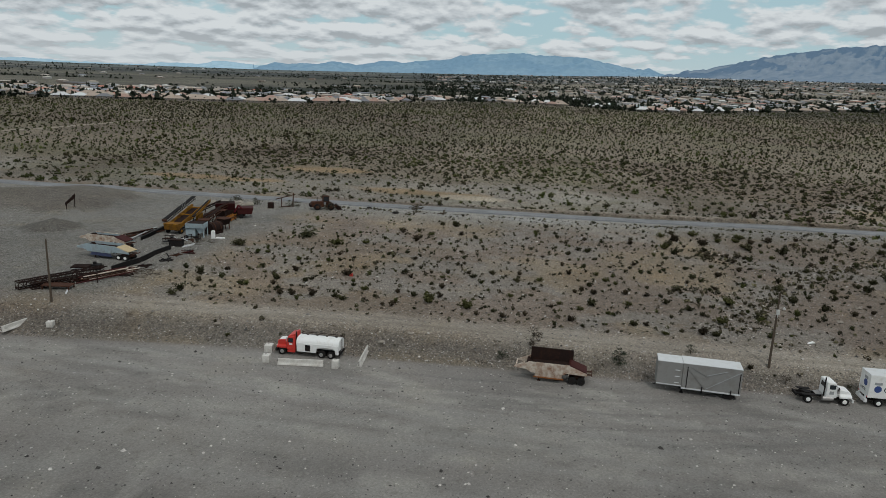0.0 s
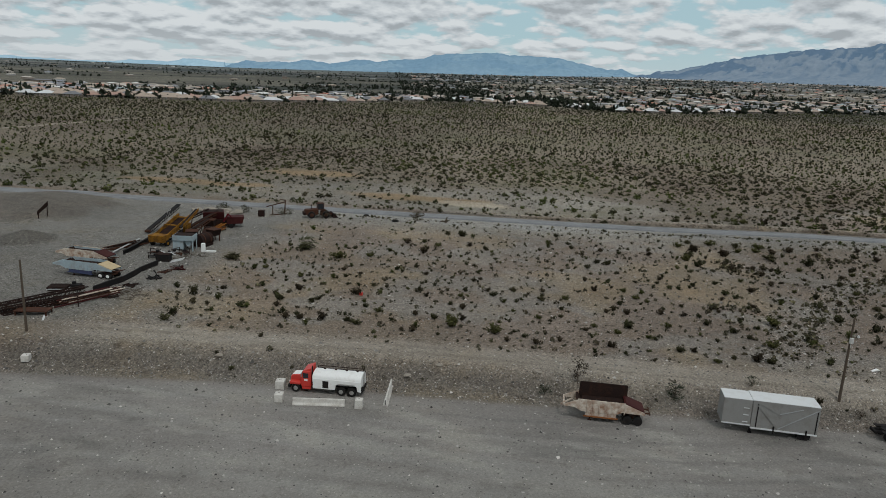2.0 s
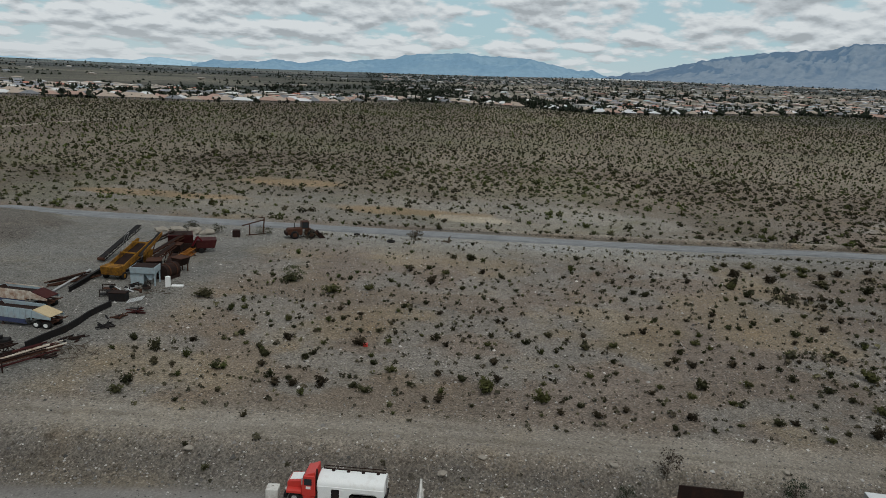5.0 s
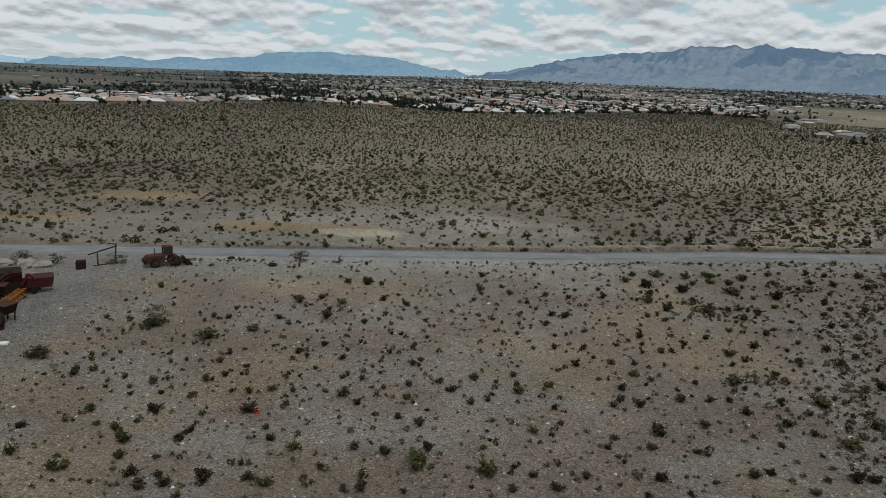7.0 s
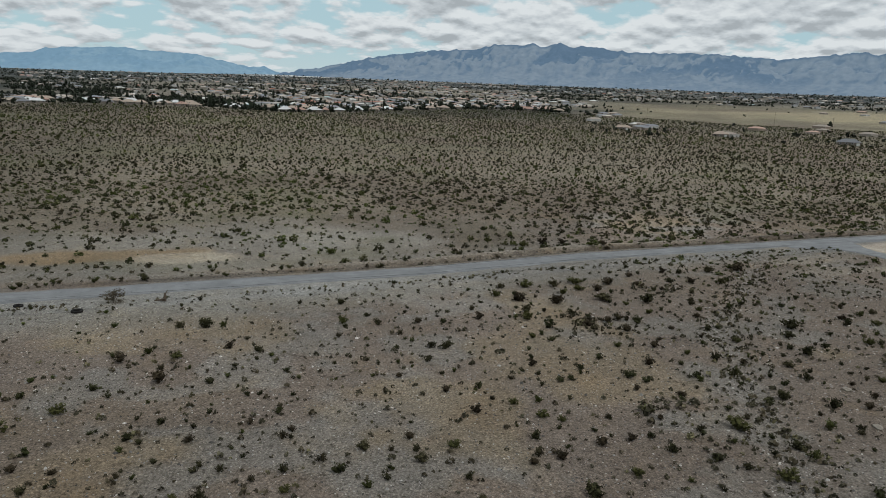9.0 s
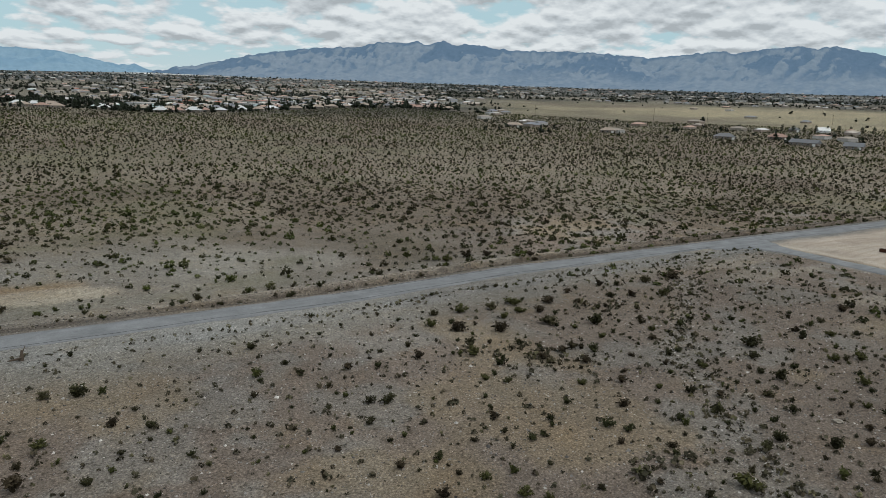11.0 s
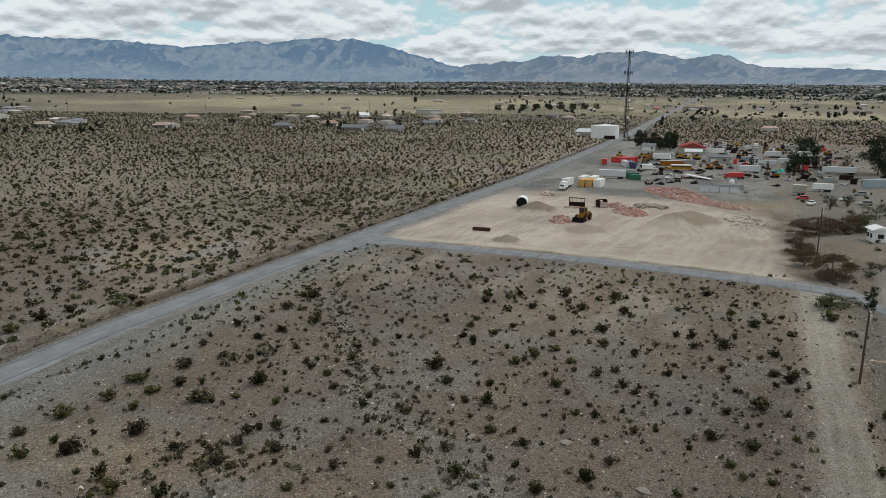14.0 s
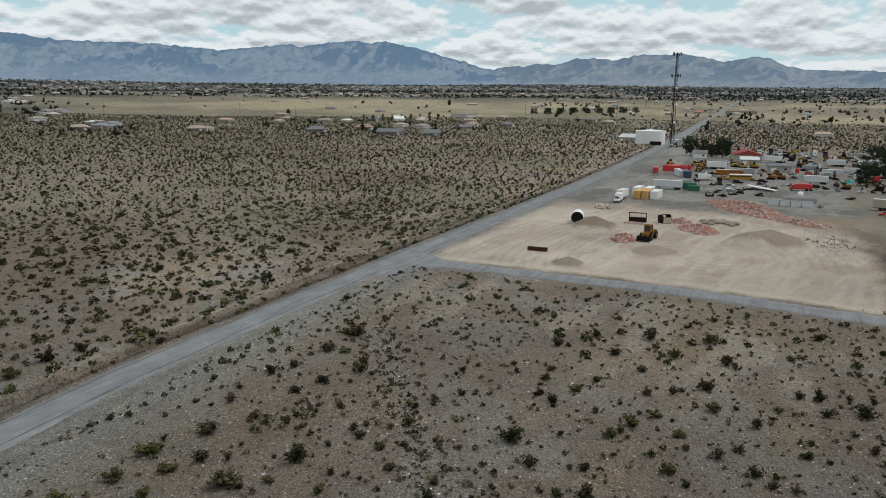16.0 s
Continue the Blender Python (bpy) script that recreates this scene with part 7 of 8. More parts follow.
def lorry(x, y, turn, paint, box_paint=None, label="white box van parked in the yard", length=6.5, h=2.6):
    t = thing("lorry", x, y, turn, label, "truck", "yard trucks")
    l = length / 2
    cab = part("cab", prism([(l - 1.9, 0.6), (l, 0.6), (l, 1.35), (l - 0.5, 1.5), (l - 0.9, 2.3), (l - 1.9, 2.35)], -1.0, 1.0), paint, t, bevel=0.07)
    part("windscreen", prism([(l - 0.47, 1.55), (l - 0.45, 1.55), (l - 0.85, 2.25), (l - 0.88, 2.25)], -0.85, 0.85), GLASS, cab)
    part("frame", box(-l, l - 0.3, -0.45, 0.45, 0.6, 0.85), BLACK, t)
    if box_paint:
        part("cargo_box", box(-l, l - 2.0, -1.15, 1.15, 0.9, 0.9 + h), box_paint, t, bevel=0.04)
    else:
        part("flat_bed", [box(-l, l - 2.0, -1.1, 1.1, 0.85, 1.0), box(-l, l - 2.0, -1.1, -1.05, 1.0, 1.3), box(-l, l - 2.0, 1.05, 1.1, 1.0, 1.3)], BLACK, t)
    for s in (-1, 1):
        part("side_window", box(l - 1.6, l - 1.0, s * 0.99, s * 1.015, 1.5, 2.1), GLASS, cab)
        wheel(t, l - 1.0, s * 0.92, 0.45, 0.28, WHITE)
        wheel(t, -l + 1.3, s * 0.9, 0.45, 0.4, WHITE)
    return t


def car(x, y, turn, paint, label, pickup=False):
    t = thing("car", x, y, turn, label, "car", "parked cars")
    part("body", prism([(-2.3, 0.4), (2.25, 0.4), (2.3, 0.85), (1.2, 1.0), (-2.2, 1.0), (-2.35, 0.8)], -0.88, 0.88), paint, t, bevel=0.08)
    cab = part("cabin", prism([(-0.5 if pickup else -1.9, 1.0), (1.1, 1.0), (0.5, 1.5), (-0.3 if pickup else -1.5, 1.52)], -0.75, 0.75), GLASS, t)
    part("roof", prism([(-0.35 if pickup else -1.5, 1.525), (0.5, 1.505), (0.5, 1.55), (-0.35 if pickup else -1.5, 1.57)], -0.74, 0.74), paint, cab)
    for s in (-1, 1):
        part("headlight", box(2.24, 2.31, s * 0.6 - 0.15, s * 0.6 + 0.15, 0.65, 0.8), WHITE, t)
        for wx in (-1.4, 1.45):
            wheel(t, wx, s * 0.8, 0.34, 0.2)
    return t


def bus(x, y, turn):
    t = thing("school_bus", x, y, turn, "old yellow school bus with a white roof", "bus")
    body = part("body", box(-5.4, 4.2, -1.2, 1.2, 0.7, 2.7), YELLOW, t, bevel=0.06)
    part("roof", cross_prism([(-1.2, 2.7), (1.2, 2.7), (1.05, 2.95), (0.6, 3.08), (-0.6, 3.08), (-1.05, 2.95)], -5.4, 4.2), WHITE, body, "white roof", smooth=True)
    part("hood", prism([(4.2, 0.7), (5.5, 0.7), (5.5, 1.4), (4.2, 1.65)], -0.9, 0.9), YELLOW, t, bevel=0.08)
    part("windscreen", box(4.2, 4.23, -1.0, 1.0, 1.75, 2.6), GLASS, body)
    for s in (-1, 1):
        for i in range(10):
            part("window", box(-5.1 + i * 0.92, -4.4 + i * 0.92, s * 1.2, s * 1.215, 1.75, 2.45), GLASS, body)
        part("stripe", box(-5.3, 4.1, s * 1.2, s * 1.218, 1.4, 1.48), BLACK, body)
        wheel(t, 4.6, s * 1.0, 0.48, 0.28)
        wheel(t, -2.8, s * 0.95, 0.48, 0.45)


def digger(x, y, turn, paint, label):
    t = thing("excavator", x, y, turn, label, "digger", "yard machines")
    for s in (-1, 1):
        part("track", prism([(-1.9, 0.3), (-1.5, 0), (1.5, 0), (1.9, 0.3), (1.9, 0.6), (1.5, 0.85), (-1.5, 0.85), (-1.9, 0.6)], s * 1.1 - 0.28, s * 1.1 + 0.28), BLACK, t)
    part("house", [box(-1.9, 1.2, -1.2, 1.2, 1.0, 2.0)], paint, t, bevel=0.08)
    part("cab", box(0.0, 1.3, 0.3, 1.2, 2.0, 2.9), GLASS, t, bevel=0.05)
    part("boom", [beam((1.0, -0.2, 1.6), (2.9, -0.2, 3.7), 0.3, 0.4), beam((2.9, -0.2, 3.7), (4.4, -0.2, 2.2), 0.25, 0.32)], paint, t)
    part("bucket", prism([(4.2, 2.3), (4.9, 1.6), (4.6, 0.9), (3.9, 1.3)], -0.6, 0.2), BLACK, t)


# storage boxes by the entrance
container(262.0, 167.6, -6, 7.5, 2.5, 2.6, WHITE, "white box trailer beside tan storage boxes", "box_trailer", True)
for i in range(2):
    container(268.5 + i * 0.4, 162.4 - i * 2.9, -4, 8.5, 2.5, 3.0, TAN, "tan storage container with a pale roof")
container(269.5, 156.4, -4, 8.5, 2.6, 3.0, WHITE, "white storage container beside the tan ones")
for i in range(2):
    container(279.0, 164.8 - i * 4.2, -4, 8.5, 2.5, 3.0, WHITE, "white storage container in the second row")
lorry(253.5, 167.2, 178, WHITE, WHITE, "small white box truck parked by containers", 5.6, 2.3)

# containers and trailers in the yard
container(301.5, 157.0, 92, 11.5, 2.5, 2.7, PALEGREY, "long pale grey office trailer with torn skirt", "office_trailer", True)
container(305.5, 149.0, 92, 4.5, 2.4, 2.6, GREEN, "dark green steel container")
container(301.5, 146.6, 92, 4.5, 2.4, 2.2, GREEN, "green steel skip container beside another")
container(316.0, 152.5, 88, 8.0, 2.4, 2.6, GREY, "plain grey steel container")
container(352.0, 156.0, 20, 12.0, 2.5, 3.0, NAVY, "navy blue steel container with white end")
container(356.5, 159.5, 20, 12.0, 2.5, 2.9, PALEGREY, "white roofed steel container beside the navy one")
container(364.0, 172.0, 8, 6.0, 2.5, 2.8, RED, "bright red steel container")
container(374.0, 164.0, 84, 12.0, 2.5, 2.8, RED, "long red steel container")
container(381.0, 163.0, 84, 12.0, 2.5, 2.8, RED, "long red steel container behind another")
container(396.0, 146.0, 86, 9.5, 2.5, 2.8, WHITE, "white box semi trailer", "semi_trailer", True)
container(361.0, 137.0, 96, 12.0, 2.5, 2.5, ORANGE, "faded orange red box trailer", "semi_trailer", True)
container(378.0, 131.0, 80, 9.0, 2.5, 2.6, STEEL, "ribbed galvanised steel box", "steel_box")
container(449.0, 122.0, 92, 14.0, 2.5, 2.8, WHITE, "long white semi trailer", "semi_trailer", True)
container(350.0, 100.5, 96, 9.5, 2.6, 2.6, PALEGREY, "grey portable office with small windows", "office_trailer", True)
container(281.5, 107.5, 100, 10.5, 0.4, 1.9, GREY, "low grey steel wall on the ground", "steel_wall")
container(438.0, 88.0, 95, 9.0, 2.5, 2.6, PALEGREY, "pale grey box trailer", "semi_trailer", True)
container(445.0, 72.0, 92, 10.0, 2.5, 2.6, WHITE, "white box semi trailer by the fence", "semi_trailer", True)
container(314.0, 52.5, 130, 13.0, 3.0, 3.4, BLUE, "blue corrugated steel storage building", "storage_building")
container(302.0, 38.0, 130, 12.0, 3.0, 3.4, PALEGREY, "pale metal storage building", "storage_building")
container(276.0, 83.2, 88, 4.6, 2.4, 2.8, STUCCO, "cream travel trailer with flat roof", "travel_trailer", True)
container(292.0, 74.2, 95, 7.0, 2.4, 2.1, WHITE, "white travel trailer on bare dirt", "travel_trailer", True)
container(360.0, 62.0, 92, 14.0, 2.6, 2.6, PALEGREY, "pale mobile home under a tree", "mobile_home", True)
container(395.0, 92.0, 92, 9.0, 2.6, 2.4, PALEGREY, "low pale metal roofed shed", "metal_shed")
container(410.0, 78.0, 92, 16.0, 2.6, 2.2, PALEGREY, "long pale metal roofed shed", "metal_shed")
for i in range(4):
    t = thing("open_skip", 271.2 - i * 0.1, 116.2 - i * 3.5, 96, "open grey steel waste skip", "skip", "row of skips")
    part("shell", [prism([(-1.5, 0.1), (1.5, 0.1), (1.65, 2.0), (-1.65, 2.0)], -1.15, -1.05), prism([(-1.5, 0.1), (1.5, 0.1), (1.65, 2.0), (-1.65, 2.0)], 1.05, 1.15), box(-1.66, -1.54, -1.1, 1.1, 0.1, 2.0), box(1.54, 1.66, -1.1, 1.1, 0.1, 2.0), box(-1.5, 1.5, -1.1, 1.1, 0.0, 0.12)], PALEGREY, t)
    part("rim", [beam((-1.7, -1.12, 2.0), (1.7, -1.12, 2.0), 0.12), beam((-1.7, 1.12, 2.0), (1.7, 1.12, 2.0), 0.12), beam((-1.65, -1.1, 2.0), (-1.65, 1.1, 2.0), 0.12), beam((1.65, -1.1, 2.0), (1.65, 1.1, 2.0), 0.12)], GREY, t)

# vehicles in the yard
bus(348.5, 131.0, -78)
lorry(340.0, 145.5, -72, WHITE, WHITE, "white utility van beside a white pickup", 7.0, 2.2)
lorry(352.0, 148.5, -70, WHITE, None, "white pickup truck with a dark bed")
tractor(306.5, 131.5, 96, None, None, "white semi tractor parked nose to the road")
t = thing("lowboy_trailer", 315.0, 121.5, 68, "long white lowboy trailer ramp", "trailer")
part("ramp", prism([(-6, 0.5), (6, 1.7), (6, 2.0), (-6, 0.75)], -1.2, 1.2), WHITE, t, bevel=0.03)
part("frame", [box(-5.5, 5.5, -0.6, 0.6, 0.3, 0.55)], BLACK, t)
for s in (-1, 1):
    for wx in (2.5, 3.7):
        wheel(t, wx, s * 0.9, 0.42, 0.4)
wheel_loader(406.0, 171.0, 200, YELLOW, ORANGE, "yellow wheel loader in the yard")
wheel_loader(401.0, 157.5, 100, YELLOW, BLACK, "yellow wheel loader parked behind red containers")
wheel_loader(399.0, 150.0, 80, YELLOW, BLACK, "yellow wheel loader beside a white trailer")
for px, py, a in ((412, 138, 30), (404, 133, 90), (408, 128, 120)):
    digger(px, py, a, YELLOW, "yellow crawler excavator in the yard")
for px, py, a in ((359, 118.8, 80), (362, 114.5, 100)):
    digger(px, py, a, ORANGE, "orange crawler machine in the yard")
lorry(502, 128, 170, WHITE, None, "white truck parked along the far fence")
lorry(498, 116.5, 175, WHITE, STEEL, "white truck with a steel body along the far fence")
lorry(490, 101.6, 180, WHITE, None, "white truck facing the road")
lorry(500, 96.6, 180, WHITE, WHITE, "white box truck along the far fence")
lorry(497, 91, 180, BLACK, BLACK, "black truck along the far fence")
lorry(499, 108, 180, YELLOW, YELLOW, "yellow truck along the far fence")
lorry(494, 111.5, 180, YELLOW, None, "yellow truck along the far fence")
lorry(505, 122, 176, BLACK, BLACK, "dark truck along the far fence")
lorry(500, 78, 180, STUCCO, STUCCO, "cream truck along the far fence")
lorry(498, 70, 180, ORANGE, None, "orange truck along the far fence")
t = lorry(508, 64, 150, WHITE, None, "white concrete mixer truck", 7.5)
part("mixer_drum", [tube((-3.2, 0, 2.1), (-0.6, 0, 1.9), 0.7, 1.2, 16), tube((-0.6, 0, 1.9), (1.0, 0, 1.8), 1.2, 0.6, 16)], WHITE, t, "white mixing drum", smooth=True)
lorry(322.0, 107.0, 100, RED, RED, "dark red tanker truck among scrap", 8.5, 1.9)
lorry(330.0, 103.0, 96, RED, None, "red flatbed truck among scrap", 7.0)
car(263.0, 83.0, 95, RED, "red car parked beside a travel trailer")
car(250.5, 81.0, 160, WHITE, "white pickup truck facing the yard", True)
car(266.0, 69.0, 80, WHITE, "white car under a canopy")
car(258.0, 64.0, 100, GREY, "grey car in the dirt yard")
car(246.0, 58.0, 80, BLACK, "dark car in the dirt yard")
car(285.0, 62.0, 80, GREY, "grey car beside a white trailer")
for i in range(5):
    car(438 + i * 0.6, 78 - i * 6.0, 95, (BLACK, BLACK, GREY, BLACK, DARKRUST)[i], "dark derelict car in a row")
t = thing("red_tank", 393, 107.5, 0, "small upright red tank", "tank")
part("shell", tube((0, 0, 0), (0, 0, 2.4), 1.0, seg=16), RED, t, smooth=True)
part("lid", tube((0, 0, 2.4), (0, 0, 2.7), 1.0, 0.3, 16), RED, t)
t = thing("satellite_dish", 325.0, 94.0, 30, "old grey satellite dish tipped on the ground", "dish", "", None, 0, 55)
part("bowl", [tube((0, 0, 0.3), (0, 0, 0.9), 0.4, 2.0, 20)], GREY, t, smooth=True)
part("mast", beam((0, 0, -0.2), (0, 0, 0.4), 0.2), STEEL, t)
t = thing("white_dome", 305.5, 107.2, 0, "white plastic water tank lying among scrap", "tank")
part("shell", [tube((0, 0, 0), (0, 0, 1.0), 1.1, 1.1, 18), tube((0, 0, 1.0), (0, 0, 1.6), 1.1, 0.5, 18)], WHITE, t, smooth=True)
for i, (px, py) in enumerate(((399, 72.6), (398.5, 69.0))):
    t = thing("round_culvert", px, py, 178, "wide black culvert pipe seen end on", "pipe", "culverts")
    part("shell", tube((-2, 0, 1.6), (2, 0, 1.6), 1.6, seg=22), BLACK, t, smooth=True)
    part("saddle", box(-1.5, 1.5, -1.2, 1.2, 0, 0.3), STEEL, t)
for px, py, h in ((374, 100, 5.5), (377, 99, 5.5), (372, 92, 4.0)):
    t = thing("drill_rig", px, py, 20, "dark steel drill rig frame", "rig", "drill rigs")
    part("mast", lattice((0, 0, 0.4), (0.8, 0, h), 0.7, 0.7, 7, 0.06), DARKRUST, t)
    part("base", box(-2, 1.6, -0.9, 0.9, 0, 0.9), BLACK, t)
for i, (px, py, s) in enumerate(((360, 90, 2.2), (365, 86, 1.6), (353, 88, 1.4))):
    t = thing("folded_tarp", px, py, 30 * i, "crumpled bright teal tarpaulin over scrap", "tarp", "teal tarps")
    part("sheet", prism([(-s, 0.0), (s, 0.0), (s * 0.7, 0.8), (-s * 0.2, 1.1), (-s * 0.8, 0.6)], -0.9, 0.9), TEAL, t, bevel=0.08)
RS = np.random.default_rng(77)
for i in range(84):
    px, py = RS.uniform(300, 500), RS.uniform(60, 150)
    if i < 12:
        px, py = RS.uniform(284, 330), RS.uniform(110, 146)
    t = thing("scrap_heap", px, py, RS.uniform(0, 360), "small heap of dark bent scrap metal", "scrap", "scrap heaps")
    m = (BLACK, DARKRUST, GREY, RUST, DARKRUST, BLACK)[i % 6]
    for k in range(4):
        a, b = RS.uniform(-2.0, 2.0, 2), RS.uniform(-2.0, 2.0, 2)
        part("bent_bar", beam((a[0], a[1], 0.1), (b[0], b[1], RS.uniform(0.3, 1.3)), RS.uniform(0.2, 0.55)), m, t)
    part("plate", box(-1.0, 1.0, -0.8, 0.8, 0.0, 0.5), m, t, bevel=0.1)



def crowd():
    """Parked trucks, cars and crates between the larger things."""
    taken = [(o.matrix_world.translation.x, o.matrix_world.translation.y) for o in scene.objects if o.parent is None and o.type == "EMPTY"]
    paints = [(WHITE, "white"), (WHITE, "white"), (BLACK, "black"), (GREY, "grey"), (YELLOW, "yellow"), (RED, "red"), (DARKRUST, "rusty"), (BLUE, "pale blue"), (STUCCO, "cream"), (BLACK, "black"), (DARKRUST, "rusty")]
    made = 0
    for _ in range(900):
        px, py = RS.uniform(318, 512), RS.uniform(56, 158)
        if made < 24:
            px = RS.uniform(486, 512)
        if min((px - a) ** 2 + (py - b) ** 2 for a, b in taken) < 7.0 ** 2 or (430 < px < 470 and 120 < py < 170):
            continue
        taken.append((px, py))
        made += 1
        m, word = paints[int(RS.integers(len(paints)))]
        k = int(RS.integers(5))
        a = RS.choice([0, 90, 180, 270]) + RS.uniform(-15, 15)
        if k == 0:
            car(px, py, a, m, "parked %s car in the equipment yard" % word)
        elif k == 1:
            car(px, py, a, m, "parked %s pickup in the equipment yard" % word, True)
        elif k == 2:
            lorry(px, py, a, m, None, "%s flatbed truck in the equipment yard" % word, RS.uniform(5.5, 7.5))
        elif k == 3:
            container(px, py, a, RS.uniform(3, 6), 2.3, RS.uniform(1.6, 2.4), m, "%s steel storage box in the yard" % word, "storage_box")
        else:
            digger(px, py, a, OCHRE if made % 3 else DARKRUST, "worn crawler machine in the yard")
        if made >= 110:
            break


crowd()


# buildings
def house(x, y, turn, l, w, h, wall, roof, label, rise=1.8, hip=True, name="house", door=True, group="houses at the edge of town"):
    t = thing(name, x, y, turn, label, "house", group)
    part("wall", box(-l / 2, l / 2, -w / 2, w / 2, -0.4, h), wall, t)
    e, k = 0.55, (w / 2 if hip else 0)

    def shell(bm):
        v = [bm.verts.new(c) for c in ((-l / 2 - e, -w / 2 - e, h - 0.02), (l / 2 + e, -w / 2 - e, h - 0.02), (l / 2 + e, w / 2 + e, h - 0.02), (-l / 2 - e, w / 2 + e, h - 0.02),
                                       (-l / 2 - (0 if hip else e) + k, 0, h + rise), (l / 2 + (0 if hip else e) - k, 0, h + rise))]
        u = [bm.verts.new(c.co - Vector((0, 0, 0.16))) for c in v[:4]]
        for f in ((v[0], v[1], v[5], v[4]), (v[2], v[3], v[4], v[5]), (v[1], v[2], v[5]), (v[3], v[0], v[4]), (u[3], u[2], u[1], u[0])):
            bm.faces.new(f)
        for i in range(4):
            j = (i + 1) % 4
            bm.faces.new((v[j], v[i], u[i], u[j]))
    part("roof", shell, roof, t)
    n = max(2, int(l / 4))
    for s in (-1, 1):
        for i in range(n):
            cx = -l / 2 + (i + 0.5) * l / n
            if door and i == n - 1:
                part("garage_door", box(cx - 1.3, cx + 1.3, min(s * w / 2, s * (w / 2 + 0.05)), max(s * w / 2, s * (w / 2 + 0.05)), 0, 2.2), WHITE, t)
            else:
                f = part("window", box(cx - 0.75, cx + 0.75, min(s * w / 2, s * (w / 2 + 0.06)), max(s * w / 2, s * (w / 2 + 0.06)), 0.95, 2.2), WHITE, t)
                part("pane", box(cx - 0.66, cx + 0.66, min(s * (w / 2 + 0.06), s * (w / 2 + 0.07)), max(s * (w / 2 + 0.06), s * (w / 2 + 0.07)), 1.03, 2.12), GLASS, f)
    for s in (-1, 1):
        f = part("window", box(min(s * l / 2, s * (l / 2 + 0.06)), max(s * l / 2, s * (l / 2 + 0.06)), -0.8, 0.8, 0.95, 2.2), WHITE, t)
        part("pane", box(min(s * (l / 2 + 0.06), s * (l / 2 + 0.07)), max(s * (l / 2 + 0.06), s * (l / 2 + 0.07)), -0.7, 0.7, 1.03, 2.12), GLASS, f)
    return t


house(448, 134, 8, 18, 15, 4.4, STUCCO, REDROOF, "cream workshop with a dark red gable roof", 2.6, False, "workshop", True, "yard buildings")
house(428, 131.5, 96, 9, 8, 3.2, STUCCO, PALEGREY, "small white garage with a double door", 1.5, False, "garage", True, "yard buildings")
house(396, 116, 96, 11, 7, 3.2, STUCCO, GREYROOF, "low cream shed with grey roof", 1.2, False, "shed", True, "yard buildings")
house(459, 161, 96, 8, 7, 3.0, WHITE, GREYROOF, "small white hut below dark trees", 1.6, False, "hut", True, "yard buildings")
house(572, 226, 70, 14, 11, 3.6, STUCCO, PALEGREY, "plain tan building with a pale gable roof beside a tank", 2.6, False, "building", True, "yard buildings")
house(187.5, 70.6, 10, 4.2, 3.6, 3.2, WHITE, WHITE, "white garden shed with a framed door", 0.8, False, "garden_shed", False, "yard buildings")
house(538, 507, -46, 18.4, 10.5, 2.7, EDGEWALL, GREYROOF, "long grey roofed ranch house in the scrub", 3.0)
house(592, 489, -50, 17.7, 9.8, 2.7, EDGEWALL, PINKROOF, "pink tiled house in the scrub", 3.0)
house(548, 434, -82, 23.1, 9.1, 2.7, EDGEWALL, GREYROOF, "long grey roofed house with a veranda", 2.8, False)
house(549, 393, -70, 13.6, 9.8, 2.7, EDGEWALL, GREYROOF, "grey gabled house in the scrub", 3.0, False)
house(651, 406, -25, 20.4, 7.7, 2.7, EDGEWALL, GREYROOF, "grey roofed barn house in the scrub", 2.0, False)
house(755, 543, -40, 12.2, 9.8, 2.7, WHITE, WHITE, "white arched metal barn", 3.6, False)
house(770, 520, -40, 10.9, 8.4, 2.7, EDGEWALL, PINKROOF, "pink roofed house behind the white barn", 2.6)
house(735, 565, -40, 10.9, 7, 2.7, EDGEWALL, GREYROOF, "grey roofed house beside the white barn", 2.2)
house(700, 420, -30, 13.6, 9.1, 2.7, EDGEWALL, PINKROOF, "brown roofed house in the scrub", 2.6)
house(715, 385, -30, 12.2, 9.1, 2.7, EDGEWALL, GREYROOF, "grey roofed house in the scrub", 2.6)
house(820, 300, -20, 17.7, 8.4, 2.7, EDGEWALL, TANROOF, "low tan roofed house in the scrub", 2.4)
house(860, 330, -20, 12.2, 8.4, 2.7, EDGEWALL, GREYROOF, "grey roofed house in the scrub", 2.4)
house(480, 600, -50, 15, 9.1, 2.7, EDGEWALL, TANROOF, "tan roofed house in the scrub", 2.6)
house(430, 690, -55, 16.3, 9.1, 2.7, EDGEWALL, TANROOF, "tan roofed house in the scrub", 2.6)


def edge_houses():
    """The first rows of houses facing the desert."""
    r = np.random.default_rng(88)
    roofs = [(TANROOF, "tan tiled"), (PINKROOF, "pinkish tiled"), (GREYROOF, "grey shingled"), (PALEGREY, "pale roofed"), (TANROOF, "tan tiled")]
    for az in np.arange(-44, 31, 1.02):
        for row in range(3 if az < -8 else 2):
            r.random()
            a = az + r.uniform(-0.25, 0.25) + row * 0.5
            if r.random() < (0.5 if a > -12 else 0.22):
                continue
            d = float(town_edge(a)) + 18 + row * 36 + r.uniform(-6, 8)
            x, y = d * math.sin(radians(a)), 110 + d * math.cos(radians(a))
            m, word = roofs[int(r.integers(5))]
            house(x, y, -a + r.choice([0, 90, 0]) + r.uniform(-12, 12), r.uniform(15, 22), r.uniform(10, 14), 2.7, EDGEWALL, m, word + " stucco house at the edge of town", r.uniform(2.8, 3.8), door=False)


edge_houses()


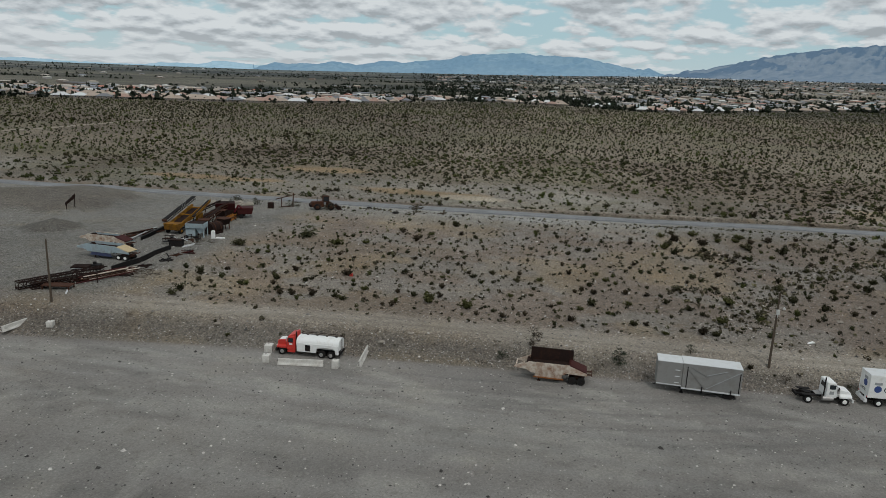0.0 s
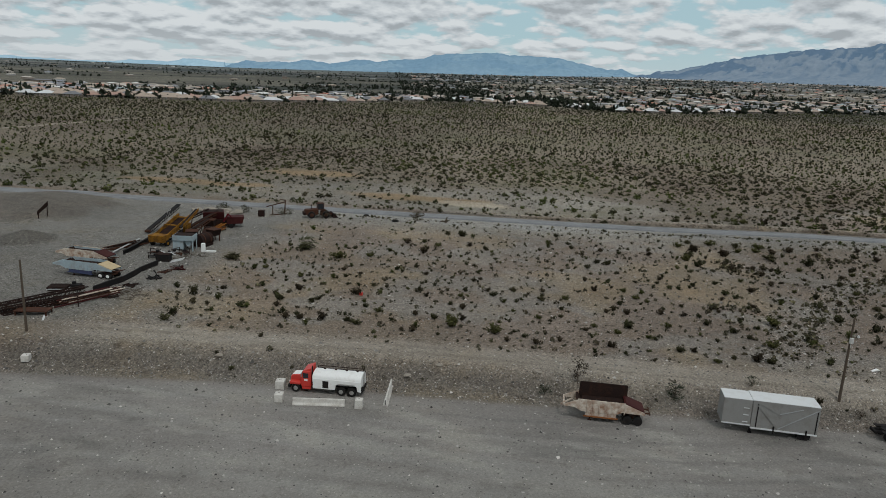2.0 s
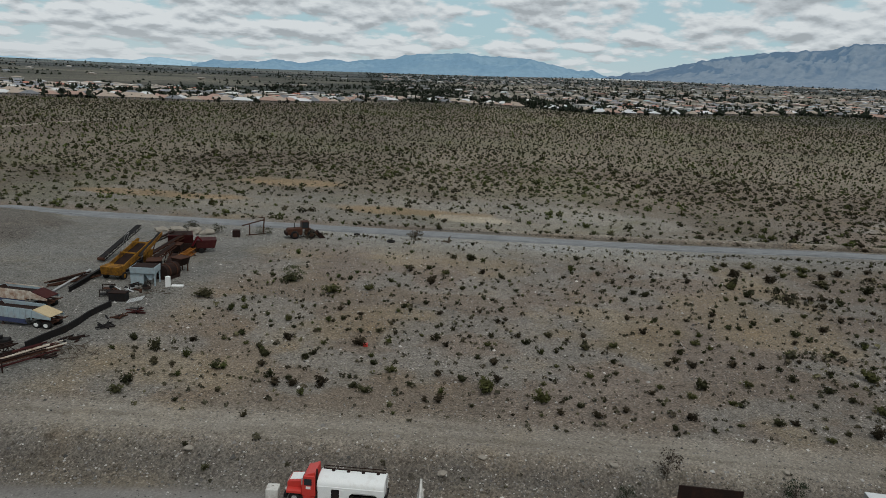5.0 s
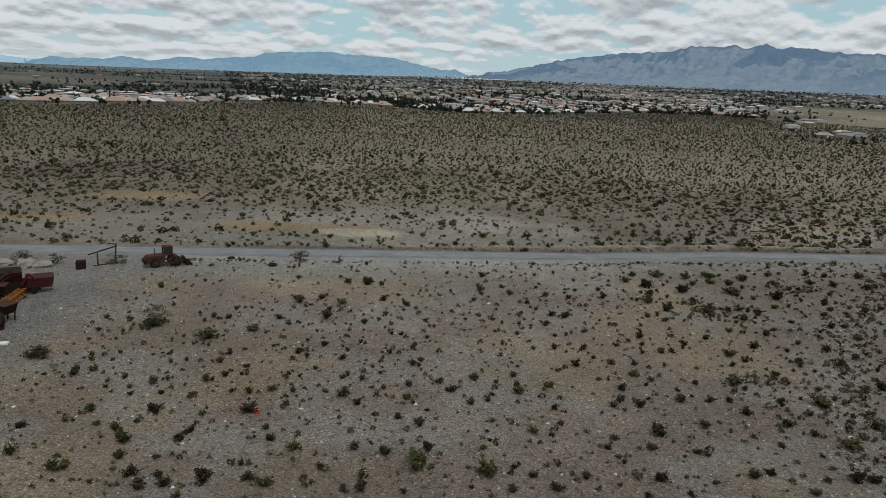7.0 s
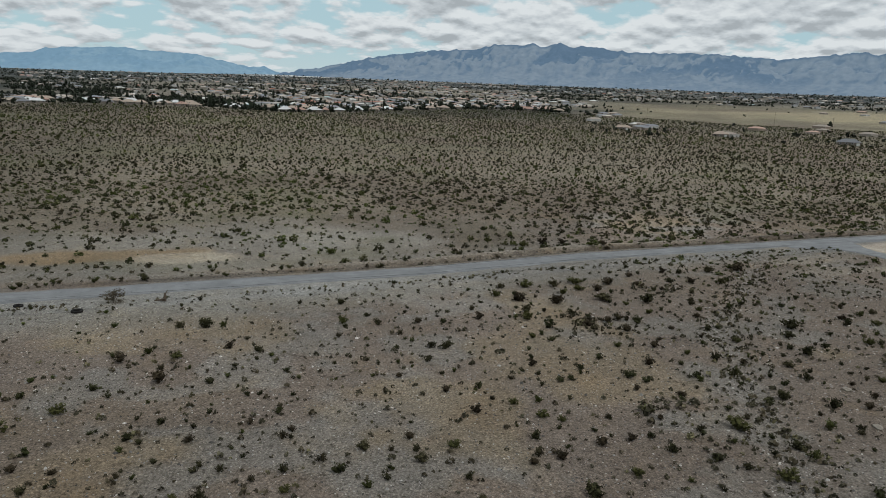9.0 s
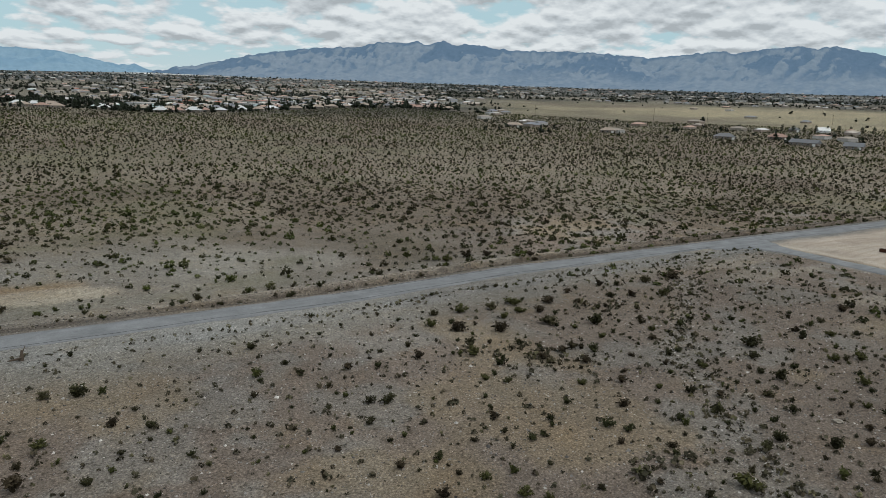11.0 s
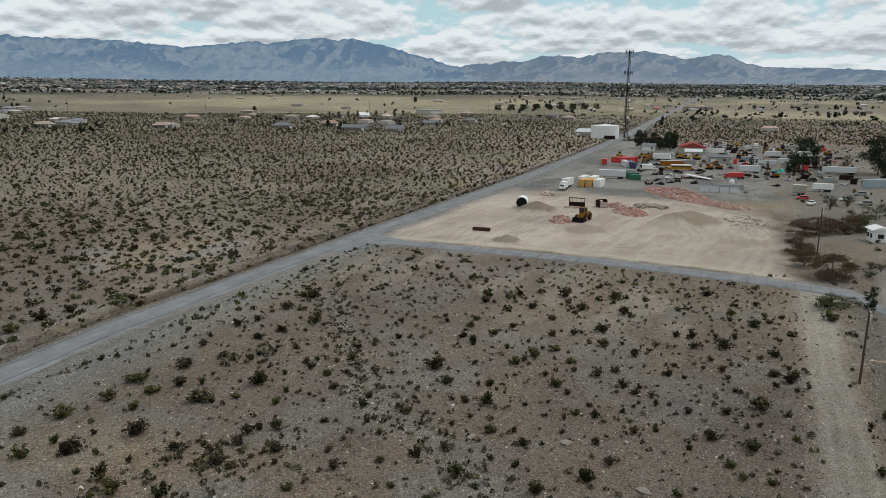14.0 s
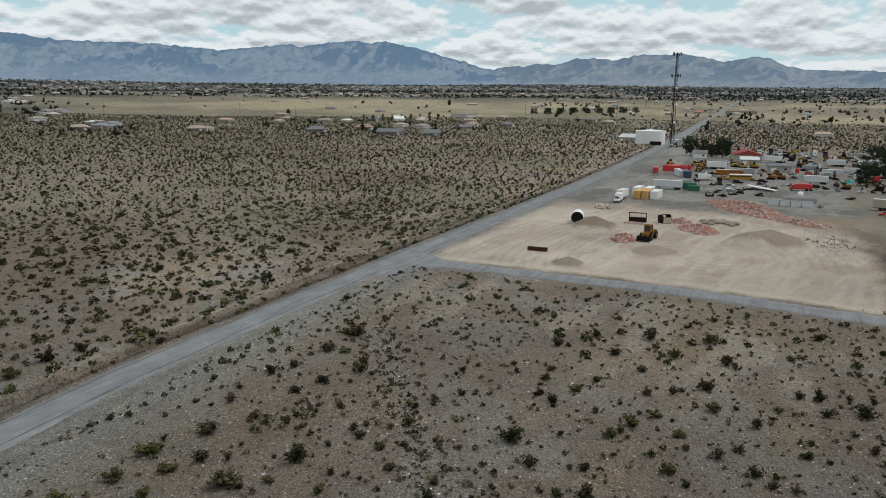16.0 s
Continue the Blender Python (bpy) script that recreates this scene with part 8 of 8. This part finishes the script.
def water_tank(x, y):
    t = thing("water_tank", x, y, 0, "large round white steel water tank", "tank")
    part("shell", tube((0, 0, -0.3), (0, 0, 10.0), 11.0, seg=48), WHITE, t, smooth=True)
    part("roof", tube((0, 0, 10.0), (0, 0, 11.0), 11.0, 0.6, 48), WHITE, t, smooth=True)
    part("vent", tube((0, 0, 11.0), (0, 0, 11.7), 0.6, seg=12), WHITE, t)
    part("hatch", box(-4, -3, 2, 3, 10.5, 11.2), WHITE, t)
    s = thing("steel_skip", x - 11.5, y - 6.0, 100, "dark brown steel skip beside the water tank", "skip")
    part("shell", box(-4.2, 4.2, -1.2, 1.2, 0, 2.7), DARKRUST, s, bevel=0.05)
    part("rim", box(-4.3, 4.3, -1.3, 1.3, 2.7, 2.82), RUST, s)


water_tank(557, 208)


def cell_tower(x, y, height):
    t = thing("cell_tower", x, y, 20, "tall three-sided lattice phone tower with antennas", "tower")
    n = 26
    for k in range(3):
        a0, a1 = 2.094 * k, 2.094 * (k + 1)
        rb, rt = 2.1, 0.85
        part("leg", tube((math.cos(a0) * rb, math.sin(a0) * rb, 0), (math.cos(a0) * rt, math.sin(a0) * rt, height), 0.16, 0.12, 8), BLACK, t)
        bars = []
        for i in range(n):
            z0, z1 = height * i / n, height * (i + 1) / n
            r0, r1 = rb + (rt - rb) * i / n, rb + (rt - rb) * (i + 1) / n
            p, q = (a0, a1) if i % 2 else (a1, a0)
            bars.append(beam((math.cos(p) * r0, math.sin(p) * r0, z0), (math.cos(q) * r1, math.sin(q) * r1, z1), 0.14))
            bars.append(beam((math.cos(a0) * r0, math.sin(a0) * r0, z0), (math.cos(a1) * r0, math.sin(a1) * r0, z0), 0.12))
        part("bracing", bars, BLACK, t)
    for z, r in ((height - 1.0, 2.9), (height - 17.0, 3.1)):
        part("platform_ring", [beam((math.cos(a) * r, math.sin(a) * r, z), (math.cos(a + 1.047) * r, math.sin(a + 1.047) * r, z), 0.2) for a in np.arange(0, 6.2, 1.047)] + [beam((0, 0, z), (math.cos(a) * r, math.sin(a) * r, z), 0.16) for a in np.arange(0, 6.2, 1.047)], BLACK, t)
        for a in np.arange(0, 6.2, 0.7):
            cx, cy = math.cos(a) * (r + 0.2), math.sin(a) * (r + 0.2)
            part("antenna_panel", box(cx - 0.2, cx + 0.2, cy - 0.2, cy + 0.2, z - 1.1, z + 1.3), BLACK, t)
    for z, a in ((height * 0.62, 3.4), (height * 0.44, 3.9), (height * 0.24, 3.6), (height * 0.16, 0.5)):
        c, s = math.cos(a), math.sin(a)
        part("microwave_dish", tube((c * 2.0, s * 2.0, z), (c * 2.5, s * 2.5, z), 0.85, 0.7, 14), WHITE, t, "white round dish")
    part("cable_ladder", [beam((0.3, 0, 0), (0.3, 0, height), 0.35)], BLACK, t)
    e = thing("equipment_hut", x - 2, y - 6, 15, "low white equipment cabinet with a canopy", "cabinet")
    part("cabinet", box(-3, 3, -1.3, 1.3, 0, 2.2), PALEGREY, e, bevel=0.05)
    part("canopy", box(-4, 4, -2, 2, 3.2, 3.35), WHITE, e)
    for i, j in ((-3.8, -1.8), (3.8, -1.8), (-3.8, 1.8), (3.8, 1.8)):
        part("post", box(i - 0.08, i + 0.08, j - 0.08, j + 0.08, 0, 3.2), STEEL, e)


cell_tower(566, 193.5, 68)


# the sandy lot
t = thing("steel_pipe", 203.0, 168.6, 12, "short wide white steel pipe, dark inside", "pipe")


def pipe_shell(bm):
    n, rings = 28, []
    for x, r in ((-2.6, 1.85), (2.6, 1.85), (2.6, 1.77), (-2.6, 1.77)):
        rings.append([bm.verts.new((x, math.cos(2 * math.pi * i / n) * r, 1.85 + math.sin(2 * math.pi * i / n) * r)) for i in range(n)])
    for k in range(4):
        a, b = rings[k], rings[(k + 1) % 4]
        for i in range(n):
            j = (i + 1) % n
            bm.faces.new((a[i], a[j], b[j], b[i]))


part("shell", pipe_shell, WHITE, t, smooth=True)
# added black disc, stands in for the shade inside the open pipe
part("shade_disc", tube((-2.0, 0, 1.85), (-1.9, 0, 1.85), 1.76, seg=28), BLACK, t, "black disc in place of the pipe's shaded inside")
part("saddle", [box(-2.4, -2.0, -0.9, 0.9, 0, 0.12), box(2.0, 2.4, -0.9, 0.9, 0, 0.12)], BLACK, t)
t = thing("slatted_trailer_body", 211.5, 152.4, 96, "old rusty slatted trailer body standing on end", "trailer body")
part("frame", [beam((-2.5, 0, 0.3), (-2.5, 0.5, 3.2), 0.2), beam((2.5, 0, 0.3), (2.5, 0.5, 3.2), 0.2), beam((-2.6, 0.5, 3.2), (2.6, 0.5, 3.2), 0.25), beam((-2.6, 0, 0.5), (2.6, 0, 0.5), 0.3), beam((-2.6, 0.25, 1.8), (2.6, 0.25, 1.8), 0.2)], RUST, t)
for i in range(12):
    part("slat", beam((-2.3 + i * 0.42, 0.3, 1.85), (-2.3 + i * 0.42, 0.5, 3.1), 0.1), DIRTYWHITE, t)
part("lower_panel", prism([(-2.5, 0.4), (2.5, 0.4), (2.5, 1.7), (-2.5, 1.7)], 0.1, 0.2), DARKRUST, t)
t = thing("tipped_bin", 216.5, 145.4, 40, "tipped steel bin spilling brick rubble", "bin")
part("shell", [prism([(-1.6, 0), (1.2, 0), (1.5, 2.2), (-0.8, 2.7), (-1.6, 2.0)], -1.4, -1.3), prism([(-1.6, 0), (1.2, 0), (1.5, 2.2), (-0.8, 2.7), (-1.6, 2.0)], 1.3, 1.4), prism([(-1.7, 0), (-1.6, 0), (-1.6, 2.0), (-1.7, 2.0)], -1.4, 1.4), prism([(-0.8, 2.6), (1.5, 2.1), (1.5, 2.25), (-0.8, 2.75)], -1.4, 1.4)], DARKRUST, t)
part("end_panel", box(-1.78, -1.71, -1.3, 1.3, 0.1, 1.9), DIRTYWHITE, t)
t = thing("steel_trough", 159.6, 166.7, 94, "long rusty open steel trough on sand", "trough")
part("shell", [box(-2.4, 2.4, -0.5, -0.42, 0.1, 0.85), box(-2.4, 2.4, 0.42, 0.5, 0.1, 0.85), box(-2.4, 2.4, -0.5, 0.5, 0.08, 0.16), box(-2.4, -2.32, -0.5, 0.5, 0.1, 0.85), box(2.32, 2.4, -0.5, 0.5, 0.1, 0.85)], RUST, t)
part("foot", [box(-2.2, -2.0, -0.5, 0.5, 0, 0.1), box(2.0, 2.2, -0.5, 0.5, 0, 0.1)], DARKRUST, t)
wheel_loader(186.3, 145.0, 172, OCHRE, BLACK, "yellow wheel loader with a black bucket on sand", None, 1.15, 0.0)


def rubble(name, cx, cy, rx, ry, turn, h, n, seed, kinds, label, big=0.33):
    """A mound of broken masonry."""
    r = np.random.default_rng(seed)
    a, o = r.uniform(0, 6.283, n), np.sqrt(r.random(n))
    lx, ly = np.cos(a) * o * rx, np.sin(a) * o * ry
    c, s = math.cos(radians(turn)), math.sin(radians(turn))
    x, y = cx + lx * c - ly * s, cy + lx * s + ly * c
    lump = 0.6 + 0.8 * fbm(x / 2.5, y / 2.5, 2)
    z = land(x, y) + h * (1 - o ** 1.4) * lump * r.uniform(0.75, 1.0, n)
    size = np.clip(r.lognormal(math.log(big), 0.35, n), 0.12, 1.0)
    tint = np.array(kinds)[r.integers(len(kinds), size=n)] * r.uniform(0.75, 1.2, (n, 1))
    ob = strew(name, [pebble(s2) for s2 in range(400, 406)], x, y, z, size, tint, STONE, label, "rubble")
    return ob


BRICKS = [(0.36, 0.17, 0.13), (0.42, 0.22, 0.17), (0.30, 0.14, 0.11), (0.48, 0.36, 0.30), (0.50, 0.42, 0.36)]
PALES = [(0.50, 0.43, 0.36), (0.44, 0.38, 0.31), (0.40, 0.28, 0.23)]
rubble("brick_rubble", 182.5, 150.6, 4.6, 3.2, 20, 1.7, 900, 1, BRICKS, "heap of red brick rubble on sand")
rubble("brick_rubble", 207.5, 134.8, 8.5, 5.0, 25, 1.7, 1900, 2, BRICKS, "wide heap of red brick rubble on sand")
rubble("brick_rubble", 219.5, 141.8, 4.2, 3.0, 120, 1.2, 500, 3, BRICKS, "brick rubble spilling from a bin")
rubble("brick_rubble", 256.0, 125.0, 22.0, 8.0, 32, 2.2, 5200, 4, BRICKS, "long bank of red brick rubble")
rubble("brick_rubble", 236.0, 110.0, 12.0, 5.0, 50, 1.2, 1600, 5, PALES + BRICKS[:2], "low spread of pale and red rubble")
rubble("stone_rubble", 237.5, 169.0, 4.2, 2.6, 10, 1.2, 130, 6, PALES, "small heap of pale broken slabs", 0.6)
rubble("stone_rubble", 210.0, 153.0, 3.4, 2.2, 90, 0.6, 160, 7, BRICKS + PALES, "rubble below an old trailer body")
rubble("stone_rubble", 206.5, 165.5, 4.5, 3.0, 90, 1.4, 260, 8, [(0.42, 0.41, 0.39), (0.34, 0.32, 0.30)], "grey broken concrete behind a gravel heap", 0.4)
for i in range(14):
    boulder(221.0 + RS.uniform(-4, 4), 131.5 + RS.uniform(-7, 6), RS.uniform(0.7, 1.3), 60 + i, "pale broken boulder on the sandy lot", 0.6)


# ---- trees ----
def tree(x, y, height, wide, seed, tint, label, category="tree", trunk=0.35, leaves=2600, low=0.18, name="tree", leaf=0.016):
    r = np.random.default_rng(seed)
    t = thing(name, x, y, r.uniform(0, 360), label, category, "trees and tall shrubs")
    limbs = []
    for i in range(9):
        a, o = r.uniform(0, 6.283), r.uniform(0.25, 0.85)
        z0, z1 = height * r.uniform(0.08, 0.4), height * r.uniform(0.5, 0.92)
        limbs.append(tube((0.1 * (z0 + 0.2) / (height * 0.75 + 0.2), 0.05 * (z0 + 0.2) / (height * 0.75 + 0.2), z0), (math.cos(a) * o * wide / 2, math.sin(a) * o * wide / 2, z1), trunk * 0.4, trunk * 0.12, 6))
    part("trunk", [tube((0, 0, -0.2), (0.1, 0.05, height * 0.75), trunk, trunk * 0.25, 8)] + ([] if name == "large_creosote" else limbs), POLEWOOD, t)
    if name == "large_creosote":
        for limb in limbs:
            part("limb", limb, POLEWOOD, t)
    k = 26
    ca, co_ = r.uniform(0, 6.283, k), np.sqrt(r.random(k))
    cz = r.uniform(low, 0.95, k)
    fat = np.sqrt(np.clip(1 - ((cz - 0.45) / 0.62) ** 2, 0.05, 1))
    cen = np.c_[np.cos(ca) * co_ * fat * wide * 0.42, np.sin(ca) * co_ * fat * wide * 0.42, cz * height]
    pick = r.integers(k, size=leaves)
    p = cen[pick] + r.normal(0, 1, (leaves, 3)) * np.array([wide, wide, height * 0.7]) * 0.075
    p[:, 2] = np.maximum(p[:, 2], 0.1)
    u = r.normal(0, 1, (leaves, 3))
    u /= np.linalg.norm(u, axis=1)[:, None]
    v = np.cross(u, r.normal(0, 1, (leaves, 3)))
    v /= np.linalg.norm(v, axis=1)[:, None]
    s = (height + wide) * leaf * r.uniform(0.6, 1.4, (leaves, 1))
    co = np.stack([p - u * s, p + v * s * 0.6, p + u * s, p - v * s * 0.6], 1).reshape(-1, 3)
    fa = np.arange(leaves * 4).reshape(-1, 4)
    tt = np.repeat(np.array(tint) * r.uniform(0.6, 1.4, (leaves, 1)), 4, 0)
    ob = big_mesh("crown", co, fa, FOLIAGE, tt)
    ob.parent = t
    return t


DARKLEAF, BROWNLEAF, OLIVE = (0.032, 0.042, 0.024), (0.125, 0.085, 0.058), (0.085, 0.092, 0.045)
tree(473.5, 168, 12, 10, 1, DARKLEAF, "dark green pine in the yard")
tree(478, 160, 10, 9, 2, DARKLEAF, "dark green pine in the yard")
tree(462, 148, 13, 10, 3, DARKLEAF, "tall dark green pine beside the workshop")
tree(480, 150, 11, 10, 4, DARKLEAF, "dark green pine behind the workshop")
tree(468, 155, 8, 7, 5, DARKLEAF, "dark green pine in the yard")
tree(377, 76, 15, 15, 6, DARKLEAF, "large dark spreading tree over the yard", leaves=5200, leaf=0.011)
tree(352, 81, 9, 9, 7, DARKLEAF, "dark tree beside mobile homes")
tree(367, 45, 17, 20, 8, DARKLEAF, "large dark tree over a storage building", leaves=5200, leaf=0.011)
tree(332, 44, 12, 12, 9, DARKLEAF, "dark tree beside a storage building")
tree(361, 69, 8, 8, 10, (0.07, 0.05, 0.045), "thin leafless brown tree", leaves=300)
tree(366, 58, 9, 8, 11, (0.07, 0.05, 0.045), "thin leafless brown tree", leaves=300)
tree(139.4, 85.2, 4.8, 9.0, 12, BROWNLEAF, "broad brown-green tamarisk bush beside the road", "bush", 0.15, 9000, 0.08, "tamarisk", 0.010)
tree(149, 89.5, 3.8, 6.5, 13, BROWNLEAF, "brown tamarisk bush behind another", "bush", 0.12, 4500, 0.08, "tamarisk", 0.011)
tree(163, 89.6, 4.2, 8.0, 14, BROWNLEAF, "brown tamarisk bush on bare ground", "bush", 0.12, 5000, 0.08, "tamarisk", 0.011)
for i in range(5):
    tree(188 + i * 3.2, 87.5 - i * 3.6, 4.4, 8.0, 15 + i, BROWNLEAF if i < 4 else OLIVE, "brown tamarisk in a dense hedge", "bush", 0.15, 3600, 0.06, "tamarisk", 0.012)
for i in range(10):
    tree(215 + (i % 5) * 9, 72 - (i // 5) * 13 - (i % 5) * 5, 4.0, 7.5, 25 + i, OLIVE if i % 2 else DARKLEAF, "olive green bush in an overgrown yard", "bush", 0.12, 650, 0.06, "yard_shrub")
tree(115.6, 87.6, 2.6, 6.0, 40, OLIVE, "broad olive shrub beside the track", "bush", 0.1, 1200, 0.08, "yard_shrub")
tree(118.5, 84.6, 1.9, 4.0, 41, OLIVE, "broad olive shrub beside the track", "bush", 0.1, 700, 0.08, "yard_shrub")
tree(123.8, 80.3, 4.4, 2.5, 42, DARKLEAF, "small dark upright juniper", "bush", 0.12, 1100, 0.06, "juniper", 0.02)
tree(128.6, 75.6, 4.2, 2.8, 43, DARKLEAF, "small dark upright juniper", "bush", 0.12, 1100, 0.06, "juniper", 0.02)
tree(148.5, 77.2, 3.4, 4.4, 44, DARKLEAF, "round dark shrub by a wire fence", "bush", 0.12, 900, 0.06, "yard_shrub")
tree(160, 71.2, 3.0, 4.5, 45, BROWNLEAF, "round brown shrub by a wire fence", "bush", 0.12, 700, 0.06, "yard_shrub")
tree(270, 101.5, 1.6, 3.0, 46, OLIVE, "low olive shrub beside the skips", "bush", 0.08, 400, 0.08, "yard_shrub")
tree(243, 76, 4.5, 5.5, 47, DARKLEAF, "dark yard tree beside parked cars", leaves=800)
tree(252, 70, 4.0, 5.0, 48, DARKLEAF, "dark yard tree beside parked cars", leaves=700)
tree(-33.6, 177.3, 2.3, 4.2, 49, (0.075, 0.06, 0.038), "solitary large creosote bush on the verge", "bush", 0.08, 900, 0.1, "large_creosote")
tree(-50.0, 140.0, 2.3, 4.8, 50, (0.085, 0.09, 0.045), "large yellow-green creosote bush", "bush", 0.06, 900, 0.12, "large_creosote")
tree(-56, 171.8, 2.2, 4.5, 51, (0.07, 0.06, 0.04), "dry bush beside derelict machinery", "bush", 0.06, 600, 0.1, "large_creosote")
tree(-82.0, 172.8, 2.2, 4.6, 52, (0.05, 0.05, 0.03), "bush behind boulders on the verge", "bush", 0.06, 700, 0.1, "large_creosote")
tree(-75.5, 171.8, 2.0, 3.6, 53, (0.05, 0.05, 0.03), "bush behind boulders on the verge", "bush", 0.06, 600, 0.1, "large_creosote")
tree(-65.8, 172.6, 1.9, 4.2, 54, (0.07, 0.065, 0.045), "dry bush growing through a pipe frame", "bush", 0.06, 600, 0.1, "large_creosote")
for i in range(16):          # dark windbreak beyond the fields
    tree(1010 + (i % 8) * 17 + (i // 8) * 9, 455 - (i % 8) * 15 - (i // 8) * 20, 9.5, 12, 60 + i, DARKLEAF, "dark windbreak tree in a long row", leaves=130, leaf=0.06)
for i in range(9):
    tree(722 + i * 9, 556 - i * 8 + 16, 8, 4.5, 80 + i, DARKLEAF, "dark conifer near a white barn", leaves=110, leaf=0.05)

# ---- poles and fence ----
utility_pole(166.8, 85.6, 10.5, 0, True)
utility_pole(362, 82.2, 12, 0, False)
for i in range(9):
    utility_pole(640 + i * 45, 221 + i * 4.5, 9, 0, False, None, 1)
for px, py in ((690, 735), (640, 610), (800, 560), (900, 430), (1000, 330), (560, 820), (990, 205), (1040, 120), (930, 70)):
    utility_pole(px, py, 19, 0, False, None, 1)
t = thing("wire_fence", 146.0, 79.6, -62, "light wire fence with thin steel posts", "fence")
for i in range(12):
    part("post", tube((-9 + i * 1.6, 0, -0.2), (-9 + i * 1.6, 0, 1.5), 0.04, seg=6), STEEL, t)
for z in (0.3, 0.75, 1.4):
    part("wire", beam((-9, 0, z), (8.6, 0, z), 0.025), STEEL, t)
t = thing("plastic_barrel", 91.3, 82.2, 0, "blue plastic barrel standing on the ground", "barrel")
part("body", [tube((0, 0, 0), (0, 0, 0.15), 0.42, 0.48, 16), tube((0, 0, 0.15), (0, 0, 1.0), 0.48, 0.48, 16), tube((0, 0, 1.0), (0, 0, 1.12), 0.48, 0.4, 16)], PLASTIC, t, smooth=True)
part("lid", tube((0, 0, 1.12), (0, 0, 1.17), 0.36, seg=16), PLASTIC, t)
t = thing("long_timber", 93.0, 84.5, 100, "long pale timber lying by a barrel", "timber")
part("board", box(-2.6, 2.6, -0.1, 0.1, 0, 0.14), PLANK, t)
t = container(119.0, 73.8, 40, 7.5, 2.5, 2.7, WHITE, "white slatted livestock trailer", "livestock_trailer", True)

tree(11.0, 87.3, 1.9, 2.3, 60, DARKLEAF, "dark round creosote bush at the foot of the bank", "bush", 0.05, 900, 0.06, "large_creosote")
tree(-0.3, 87.6, 3.0, 2.6, 61, (0.04, 0.03, 0.02), "thin twiggy bush behind a rusty trailer", "bush", 0.05, 420, 0.25, "large_creosote")
tree(-4.2, 85.6, 1.3, 2.0, 62, DARKLEAF, "low dark bush behind a rusty trailer", "bush", 0.04, 500, 0.06, "large_creosote")
tree(20.2, 89.8, 1.2, 1.7, 63, DARKLEAF, "low dark bush on the bank behind a trailer", "bush", 0.04, 500, 0.06, "large_creosote")
tree(31.2, 86.6, 1.2, 1.4, 64, (0.04, 0.03, 0.02), "low dark bush beside a utility pole", "bush", 0.04, 400, 0.06, "large_creosote")
